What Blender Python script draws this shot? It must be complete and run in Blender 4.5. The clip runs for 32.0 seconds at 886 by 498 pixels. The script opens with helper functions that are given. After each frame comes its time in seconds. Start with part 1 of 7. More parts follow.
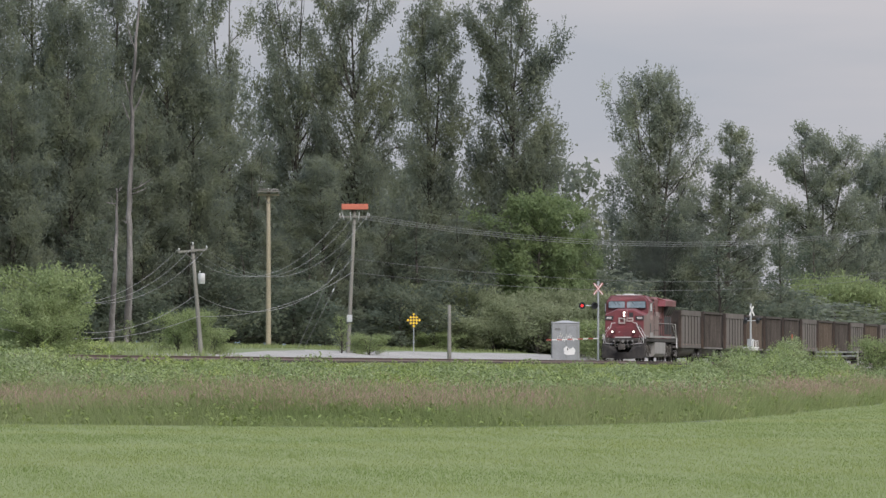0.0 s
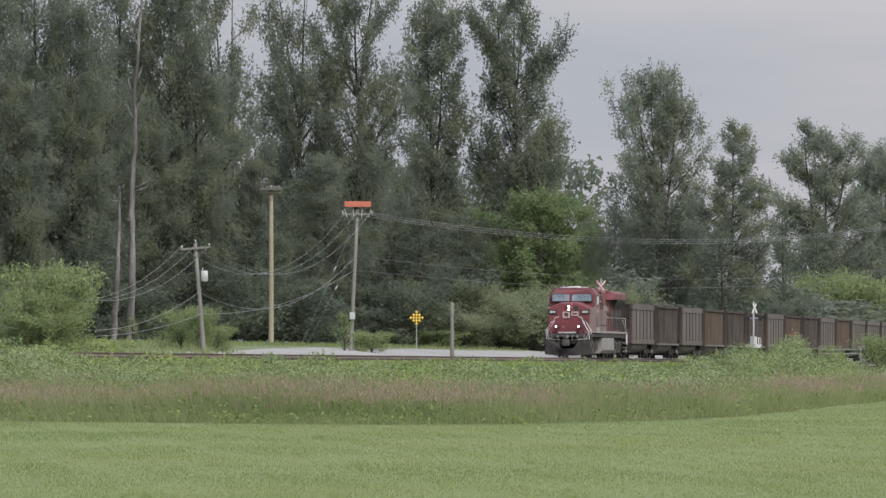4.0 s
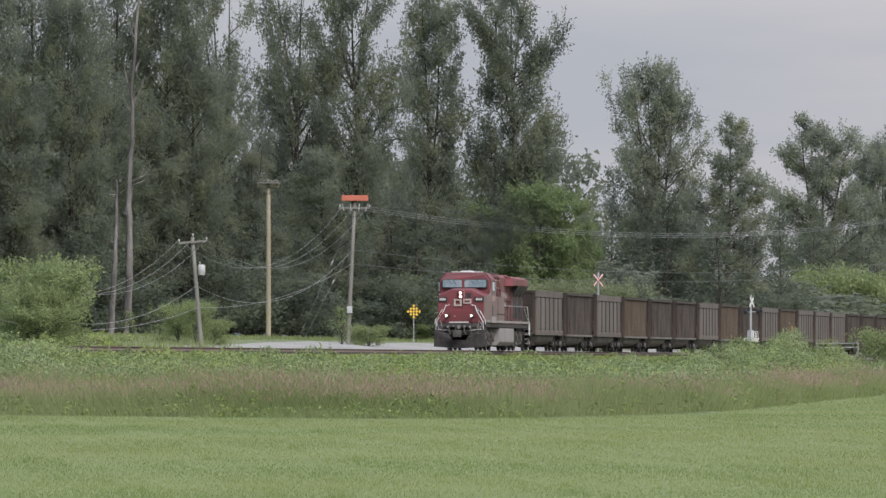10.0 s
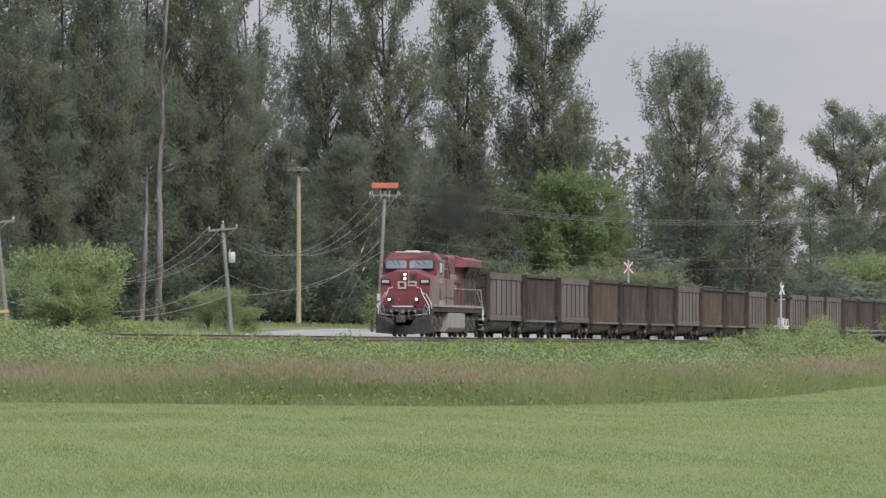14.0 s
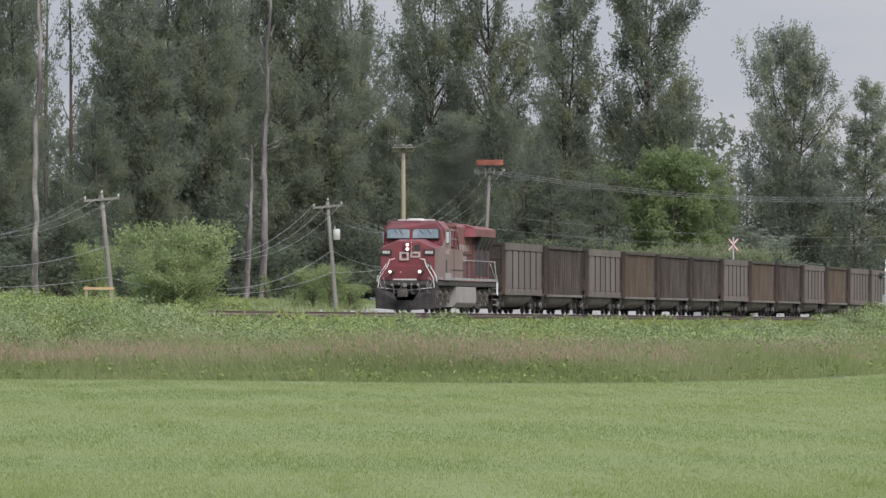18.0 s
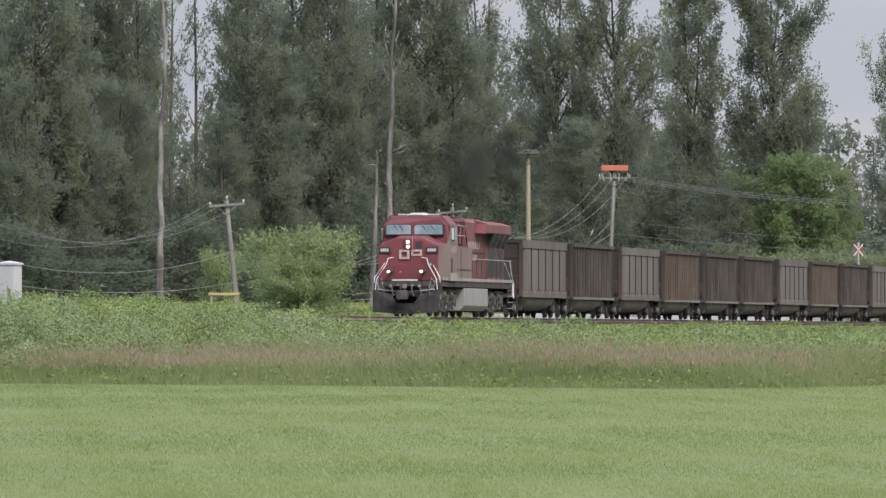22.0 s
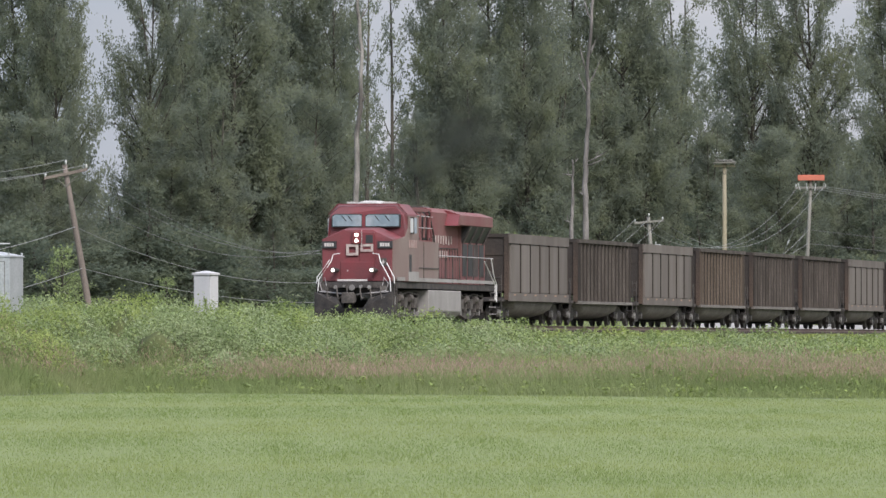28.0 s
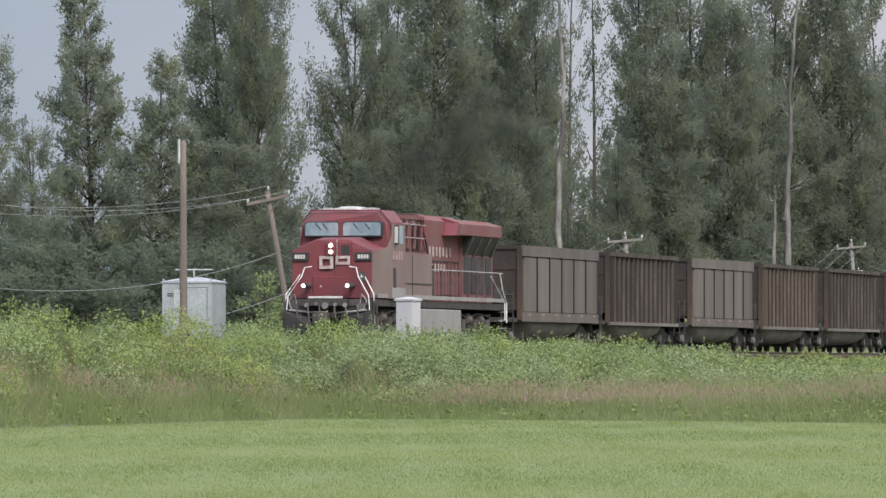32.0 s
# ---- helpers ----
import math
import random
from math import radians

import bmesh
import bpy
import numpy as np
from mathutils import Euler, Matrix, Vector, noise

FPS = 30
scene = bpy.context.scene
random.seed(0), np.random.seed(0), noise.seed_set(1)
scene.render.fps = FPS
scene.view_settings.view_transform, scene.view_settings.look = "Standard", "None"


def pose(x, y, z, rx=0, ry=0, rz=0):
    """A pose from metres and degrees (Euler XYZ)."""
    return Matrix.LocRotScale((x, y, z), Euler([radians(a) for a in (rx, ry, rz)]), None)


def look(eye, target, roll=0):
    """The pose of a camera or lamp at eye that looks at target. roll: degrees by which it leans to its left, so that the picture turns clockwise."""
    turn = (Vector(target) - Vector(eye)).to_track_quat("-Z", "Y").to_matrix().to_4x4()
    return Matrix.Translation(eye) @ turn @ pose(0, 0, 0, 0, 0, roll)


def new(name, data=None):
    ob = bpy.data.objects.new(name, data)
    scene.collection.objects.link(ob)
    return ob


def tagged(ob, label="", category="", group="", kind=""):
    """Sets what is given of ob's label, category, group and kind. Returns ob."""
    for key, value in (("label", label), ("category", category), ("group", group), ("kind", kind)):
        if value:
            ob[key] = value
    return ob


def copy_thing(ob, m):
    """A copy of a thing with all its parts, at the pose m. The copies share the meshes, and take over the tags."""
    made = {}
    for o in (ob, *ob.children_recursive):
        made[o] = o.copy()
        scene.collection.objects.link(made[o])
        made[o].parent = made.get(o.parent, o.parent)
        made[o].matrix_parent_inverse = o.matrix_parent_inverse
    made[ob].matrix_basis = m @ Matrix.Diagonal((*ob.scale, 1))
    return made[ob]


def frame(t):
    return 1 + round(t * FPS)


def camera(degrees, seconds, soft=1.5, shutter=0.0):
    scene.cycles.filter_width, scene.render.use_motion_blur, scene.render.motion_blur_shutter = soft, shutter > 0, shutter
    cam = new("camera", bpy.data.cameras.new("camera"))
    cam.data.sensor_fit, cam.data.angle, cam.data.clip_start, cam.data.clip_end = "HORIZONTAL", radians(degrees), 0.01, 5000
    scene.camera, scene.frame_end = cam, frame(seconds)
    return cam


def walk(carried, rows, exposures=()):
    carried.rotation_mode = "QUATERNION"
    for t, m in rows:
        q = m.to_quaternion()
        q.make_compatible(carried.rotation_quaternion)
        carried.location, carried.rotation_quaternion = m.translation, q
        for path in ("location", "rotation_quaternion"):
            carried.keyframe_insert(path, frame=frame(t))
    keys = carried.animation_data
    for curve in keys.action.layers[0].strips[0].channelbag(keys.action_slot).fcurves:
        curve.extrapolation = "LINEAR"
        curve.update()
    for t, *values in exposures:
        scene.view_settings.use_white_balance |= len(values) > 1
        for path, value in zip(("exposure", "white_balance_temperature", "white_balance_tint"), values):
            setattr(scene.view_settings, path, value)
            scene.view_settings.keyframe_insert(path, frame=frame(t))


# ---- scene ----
# The camera stands on a low tripod at the edge of a field and pans after a train.
EYE = (0.0, 0.0, 1.4)
# seconds, bearing to the right of north and elevation of the view's middle, in thousandths of a radian
PAN = [
    (0, 29.033, 15.885), (0.5, 29.427, 15.970), (1, 29.539, 16.083), (1.5, 29.353, 15.990), (2, 29.365, 15.972),
    (2.5, 29.542, 15.877), (3, 29.409, 15.667), (3.5, 28.440, 15.609), (5.5, 29.863, 15.371),
    (6, 29.639, 15.418), (6.5, 30.096, 15.409), (7, 30.323, 15.191), (7.5, 30.088, 15.210), (8, 29.893, 15.287),
    (8.5, 29.733, 15.296), (9, 29.751, 15.076), (9.5, 29.525, 14.878), (10, 29.027, 14.746),
    (10.5, 28.646, 14.491), (11, 28.260, 14.215), (11.5, 27.829, 14.065), (12, 27.764, 13.742),
    (12.5, 26.837, 13.629), (13, 25.965, 13.404), (13.5, 25.740, 13.243), (15.5, 21.176, 12.421),
    (16, 20.044, 11.484), (16.5, 18.878, 9.514), (17, 17.408, 9.522), (17.5, 15.040, 9.877),
    (18, 11.360, 10.100), (18.5, 8.946, 10.104), (19, 6.962, 10.019), (19.5, 5.572, 9.972), (20, 2.892, 10.193),
    (20.5, 0.525, 10.231), (21, -0.991, 10.269), (21.5, -3.117, 10.774), (22, -4.999, 10.815),
    (22.5, -6.914, 10.840), (23, -8.162, 10.838), (23.5, -9.532, 10.958), (24, -11.583, 11.018),
    (24.5, -14.479, 11.049), (26.5, -20.258, 11.266), (27, -23.951, 11.505), (27.5, -26.729, 11.737),
    (28, -30.677, 12.110), (28.5, -33.339, 13.348), (29, -36.604, 15.295), (29.5, -40.992, 15.550),
    (30, -43.958, 15.578), (30.5, -47.737, 15.541), (31, -51.725, 15.478), (31.5, -54.586, 15.495),
    (32, -57.152, 15.494)]


def aim(b, e):
    b, e = b / 1000, e / 1000
    return (EYE[0] + 100 * math.sin(b), EYE[1] + 100 * math.cos(b), EYE[2] + 100 * math.tan(e))


cam = camera(6.64, 32.0, soft=1.45)
walk(cam, [(t, look(EYE, aim(b, e))) for t, b, e in PAN], exposures=[(0.0, -0.20), (12.0, -0.18), (20.0, -0.04), (26.0, 0.04), (29.0, 0.11), (30.0, 0.13), (31.0, 0.06), (32.0, 0.04)])

# ---- sky and sun: a bright overcast day ----
SUN_EL, SUN_AZ = radians(40), radians(158)
world = bpy.data.worlds.new("overcast_sky")
scene.world = world
world.use_nodes = True
wn = world.node_tree.nodes
wl = world.node_tree.links
wn.clear()
w_out = wn.new("ShaderNodeOutputWorld")
w_sky = wn.new("ShaderNodeTexSky")
w_sky.sky_type = "NISHITA"
w_sky.sun_disc = False
w_sky.sun_elevation, w_sky.sun_rotation = SUN_EL, SUN_AZ
w_bg = wn.new("ShaderNodeBackground")
w_bg.inputs["Strength"].default_value = 0.10
wl.new(w_sky.outputs[0], w_bg.inputs["Color"])
# a closed deck of cloud over the blue
w_geo = wn.new("ShaderNodeTexCoord")
w_map = wn.new("ShaderNodeMapping")
w_map.inputs["Scale"].default_value = (4.0, 4.0, 26.0)
w_noise = wn.new("ShaderNodeTexNoise")
w_noise.inputs["Scale"].default_value = 2.1
w_noise.inputs["Detail"].default_value = 5.0
w_noise.inputs["Roughness"].default_value = 0.5
w_ramp = wn.new("ShaderNodeValToRGB")
w_ramp.color_ramp.elements[0].position = 0.38
w_ramp.color_ramp.elements[0].color = (0.535, 0.56, 0.64, 1)
w_ramp.color_ramp.elements[1].position = 0.62
w_ramp.color_ramp.elements[1].color = (0.67, 0.65, 0.70, 1)
w_cloud = wn.new("ShaderNodeBackground")
w_cloud.inputs["Strength"].default_value = 0.92
# an overcast sky is brightest overhead
w_sep = wn.new("ShaderNodeSeparateXYZ")
w_up = wn.new("ShaderNodeMapRange")
w_up.inputs["From Min"].default_value, w_up.inputs["From Max"].default_value = 0.04, 1.0
w_up.inputs["To Min"].default_value, w_up.inputs["To Max"].default_value = 0.95, 3.4
wl.new(w_geo.outputs["Generated"], w_sep.inputs[0])
wl.new(w_sep.outputs["Z"], w_up.inputs["Value"])
wl.new(w_up.outputs[0], w_cloud.inputs["Strength"])
w_mix = wn.new("ShaderNodeMixShader")
# the cloud is thinner and bluer to the west
w_west = wn.new("ShaderNodeMapRange")
w_west.inputs["From Min"].default_value, w_west.inputs["From Max"].default_value = -0.13, 0.01
w_mix.inputs[0].default_value = 0.92
w_tint = wn.new("ShaderNodeMix")
w_tint.data_type = "RGBA"
w_tint.inputs["A"].default_value = (0.37, 0.43, 0.54, 1)
wl.new(w_sep.outputs["X"], w_west.inputs["Value"])
wl.new(w_west.outputs[0], w_tint.inputs["Factor"])
wl.new(w_geo.outputs["Generated"], w_map.inputs["Vector"])
wl.new(w_map.outputs[0], w_noise.inputs["Vector"])
wl.new(w_noise.outputs["Fac"], w_ramp.inputs[0])
wl.new(w_ramp.outputs[0], w_tint.inputs["B"])
wl.new(w_tint.outputs["Result"], w_cloud.inputs["Color"])
wl.new(w_bg.outputs[0], w_mix.inputs[1])
wl.new(w_cloud.outputs[0], w_mix.inputs[2])
wl.new(w_mix.outputs[0], w_out.inputs["Surface"])

sun = new("sun", bpy.data.lights.new("sun", "SUN"))
sun.data.energy, sun.data.angle, sun.data.color = 3.3, radians(30), (1.0, 0.965, 0.945)
sun.matrix_world = look((300 * math.sin(SUN_AZ), 300 * math.cos(SUN_AZ), 300 * math.tan(SUN_EL)), (0, 0, 0))
scene.view_settings.exposure = 0.0

# ---- materials ----
def material(name, color, rough=0.6, metal=0.0, second=None, spread=0.25, scale=3.0, fine=40.0, bump=0.0, island=0.0,
             random_ob=0.0, streak=0.0, through_light=0.0, glow=0.0, spec=0.5, gold=None, ramp_at=(0.36, 0.66)):
    """A surface with patches at one scale and grain at another. second: the colour of the patches, be they stains,
    haze, hollows or reflections. streak: vertical run marks.
    """
    m = bpy.data.materials.new(name)
    m.use_nodes = True
    n, l = m.node_tree.nodes, m.node_tree.links
    bsdf = n["Principled BSDF"]
    bsdf.inputs["Roughness"].default_value = rough
    bsdf.inputs["Metallic"].default_value = metal
    bsdf.inputs["Specular IOR Level"].default_value = spec
    co = n.new("ShaderNodeTexCoord")
    big = n.new("ShaderNodeTexNoise")
    big.inputs["Scale"].default_value, big.inputs["Detail"].default_value = scale, 4.0
    small = n.new("ShaderNodeTexNoise")
    small.inputs["Scale"].default_value, small.inputs["Detail"].default_value = fine, 2.0
    l.new(co.outputs["Object"], small.inputs["Vector"])
    if streak:
        mp = n.new("ShaderNodeMapping")
        mp.inputs["Scale"].default_value = (1.0, 1.0, streak)
        l.new(co.outputs["Object"], mp.inputs["Vector"])
        l.new(mp.outputs[0], big.inputs["Vector"])
    else:
        l.new(co.outputs["Object"], big.inputs["Vector"])
    second = second or tuple(c * (1 - spread) for c in color)
    ramp = n.new("ShaderNodeValToRGB")
    ramp.color_ramp.elements[0].position, ramp.color_ramp.elements[1].position = ramp_at
    ramp.color_ramp.elements[0].color, ramp.color_ramp.elements[1].color = (*second, 1), (*color, 1)
    l.new(big.outputs["Fac"], ramp.inputs[0])
    vary = n.new("ShaderNodeHueSaturation")
    l.new(ramp.outputs[0], vary.inputs["Color"])
    span = n.new("ShaderNodeMapRange")
    span.inputs["To Min"].default_value, span.inputs["To Max"].default_value = 1 - spread, 1 + spread
    if island or random_ob:
        src = n.new("ShaderNodeNewGeometry" if island else "ShaderNodeObjectInfo")
        amount = island or random_ob
        span.inputs["To Min"].default_value, span.inputs["To Max"].default_value = 1 - amount, 1 + amount
        l.new(src.outputs["Random Per Island" if island else "Random"], span.inputs["Value"])
    else:
        span.inputs["From Min"].default_value, span.inputs["From Max"].default_value = 0.3, 0.7
        l.new(small.outputs["Fac"], span.inputs["Value"])
    l.new(span.outputs[0], vary.inputs["Value"])
    color_out = vary.outputs[0]
    if island and gold:
        # a share of the leaves of another green
        pick = n.new("ShaderNodeMath")
        pick.operation = "MULTIPLY"
        pick.inputs[1].default_value = 37.0
        frac = n.new("ShaderNodeMath")
        frac.operation = "FRACT"
        l.new(src.outputs["Random Per Island"], pick.inputs[0])
        l.new(pick.outputs[0], frac.inputs[0])
        over = n.new("ShaderNodeMath")
        over.operation = "LESS_THAN"
        over.inputs[1].default_value = gold[3]
        l.new(frac.outputs[0], over.inputs[0])
        mixc = n.new("ShaderNodeMix")
        mixc.data_type = "RGBA"
        mixc.inputs["B"].default_value = (*gold[:3], 1)
        l.new(over.outputs[0], mixc.inputs["Factor"])
        l.new(color_out, mixc.inputs["A"])
        color_out = mixc.outputs["Result"]
    l.new(color_out, bsdf.inputs["Base Color"])
    if bump:
        b = n.new("ShaderNodeBump")
        b.inputs["Strength"].default_value, b.inputs["Distance"].default_value = min(1.0, bump), 0.03
        l.new(small.outputs["Fac"], b.inputs["Height"])
        l.new(b.outputs[0], bsdf.inputs["Normal"])
    if glow:
        bsdf.inputs["Emission Color"].default_value = (*color, 1)
        bsdf.inputs["Emission Strength"].default_value = glow
    if through_light:
        tr = n.new("ShaderNodeBsdfTranslucent")
        l.new(color_out, tr.inputs["Color"])
        mx = n.new("ShaderNodeMixShader")
        mx.inputs[0].default_value = through_light
        l.new(bsdf.outputs[0], mx.inputs[1])
        l.new(tr.outputs[0], mx.inputs[2])
        l.new(mx.outputs[0], n["Material Output"].inputs["Surface"])
    return m


M = {}
# Distance haze is put into this leaf colour: raised, greyed and cooled.
M["leaf_hazed"] = material("cottonwood_leaves", (0.276, 0.297, 0.197), 0.7, second=(0.194, 0.222, 0.187), scale=0.3, island=0.05, through_light=0.68, spec=0.06)
# A lighter copy of the cottonwood green, painting haze onto some of the trees.
M["leaf_lightened"] = material("grey_poplar_leaves", (0.305, 0.328, 0.223), 0.7, second=(0.217, 0.245, 0.206), scale=0.3, island=0.05, through_light=0.6, spec=0.06)
# Undergrowth green, also lightened in place of haze.
M["leaf_mid"] = material("alder_leaves", (0.190, 0.212, 0.142), 0.7, second=(0.126, 0.154, 0.126), scale=0.4, island=0.06, through_light=0.6, spec=0.06)
M["leaf_bright"] = material("maple_leaves", (0.245, 0.302, 0.142), 0.65, second=(0.180, 0.238, 0.116), scale=0.4, island=0.12, through_light=0.55, spec=0.12)
M["leaf_bush"] = material("willow_leaves", (0.292, 0.342, 0.160), 0.6, second=(0.205, 0.258, 0.115), scale=0.6, island=0.2, through_light=0.45, spec=0.2)
M["leaf_scrub"] = material("scrub_leaves", (0.310, 0.335, 0.205), 0.7, second=(0.225, 0.258, 0.152), scale=0.5, island=0.15, through_light=0.55, spec=0.1)
# The darker second greens paint shaded hollows between the bramble clumps.
M["bramble"] = material("bramble_leaves", (0.275, 0.332, 0.128), 0.6, second=(0.158, 0.212, 0.072), scale=0.9, island=0.26, through_light=0.35, spec=0.3,
                        gold=(0.30, 0.34, 0.20, 0.10), ramp_at=(0.42, 0.6))
M["bramble_pale"] = material("pale_backed_leaves", (0.285, 0.338, 0.170), 0.6, second=(0.180, 0.235, 0.100), scale=0.9, island=0.26, through_light=0.35, spec=0.3,
                             gold=(0.33, 0.37, 0.225, 0.05), ramp_at=(0.42, 0.6))
# Dark green-brown that paints the shade among the canes.
M["canes"] = material("shaded_cane_core", (0.105, 0.115, 0.05), 0.9, second=(0.07, 0.085, 0.035), scale=2.0, fine=12, bump=0.8, spec=0.1)
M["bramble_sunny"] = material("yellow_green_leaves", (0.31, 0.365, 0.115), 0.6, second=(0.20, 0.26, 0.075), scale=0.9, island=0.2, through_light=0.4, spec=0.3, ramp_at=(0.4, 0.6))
M["forb"] = material("leafy_weed_leaves", (0.22, 0.27, 0.075), 0.6, second=(0.17, 0.22, 0.07), scale=0.3, island=0.3, through_light=0.3, spec=0.3)
M["weed"] = material("tall_grass_blades", (0.262, 0.292, 0.138), 0.7, second=(0.202, 0.248, 0.100), scale=0.14, island=0.14, through_light=0.45, spec=0.2)
M["seed"] = material("grass_seed_heads", (0.385, 0.262, 0.215), 0.8, second=(0.325, 0.235, 0.182), scale=0.15, island=0.15, through_light=0.3, spec=0.2)
M["field"] = material("hay_field_grass", (0.284, 0.328, 0.128), 0.7, second=(0.218, 0.278, 0.101), scale=0.055, island=0.07, through_light=0.6, spec=0.08, ramp_at=(0.4, 0.6))
M["soil_field"] = material("field_ground", (0.148, 0.181, 0.054), 0.9, second=(0.136, 0.168, 0.050), scale=0.15, fine=6, bump=0.08)
M["soil_weed"] = material("weedy_ground", (0.10, 0.13, 0.05), 0.95, second=(0.075, 0.10, 0.04), scale=0.2, fine=8, bump=0.6)
M["soil_far"] = material("rough_grass_ground", (0.13, 0.16, 0.065), 0.95, second=(0.10, 0.13, 0.05), scale=0.1, fine=5, bump=0.6)
M["ballast"] = material("ballast_stone", (0.25, 0.235, 0.215), 0.95, second=(0.18, 0.165, 0.15), scale=1.0, fine=9, bump=1.0)
M["gravel"] = material("gravel_road", (0.29, 0.28, 0.262), 0.95, second=(0.245, 0.236, 0.222), scale=0.2, fine=12, bump=0.5)
M["rail"] = material("rusty_rail", (0.17, 0.12, 0.098), 0.7, 0.2, scale=2, fine=30)
M["rail_top"] = material("worn_rail_head", (0.45, 0.43, 0.41), 0.3, 0.9, scale=2, fine=30, spread=0.1)
M["tie"] = material("creosoted_tie", (0.085, 0.07, 0.06), 0.9, scale=2, fine=20, bump=0.5, random_ob=0.2)
M["wood_pole"] = material("weathered_pole", (0.225, 0.215, 0.188), 0.85, second=(0.155, 0.148, 0.13), scale=1.0, fine=25, streak=0.15, bump=0.4)
M["wood_new"] = material("tan_pole", (0.33, 0.29, 0.20), 0.85, second=(0.25, 0.218, 0.155), scale=1.0, fine=25, streak=0.15, bump=0.4)
M["wood_brown"] = material("brown_pole", (0.20, 0.160, 0.135), 0.85, second=(0.13, 0.108, 0.095), scale=1.0, fine=25, streak=0.15, bump=0.4)
M["bark"] = material("cottonwood_bark", (0.085, 0.075, 0.06), 0.95, second=(0.055, 0.05, 0.042), scale=1.2, fine=14, bump=0.7, streak=0.3)
M["bark_pale"] = material("dead_wood", (0.26, 0.24, 0.222), 0.9, second=(0.085, 0.076, 0.069), scale=1.6, fine=14, bump=0.8, streak=0.35, ramp_at=(0.4, 0.62))
M["bark_dull"] = material("weathered_dead_wood", (0.215, 0.198, 0.19), 0.95, second=(0.085, 0.078, 0.073), scale=1.3, fine=14, bump=0.9, streak=0.3, ramp_at=(0.42, 0.6))
# The hills' base colour holds the blue-grey of distance haze.
M["hill"] = material("hazed_distant_hills", (0.20, 0.26, 0.33), 1.0, scale=0.002, fine=0.02, spec=0.0)

# ---- plan: bearings in thousandths of a radian, distances in metres from the tripod ----
def spot(b, d):
    return d * math.sin(b / 1000), d * math.cos(b / 1000)


# the line of the track: way along it (growing with distance), heading, place
TRACK_S = np.arange(-330.0, 700.0, 1.0)
U = np.clip(TRACK_S, -330, 420) / 200
TRACK_H = 0.16497 + 0.00057 * U - 0.00252 * U ** 2 + 0.00307 * U ** 3 + 0.00295 * U ** 4
mid_h = (TRACK_H[1:] + TRACK_H[:-1]) / 2
TRACK_X = np.concatenate([[0], np.cumsum(np.sin(mid_h))])
TRACK_Y = np.concatenate([[0], np.cumsum(np.cos(mid_h))])
TRACK_X += 27.474 - TRACK_X[330]
TRACK_Y += 521.741 - TRACK_Y[330]
RAIL_Z = 2.05


def on_track(s, side=0.0, up=0.0):
    h = float(np.interp(s, TRACK_S, TRACK_H))
    x, y = float(np.interp(s, TRACK_S, TRACK_X)), float(np.interp(s, TRACK_S, TRACK_Y))
    return Vector((x + side * math.cos(h), y - side * math.sin(h), RAIL_Z + up)), h


def side_of(x, y):
    """Metres from the track's middle, positive on the tripod's side. Arrays."""
    tx = np.interp(y, TRACK_Y, TRACK_X)
    th = np.interp(y, TRACK_Y, TRACK_H)
    return (x - tx) * np.cos(th)


def wave(x, y, size, seed=0.0):
    """A cheap smooth unevenness between -1 and 1."""
    a, b = x / size, y / size
    return (np.sin(a * 1.7 + seed) * np.cos(b * 1.3 - seed * 2) + np.sin(a * 0.7 - b * 1.1 + seed * 3) + np.sin(b * 2.3 + a * 2.9 + seed)) / 3


def edge_of_field(b):
    return np.interp(b, [-400, -115, -97, -74, -41, 0, 23, 40, 64, 74.5, 86.5, 100, 400], [150, 175, 190, 209, 203, 193, 188, 190, 210, 247, 318, 400, 420])


def ground_z(x, y):
    x, y = np.asarray(x, float), np.asarray(y, float)
    d = np.hypot(x, y)
    b = np.arctan2(x, np.maximum(y, 1e-6)) * 1000
    b = np.where(y > 0, b, 1500 * np.sign(x))
    p = side_of(x, y)
    e = edge_of_field(b)
    ahead = y > 60
    # the tripod's side: field, then a bank up to the track bed
    bank = np.interp(p, [0, 2.3, 4.2, 7.0, 14.0, 30.0], [RAIL_Z - 0.42, RAIL_Z - 0.42, 1.15, 0.72, 0.38, 0.1])
    fade = np.clip((d - e) / np.where(p < 9, 12.0, 40.0), 0, 1)
    near = np.where(d < e, 0.0, bank * fade)
    far = np.interp(-p, [0, 2.3, 4.0, 8.0, 13.0, 20.0, 30.0, 60.0, 400.0], [RAIL_Z - 0.42, RAIL_Z - 0.42, RAIL_Z - 0.6, 2.15, 2.7, 2.9, 3.0, 3.0, 3.0])
    low = np.interp(-p, [0, 2.3, 4.0, 8.0, 13.0, 60.0], [RAIL_Z - 0.42, RAIL_Z - 0.42, RAIL_Z - 0.7, 1.6, 1.75, 1.9])
    far = low + (far - low) * np.clip((y - 300) / 160, 0, 1)
    z = np.where(p > 0, near, far) + 0.05 * wave(x, y, 9.0) * (d > e)
    return np.where(ahead, z, 0.0)


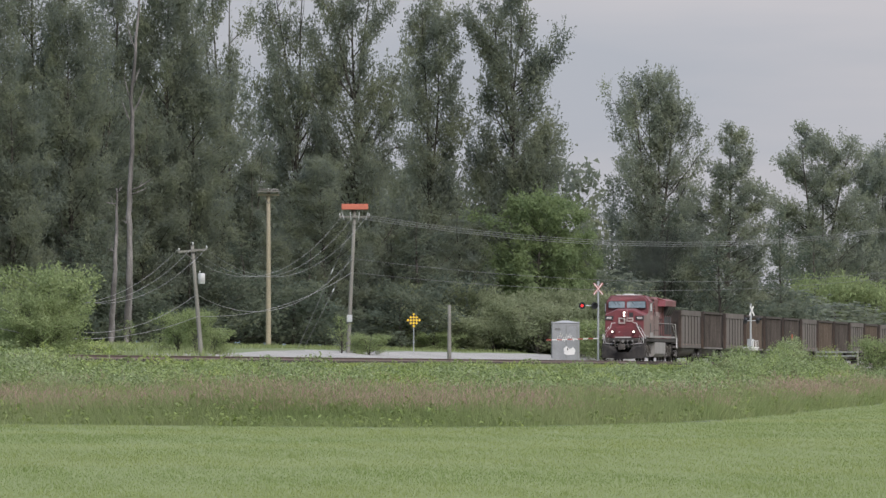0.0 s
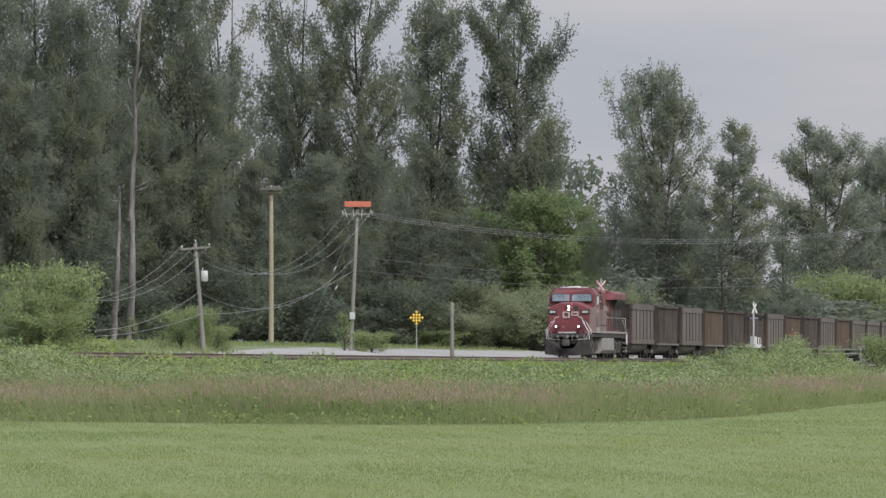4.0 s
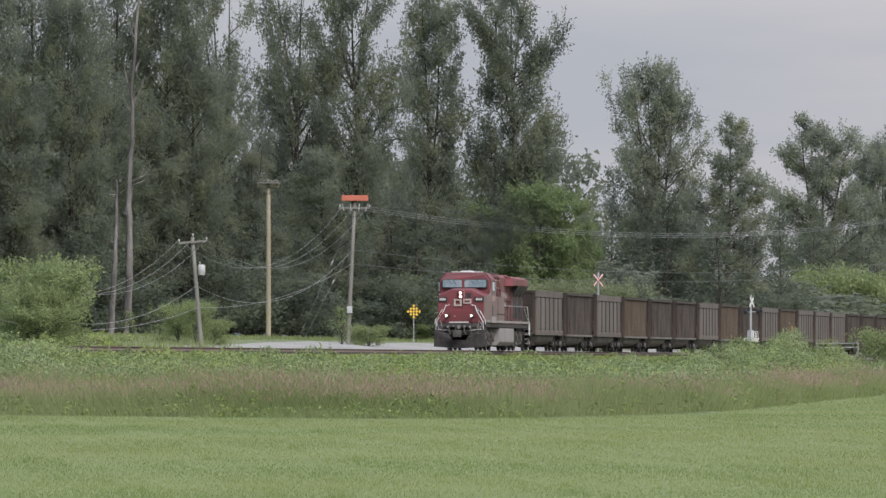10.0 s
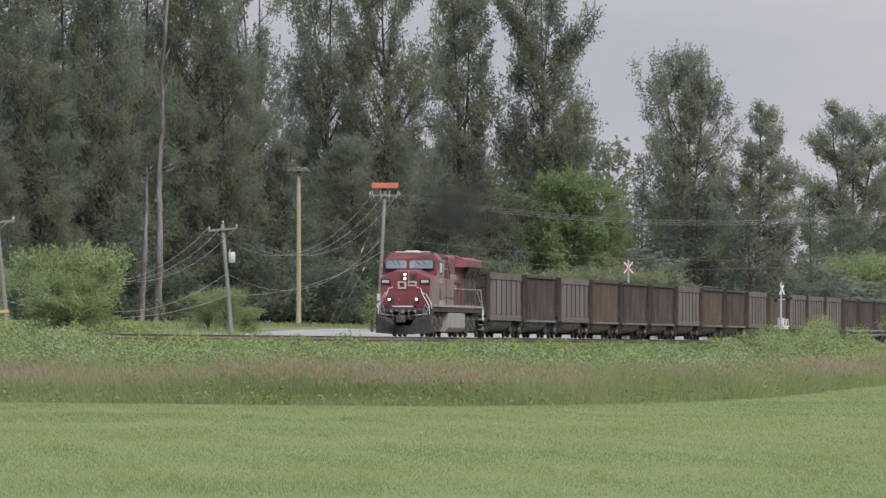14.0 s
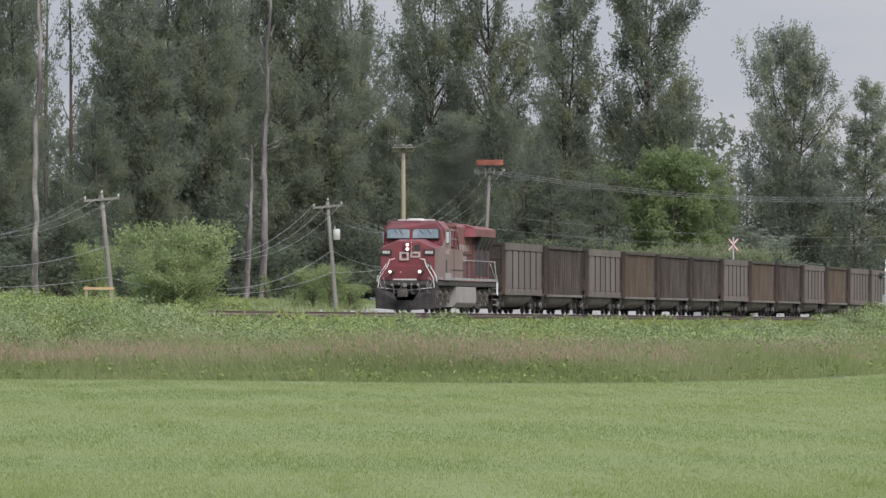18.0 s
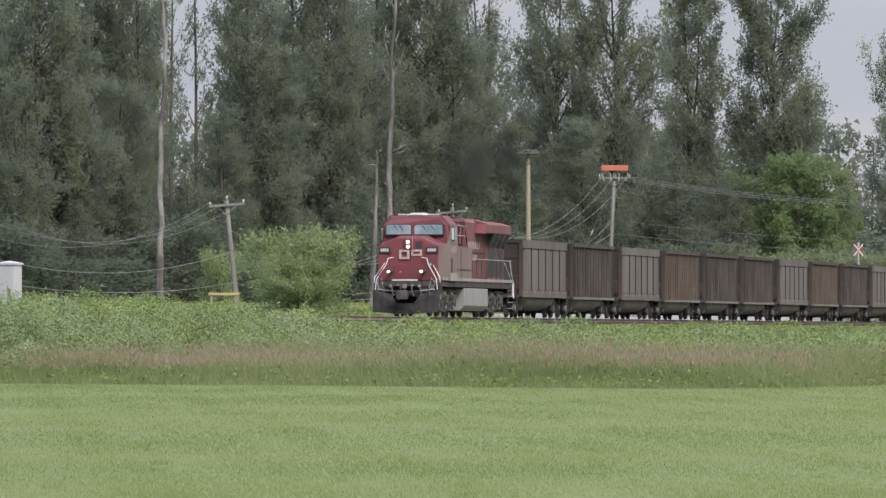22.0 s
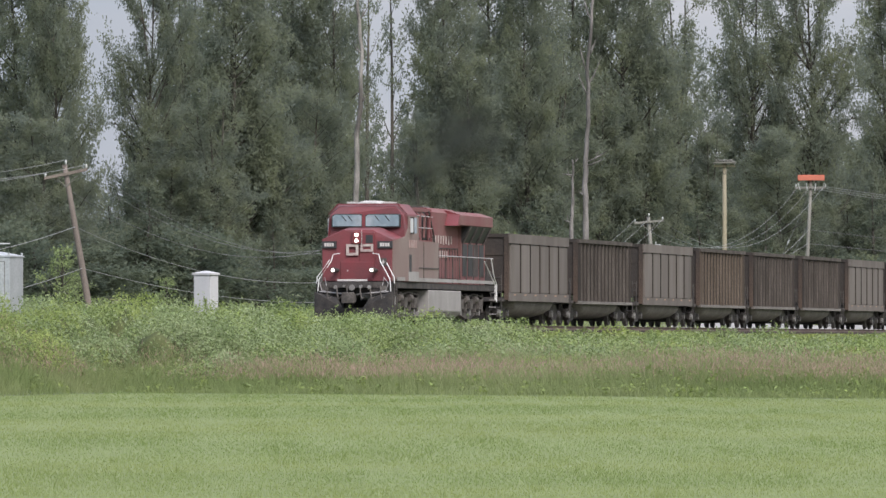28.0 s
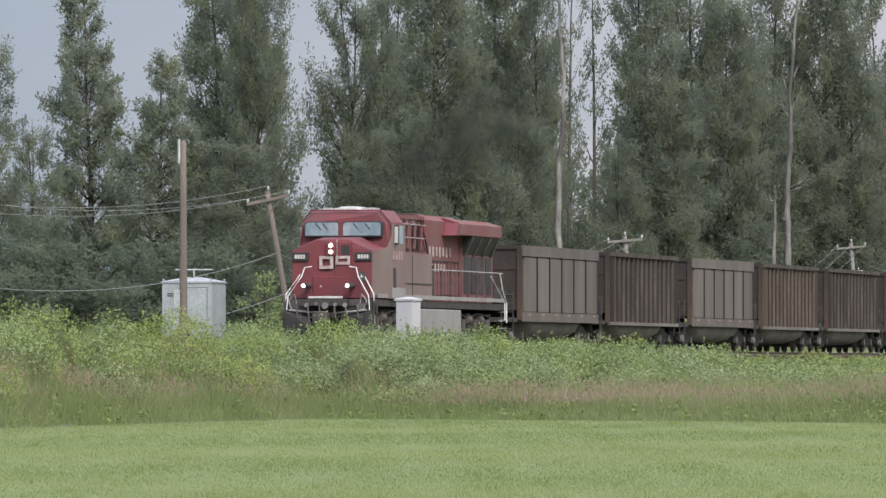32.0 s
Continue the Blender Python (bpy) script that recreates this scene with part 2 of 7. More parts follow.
def mesh_ob(name, verts, faces, mats, parent=None, face_mats=None, smooth=False):
    """One mesh object from arrays of places and of faces that all have the same number of corners."""
    me = bpy.data.meshes.new(name)
    verts = np.asarray(verts, np.float32).reshape(-1, 3)
    faces = np.asarray(faces, np.int32)
    k = faces.shape[1]
    me.vertices.add(len(verts))
    me.vertices.foreach_set("co", verts.ravel())
    me.loops.add(faces.size)
    me.loops.foreach_set("vertex_index", faces.ravel())
    me.polygons.add(len(faces))
    me.polygons.foreach_set("loop_start", np.arange(0, faces.size, k, dtype=np.int32))
    me.polygons.foreach_set("loop_total", np.full(len(faces), k, np.int32))
    if face_mats is not None:
        me.polygons.foreach_set("material_index", np.asarray(face_mats, np.int32))
    if smooth:
        me.polygons.foreach_set("use_smooth", np.ones(len(faces), bool))
    for m in mats if isinstance(mats, (list, tuple)) else [mats]:
        me.materials.append(m)
    me.update(calc_edges=True)
    ob = new(name, me)
    if parent:
        ob.parent = parent
    return ob


# ---- the ground: one sheet to the horizon ----
fine_b = np.arange(-160, 141, 1.6)
coarse = np.concatenate([np.linspace(-math.pi * 1000, -165, 40), fine_b, np.linspace(145, math.pi * 1000, 40)])
radii = np.concatenate([[0.001, 3, 10, 25, 45, 70, 100, 130, 150], np.arange(160, 460, 2.0), np.arange(460, 760, 5.0),
                        [780, 820, 900, 1000, 1300, 1800, 2600, 3600, 4700]])
gb, gr = np.meshgrid(coarse / 1000, radii)
gx, gy = gr * np.sin(gb), gr * np.cos(gb)
# the sheet's middle lies beside the tripod
gx, gy = gx + 0.9 * np.clip(1 - gr / 9, 0, 1), gy - 0.7 * np.clip(1 - gr / 9, 0, 1)
gz = ground_z(gx, gy)
rows_n, cols_n = gx.shape
idx = np.arange(rows_n * cols_n).reshape(rows_n, cols_n)
quads = np.stack([idx[:-1, :-1], idx[:-1, 1:], idx[1:, 1:], idx[1:, :-1]], -1).reshape(-1, 4)
cx = (gx[:-1, :-1] + gx[1:, 1:]) / 2
cy = (gy[:-1, :-1] + gy[1:, 1:]) / 2
cd = np.hypot(cx, cy)
ce = edge_of_field(np.arctan2(cx, cy) * 1000)
cp = side_of(cx, cy)
kind_of_face = np.where((cd < ce - 2.5) | (cy < 60), 0, np.where(cp > -5, 1, 2)).ravel()
ground = mesh_ob("ground", np.stack([gx, gy, gz], -1), quads, [M["soil_field"], M["soil_weed"], M["soil_far"]], face_mats=kind_of_face, smooth=True)
tagged(ground, "flat hay field rising to a weedy railway bank", "ground", kind="structure")


def strip(name, s0, s1, step, profile, material_, label, category, lift=0.0):
    """A strip along the track, with a cross-section of (side, height over the rails' foot plane) points."""
    ss = np.arange(s0, s1 + step, step)
    vs = []
    for s in ss:
        for side, up in profile:
            vs.append(on_track(s, side, up + lift)[0])
    n = len(profile)
    fs = [(i * n + j, i * n + j + 1, (i + 1) * n + j + 1, (i + 1) * n + j) for i in range(len(ss) - 1) for j in range(n - 1)]
    ob = mesh_ob(name, np.array([tuple(v) for v in vs]), fs, material_)
    return tagged(ob, label, category, kind="structure")


strip("track_bed", -325, 640, 5, [(-3.6, -1.0), (-1.9, -0.34), (-0.6, -0.30), (0.6, -0.30), (1.9, -0.34), (4.2, -1.4)], M["ballast"], "grey crushed-stone ballast bed under the rails", "track bed")


def far_ground(s, side, up):
    v, h = on_track(s, side)
    return (v.x, v.y, float(ground_z(v.x, v.y)) + up)


# the gravel road beyond the track
road_s = np.arange(-126, 560, 6.0)
road_sides = [-6.5, -8.0, -9.6, -11.2, -12.8]
rv = [far_ground(s, q if s > -60 else -11 + (q + 11) * max(0.3, 1 + (s + 60) / 60), 0.06 if q not in (-6.5, -12.8) else -0.02) for s in road_s for q in road_sides]
rf = [(i * 5 + j, i * 5 + j + 1, (i + 1) * 5 + j + 1, (i + 1) * 5 + j) for i in range(len(road_s) - 1) for j in range(4)]
tagged(mesh_ob("road", np.array(rv), rf, M["gravel"]), "pale gravel road running along the railway", "road", kind="structure")


def box(bm, x0, x1, y0, y1, z0, z1):
    vs = [bm.verts.new(c) for c in ((x0, y0, z0), (x1, y0, z0), (x1, y1, z0), (x0, y1, z0), (x0, y0, z1), (x1, y0, z1), (x1, y1, z1), (x0, y1, z1))]
    for f in ((3, 2, 1, 0), (4, 5, 6, 7), (0, 1, 5, 4), (1, 2, 6, 5), (2, 3, 7, 6), (3, 0, 4, 7)):
        bm.faces.new([vs[i] for i in f])
    return vs


def prism(bm, outline, a0, a1, axis="x"):
    """A solid with the outline of (u, v) points drawn out along an axis. For x: (y, z); y: (x, z); z: (x, y)."""
    def p(u, v, a):
        return {"x": (a, u, v), "y": (u, a, v), "z": (u, v, a)}[axis]
    lo = [bm.verts.new(p(u, v, a0)) for u, v in outline]
    hi = [bm.verts.new(p(u, v, a1)) for u, v in outline]
    n = len(outline)
    bm.faces.new(lo[::-1])
    bm.faces.new(hi)
    for i in range(n):
        bm.faces.new((lo[i], lo[(i + 1) % n], hi[(i + 1) % n], hi[i]))


def tube(bm, points, radii, sides=6, cap=True):
    """A round bar through points, with a radius at each."""
    rings = []
    if not hasattr(radii, "__len__"):
        radii = [radii] * len(points)
    pts = [Vector(p) for p in points]
    for i, p in enumerate(pts):
        t = (pts[min(i + 1, len(pts) - 1)] - pts[max(i - 1, 0)]).normalized()
        a = t.cross(Vector((0, 0, 1)) if abs(t.z) < 0.9 else Vector((1, 0, 0))).normalized()
        b = t.cross(a)
        rings.append([bm.verts.new(p + float(radii[i]) * (math.cos(6.28318 * k / sides) * a + math.sin(6.28318 * k / sides) * b)) for k in range(sides)])
    for r, q in zip(rings, rings[1:]):
        for k in range(sides):
            bm.faces.new((r[k], r[(k + 1) % sides], q[(k + 1) % sides], q[k]))
    if cap:
        bm.faces.new(rings[0][::-1])
        bm.faces.new(rings[-1])


def part(name, bm, material_, parent, label="", smooth=False, bevel=0.0):
    """Link a bmesh as one mesh object under a thing or under a part."""
    if bevel:
        bmesh.ops.bevel(bm, geom=bm.edges[:], offset=bevel, segments=1, affect="EDGES", profile=0.5)
    bmesh.ops.recalc_face_normals(bm, faces=bm.faces[:])
    me = bpy.data.meshes.new(name)
    bm.to_mesh(me)
    bm.free()
    me.materials.append(material_)
    if smooth:
        me.polygons.foreach_set("use_smooth", np.ones(len(me.polygons), bool))
    ob = new(name, me)
    if parent:
        ob.parent = parent
    return tagged(ob, label) if label else ob


def again(ob, parent, m):
    """The same part once more, on the same mesh."""
    o = new(ob.name.split(".")[0], ob.data)
    o.parent = parent
    o.matrix_basis = m
    if "label" in ob:
        o["label"] = ob["label"]
    return o


def thing(name, m, label, category, group="", kind=""):
    ob = new(name)
    ob.matrix_basis = m
    ob.empty_display_size = 0.3
    return tagged(ob, label, category, group, kind)


# rails and ties
for side in (-0.75, 0.75):
    w = 0.037
    r = strip("rail", -325, 640, 4, [(side - 0.07, -0.16), (side - 0.07, -0.145), (side - 0.012, -0.13), (side - 0.012, -0.04), (side - w, -0.03), (side - w, -0.004),
                                    (side + w, -0.004), (side + w, -0.03), (side + 0.012, -0.04), (side + 0.012, -0.13), (side + 0.07, -0.145), (side + 0.07, -0.16)],
              M["rail"], "rust-brown steel rail on the ties", "rail")
    strip("rail_head", -325, 640, 4, [(side - w, 0.0), (side + w, 0.0)], M["rail_top"], "bright worn running surface of the rail", "rail")
bm = bmesh.new()
for i in range(700):
    s = -320 + i * 0.6
    v, h = on_track(s)
    m = Matrix.Translation(v) @ Matrix.Rotation(-h, 4, "Z")
    for q in box(bm, -1.28, 1.28, -0.11, 0.11, -0.34, -0.165):
        q.co = m @ q.co
ties = part("railway_ties", bm, M["tie"], None)
tagged(ties, "dark creosoted wooden ties in the ballast", "railway ties", kind="stuff")

# ---- trees ----
def leaf_cards(rng, centres, size, up_bias=0.35, long=1.5, outward=None, along=None, loose=0.42):
    """Small leaf sprays at centres, one crooked triangle each; along: the way their long sides point."""
    n = len(centres)
    nrm = rng.normal(size=(n, 3))
    if outward is None:
        nrm[:, 2] = np.abs(nrm[:, 2]) + up_bias
    else:
        nrm = nrm * loose + outward * 1.1
        nrm[:, 2] += up_bias
    nrm /= np.linalg.norm(nrm, axis=1)[:, None]
    ref = rng.normal(size=(n, 3))
    if along is not None:
        ref = ref * 0.5 + along
        a = ref - nrm * np.sum(ref * nrm, axis=1)[:, None]
    else:
        a = np.cross(nrm, ref)
    a /= np.maximum(1e-6, np.linalg.norm(a, axis=1))[:, None]
    b = np.cross(nrm, a)
    s = size * rng.uniform(0.55, 1.25, size=(n, 1))
    w = s * rng.uniform(0.4, 0.75, size=(n, 1))
    fold = nrm * s * rng.uniform(-0.25, 0.25, size=(n, 1))
    v = np.stack([centres - a * s * long * 0.5 + fold, centres + b * w + a * s * 0.12, centres + a * s * long * 0.5 - b * w * 0.55 - fold], 1)
    return v


def card_faces(n):
    return np.arange(n * 3).reshape(-1, 3)


def unit(v):
    return v / np.maximum(1e-6, np.linalg.norm(v, axis=-1))[..., None]


def make_tree(name, seed, h, w, base=0.05, limbs=68, per=8, leaves=138, leaf=0.205, trunk=0.45, leaders=((0.7, 0.0, 0.0, 1.0),), rise=0.8,
              gaps=0.0, gap_from=0.5, extra=(), top=0.4, puff=1.3, shape="column", leaf_mat="leaf_hazed", bark="bark", tuft=0.52, twigs=False, lobes=0.3):
    """A tapered trunk that forks into leaders and sends out rising limbs; their branches end in clumps and tufts of leaves.
    leaders: (height of the fork, sideways reach in x and y, height of the tip), as shares of height and width. extra: single limbs (height, bearing, length, rise)."""
    rng = np.random.default_rng(seed)
    root = new(name)
    bm = bmesh.new()
    ph = rng.uniform(0, 6.28, 8)

    def stem(u):
        return np.array([h * 0.012 * math.sin(3 * u + ph[0]), h * 0.012 * math.sin(3.7 * u + ph[1]), h * u])

    def axis(k, u):
        uf, dx, dy, tip = leaders[k]
        if u <= uf:
            return stem(u)
        f = (u - uf) / max(0.01, tip - uf)
        q = f ** 0.8
        return stem(u) + np.array([dx * w * q + 0.1 * puff * math.sin(7 * f + ph[2] + k), dy * w * q, 0])

    def thick(u):
        return trunk * (1 - 0.95 * u) * (1.25 if u < 0.03 else 1) + 0.015

    fork = min(l[0] for l in leaders)
    zs = np.linspace(0, fork, 8)
    tube(bm, [stem(u) - np.array([0, 0, 0.3 if u == 0 else 0]) for u in zs], [thick(u) for u in zs], 8)
    for k, (uf, dx, dy, tip) in enumerate(leaders):
        zs = np.linspace(max(0, uf - 0.01), tip * 0.99, 9)
        tube(bm, [axis(k, u) for u in zs], [max(0.02, thick(u) * (0.8 if len(leaders) > 1 else 1)) for u in zs], 6)
    todo = []
    for i in range(limbs):
        u = base + (0.985 - base) * (i + rng.uniform(0, 1)) / limbs
        k = i % len(leaders)
        tip = leaders[k][3]
        if u > tip - 0.02:
            u = tip - rng.uniform(0.02, 0.14)
        if shape == "column":
            prof = min(1.0, (u - base + 0.2) / 0.3) * (1 - (1 - top) * max(0, (u - 0.5) / 0.5) ** 1.5)
            if u > leaders[k][0] and len(leaders) > 1:
                prof *= 0.72
        elif shape in ("round", "shrub"):
            q = (u - base) / (1 - base)
            prof = math.sqrt(max(0.06, 1 - ((q - 0.38) / 0.66) ** 2))
        else:
            prof = min(1.0, (u - base + 0.12) / 0.2) * (1.06 - 0.9 * u)
        az = i * 2.399 + rng.uniform(-0.5, 0.5)
        lobe = math.sin(2 * az + 9 * u + ph[3]) * 0.6 + math.sin(3 * az - 15 * u + ph[4]) * 0.4
        if u > gap_from and 0.5 + 0.5 * math.sin(3 * az + 21 * u + ph[5]) < gaps:
            continue
        r = w / 2 * prof * (1 + lobes * lobe) * rng.uniform(0.62, 1.12)
        ri = rise * rng.uniform(0.65, 1.35)
        if shape == "round":
            ri *= 0.35 + 0.5 * u
        elif shape == "shrub":
            ri = rng.uniform(0.2, 1.9) * (0.3 + u)
            az += rng.normal() * 0.8
        todo.append((axis(k, u), u, az, r, ri, prof))
    for u, deg, length, ri in extra:
        todo.append((axis(0, u), u, radians(deg), length, ri, 1.0))
    pts, outs, ways = [], [], []
    for o, u, az, r, ri, prof in todo:
        rise_z = r * ri
        if o[2] + rise_z > h * 1.0:
            rise_z = max(0.0, h * rng.uniform(0.95, 1.02) - o[2])
        hx, hy = math.cos(az), math.sin(az)
        path = []
        for k in range(6):
            f = k / 5
            sag = 0.10 * r * max(0, f - 0.6)
            path.append(o + np.array([hx * r * f, hy * r * f, rise_z * f ** 1.15 - sag]) + rng.normal(size=3) * 0.10 * puff * f)
        tr = max(0.025, thick(u) * 0.42)
        tube(bm, path, [tr * (1 - 0.82 * k / 5) for k in range(6)], 4, False)
        path = np.array(path)
        m = max(2, int(per * (0.45 + 0.75 * r / (w / 2)) + rng.uniform(0, 1)))
        for j in range(m):
            f = 1.0 if j == 0 else rng.uniform(0.22, 0.98)
            k = min(4, int(f * 5))
            c0 = path[k] + (path[k + 1] - path[k]) * (f * 5 - k)
            a2 = az + rng.normal() * 0.9
            ln = 0.0 if j == 0 else (0.35 * puff + r * rng.uniform(0.08, 0.26))
            c = c0 + np.array([math.cos(a2) * ln, math.sin(a2) * ln, ln * rng.uniform(-0.1, 0.8)])
            if ln and twigs:
                tube(bm, [c0, (c0 + c) / 2 + rng.normal(size=3) * 0.06, c], [0.04, 0.028, 0.012], 3, False)
            rad = puff * rng.uniform(0.55, 1.15) * (0.62 + 0.42 * prof)
            n = max(8, int(leaves * rng.uniform(0.8, 1.2) * (rad / puff) ** 1.7))
            nt = int(n * tuft)
            d = unit(rng.normal(size=(n, 3)) + np.array([hx * 0.25, hy * 0.25, 0.22]))
            p = d * (rad * rng.uniform(0.12, 1.0, size=(n, 1)) ** 0.5)
            p[:, 2] *= 1.0 if shape == "shrub" else 0.95 if shape == "spire" else 0.72
            way = d.copy()
            # tufts at the tips of short shoots, pointing up and out
            heads = unit(rng.normal(size=(7, 3)) * 0.65 + np.array([hx * 0.55, hy * 0.55, 0.9]))
            pick = heads[rng.integers(0, 7, nt)]
            s = rng.uniform(0.4, 1.7, size=(nt, 1))
            p[:nt] = pick * s * rad + rng.normal(size=(nt, 3)) * 0.15 * rad * (1.75 - s)
            way[:nt] = pick
            outs.append(d)
            ways.append(way)
            pts.append(c + p)
    part("trunk", bm, M[bark], root, smooth=True)
    pts = np.concatenate(pts)
    v = leaf_cards(rng, pts, leaf, 0.30, 1.5, np.concatenate(outs), np.concatenate(ways))
    v[..., 2] = np.maximum(v[..., 2], 0.02)
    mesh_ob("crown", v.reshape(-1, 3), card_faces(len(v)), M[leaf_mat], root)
    return tagged(root, "tree", "tree")


# kind: model height, model width, models
COT = "cottonwood_tree"
TREES = {
    "tall": (30, 10, [
        make_tree(COT, 21, 30, 10, leaders=((0.45, -0.10, 0.05, 1.0), (0.45, 0.16, -0.05, 0.93)), gaps=0.16),
        make_tree(COT, 22, 30, 10, leaders=((0.5, 0.0, 0.0, 1.0),), top=0.42, gaps=0.12),
        make_tree(COT, 23, 30, 10, leaders=((0.4, -0.18, 0.0, 0.95), (0.4, 0.05, 0.1, 1.0), (0.5, 0.2, 0.0, 0.9)), gaps=0.14),
        make_tree(COT, 24, 30, 10, leaders=((0.6, 0.06, 0.0, 1.0), (0.55, -0.15, 0.0, 0.9)), top=0.36, gaps=0.2),
        make_tree(COT, 25, 30, 10, leaders=((0.5, 0.05, 0.0, 1.0),), lobes=0.42, gaps=0.15)]),
    "dense": (30, 10, [
        make_tree(COT, 31, 30, 10, limbs=84, per=10, leaves=125, leaders=((0.4, 0.12, 0.0, 0.93), (0.4, -0.1, 0.05, 1.0)), top=0.42),
        make_tree(COT, 32, 30, 10, limbs=84, per=9, leaves=125, leaders=((0.5, 0.0, 0.0, 1.0),), top=0.4, lobes=0.4)]),
    "fork": (30, 10, [make_tree(COT, 33, 30, 10, twigs=True, limbs=70, per=9, leaders=((0.58, -0.34, 0.0, 0.97), (0.58, 0.10, 0.05, 1.0)), gaps=0.4, gap_from=0.56, rise=1.0, trunk=0.5,
                                extra=((0.52, 170, 4.2, 0.55), (0.66, 150, 3.6, 1.2)))]),
    "limby": (30, 10, [make_tree(COT, 34, 30, 10, twigs=True, limbs=72, per=9, leaders=((0.5, -0.05, 0.0, 1.0), (0.62, 0.22, 0.0, 0.96), (0.62, -0.34, 0.0, 0.86)), gaps=0.34, gap_from=0.56, rise=1.0, trunk=0.52,
                                 extra=((0.6, 8, 4.4, 0.5), (0.62, 175, 5.0, 0.75), (0.72, 10, 4.4, 0.9)))]),
    "reach": (30, 10, [make_tree(COT, 35, 30, 10, twigs=True, limbs=84, per=10, base=0.1, leaders=((0.45, 0.02, 0.0, 1.0), (0.6, -0.22, 0.0, 0.93), (0.7, 0.18, 0.0, 0.97)), gaps=0.24, gap_from=0.42, rise=0.9, trunk=0.5, top=0.5,
                                 extra=((0.70, 4, 5.6, 0.62), (0.72, -12, 5.2, 0.66), (0.5, 0, 5.0, 0.4), (0.44, 12, 5.0, 0.3), (0.78, 178, 4.0, 0.7)))]),
    "broom": (30, 12, [make_tree(COT, 36, 30, 12, leaf_mat="leaf_lightened", twigs=True, limbs=100, per=11, leaves=125, leaders=((0.3, -0.22, 0.0, 0.93), (0.4, -0.06, 0.1, 1.0), (0.35, 0.08, -0.1, 0.97), (0.3, 0.22, 0.0, 0.86)), base=0.0, top=0.35, rise=1.1, puff=1.3)]),
    "slim": (30, 8, [make_tree(COT, 37, 30, 8, leaf_mat="leaf_lightened", twigs=True, limbs=72, per=8, leaves=120, leaders=((0.6, 0.0, 0.0, 1.0),), top=0.25, lobes=0.4, puff=1.05, gaps=0.06, extra=((0.6, 5, 5.0, 0.5), (0.25, 8, 4.6, -0.1), (0.3, 180, 4.0, 0.2)))]),
    "wide": (30, 14, [make_tree(COT, 38, 30, 14, leaf_mat="leaf_lightened", twigs=True, limbs=90, per=11, leaves=140, leaders=((0.3, -0.18, 0.0, 0.95), (0.3, 0.06, 0.1, 1.0), (0.3, 0.26, 0.0, 0.9)), base=0.0, top=0.45, rise=0.8,
                                extra=((0.5, 176, 8.6, 0.38), (0.45, 190, 8.0, 0.2), (0.62, 178, 7.5, 0.5)))]),
    "back": (30, 10, [make_tree(COT, 140 + i, 30, 10, limbs=50, per=4, leaves=50, leaf=0.36, puff=1.3) for i in range(2)]),
    "deep": (14, 6.5, [make_tree(COT, 160 + i, 14, 6.5, base=0.03, limbs=34, per=4, leaves=24, leaf=0.45, trunk=0.2, puff=1.1) for i in range(2)]),
    "bare": (30, 3.6, [make_tree(COT, 180 + i, 30, 4.2, base=0.2, limbs=30, per=3, leaves=64, leaf=0.21, rise=1.2, trunk=0.30, puff=0.75, gaps=0.25, gap_from=0.2) for i in range(2)]),
    "spire": (22, 7, [make_tree("alder_tree", 60 + i, 22, 7.0, base=0.02, limbs=46, per=4, leaves=56, leaf=0.25, rise=1.15, trunk=0.26, shape="spire", puff=0.95, leaf_mat="leaf_mid") for i in range(3)]),
    "round": (12, 9, [make_tree("maple_tree", 80 + i, 11.5, 7.6, base=0.10, limbs=56, per=6, leaves=120, leaf=0.17, trunk=0.25, shape="round", puff=0.8, tuft=0.25, leaf_mat="leaf_bright") for i in range(2)]),
    "thicket": (6.0, 8, [make_tree("thicket_tree", 120 + i, 5.6, 6.8, base=0.02, limbs=36, per=5, leaves=44, leaf=0.22, trunk=0.14, shape="round", puff=0.85, leaf_mat="leaf_mid") for i in range(2)]),
    "scrub": (4.0, 5.4, [make_tree("scrub_bush", 210 + i, 3.8, 4.6, base=0.02, limbs=52, per=5, leaves=50, leaf=0.13, trunk=0.08, shape="shrub", puff=0.6, tuft=0.55, rise=1.2, leaf_mat="leaf_scrub", lobes=0.35,
                                  leaders=((0.1, -0.15, 0.0, 0.9), (0.1, 0.1, 0.1, 1.0), (0.1, 0.2, -0.1, 0.8))) for i in range(2)]),
    "sapling": (3.0, 1.8, [make_tree("willow_sapling", 200 + i, 3.0, 1.6, base=0.06, limbs=46, per=2, leaves=16, leaf=0.085, rise=1.4, trunk=0.06, shape="spire", puff=0.24, leaf_mat="leaf_bush") for i in range(2)]),
    "bush": (4.0, 5.4, [make_tree("willow_bush", 100 + i, 3.8, 4.3, base=0.02, limbs=54, per=4, leaves=50, leaf=0.125, trunk=0.09, shape="shrub", puff=0.6, tuft=0.6, rise=1.3, leaf_mat="leaf_bush", lobes=0.5,
                                  leaders=((0.1, -0.15, 0.0, 0.95), (0.1, 0.1, 0.1, 1.0), (0.1, 0.2, -0.1, 0.9))) for i in range(3)]),
}
USED = {}


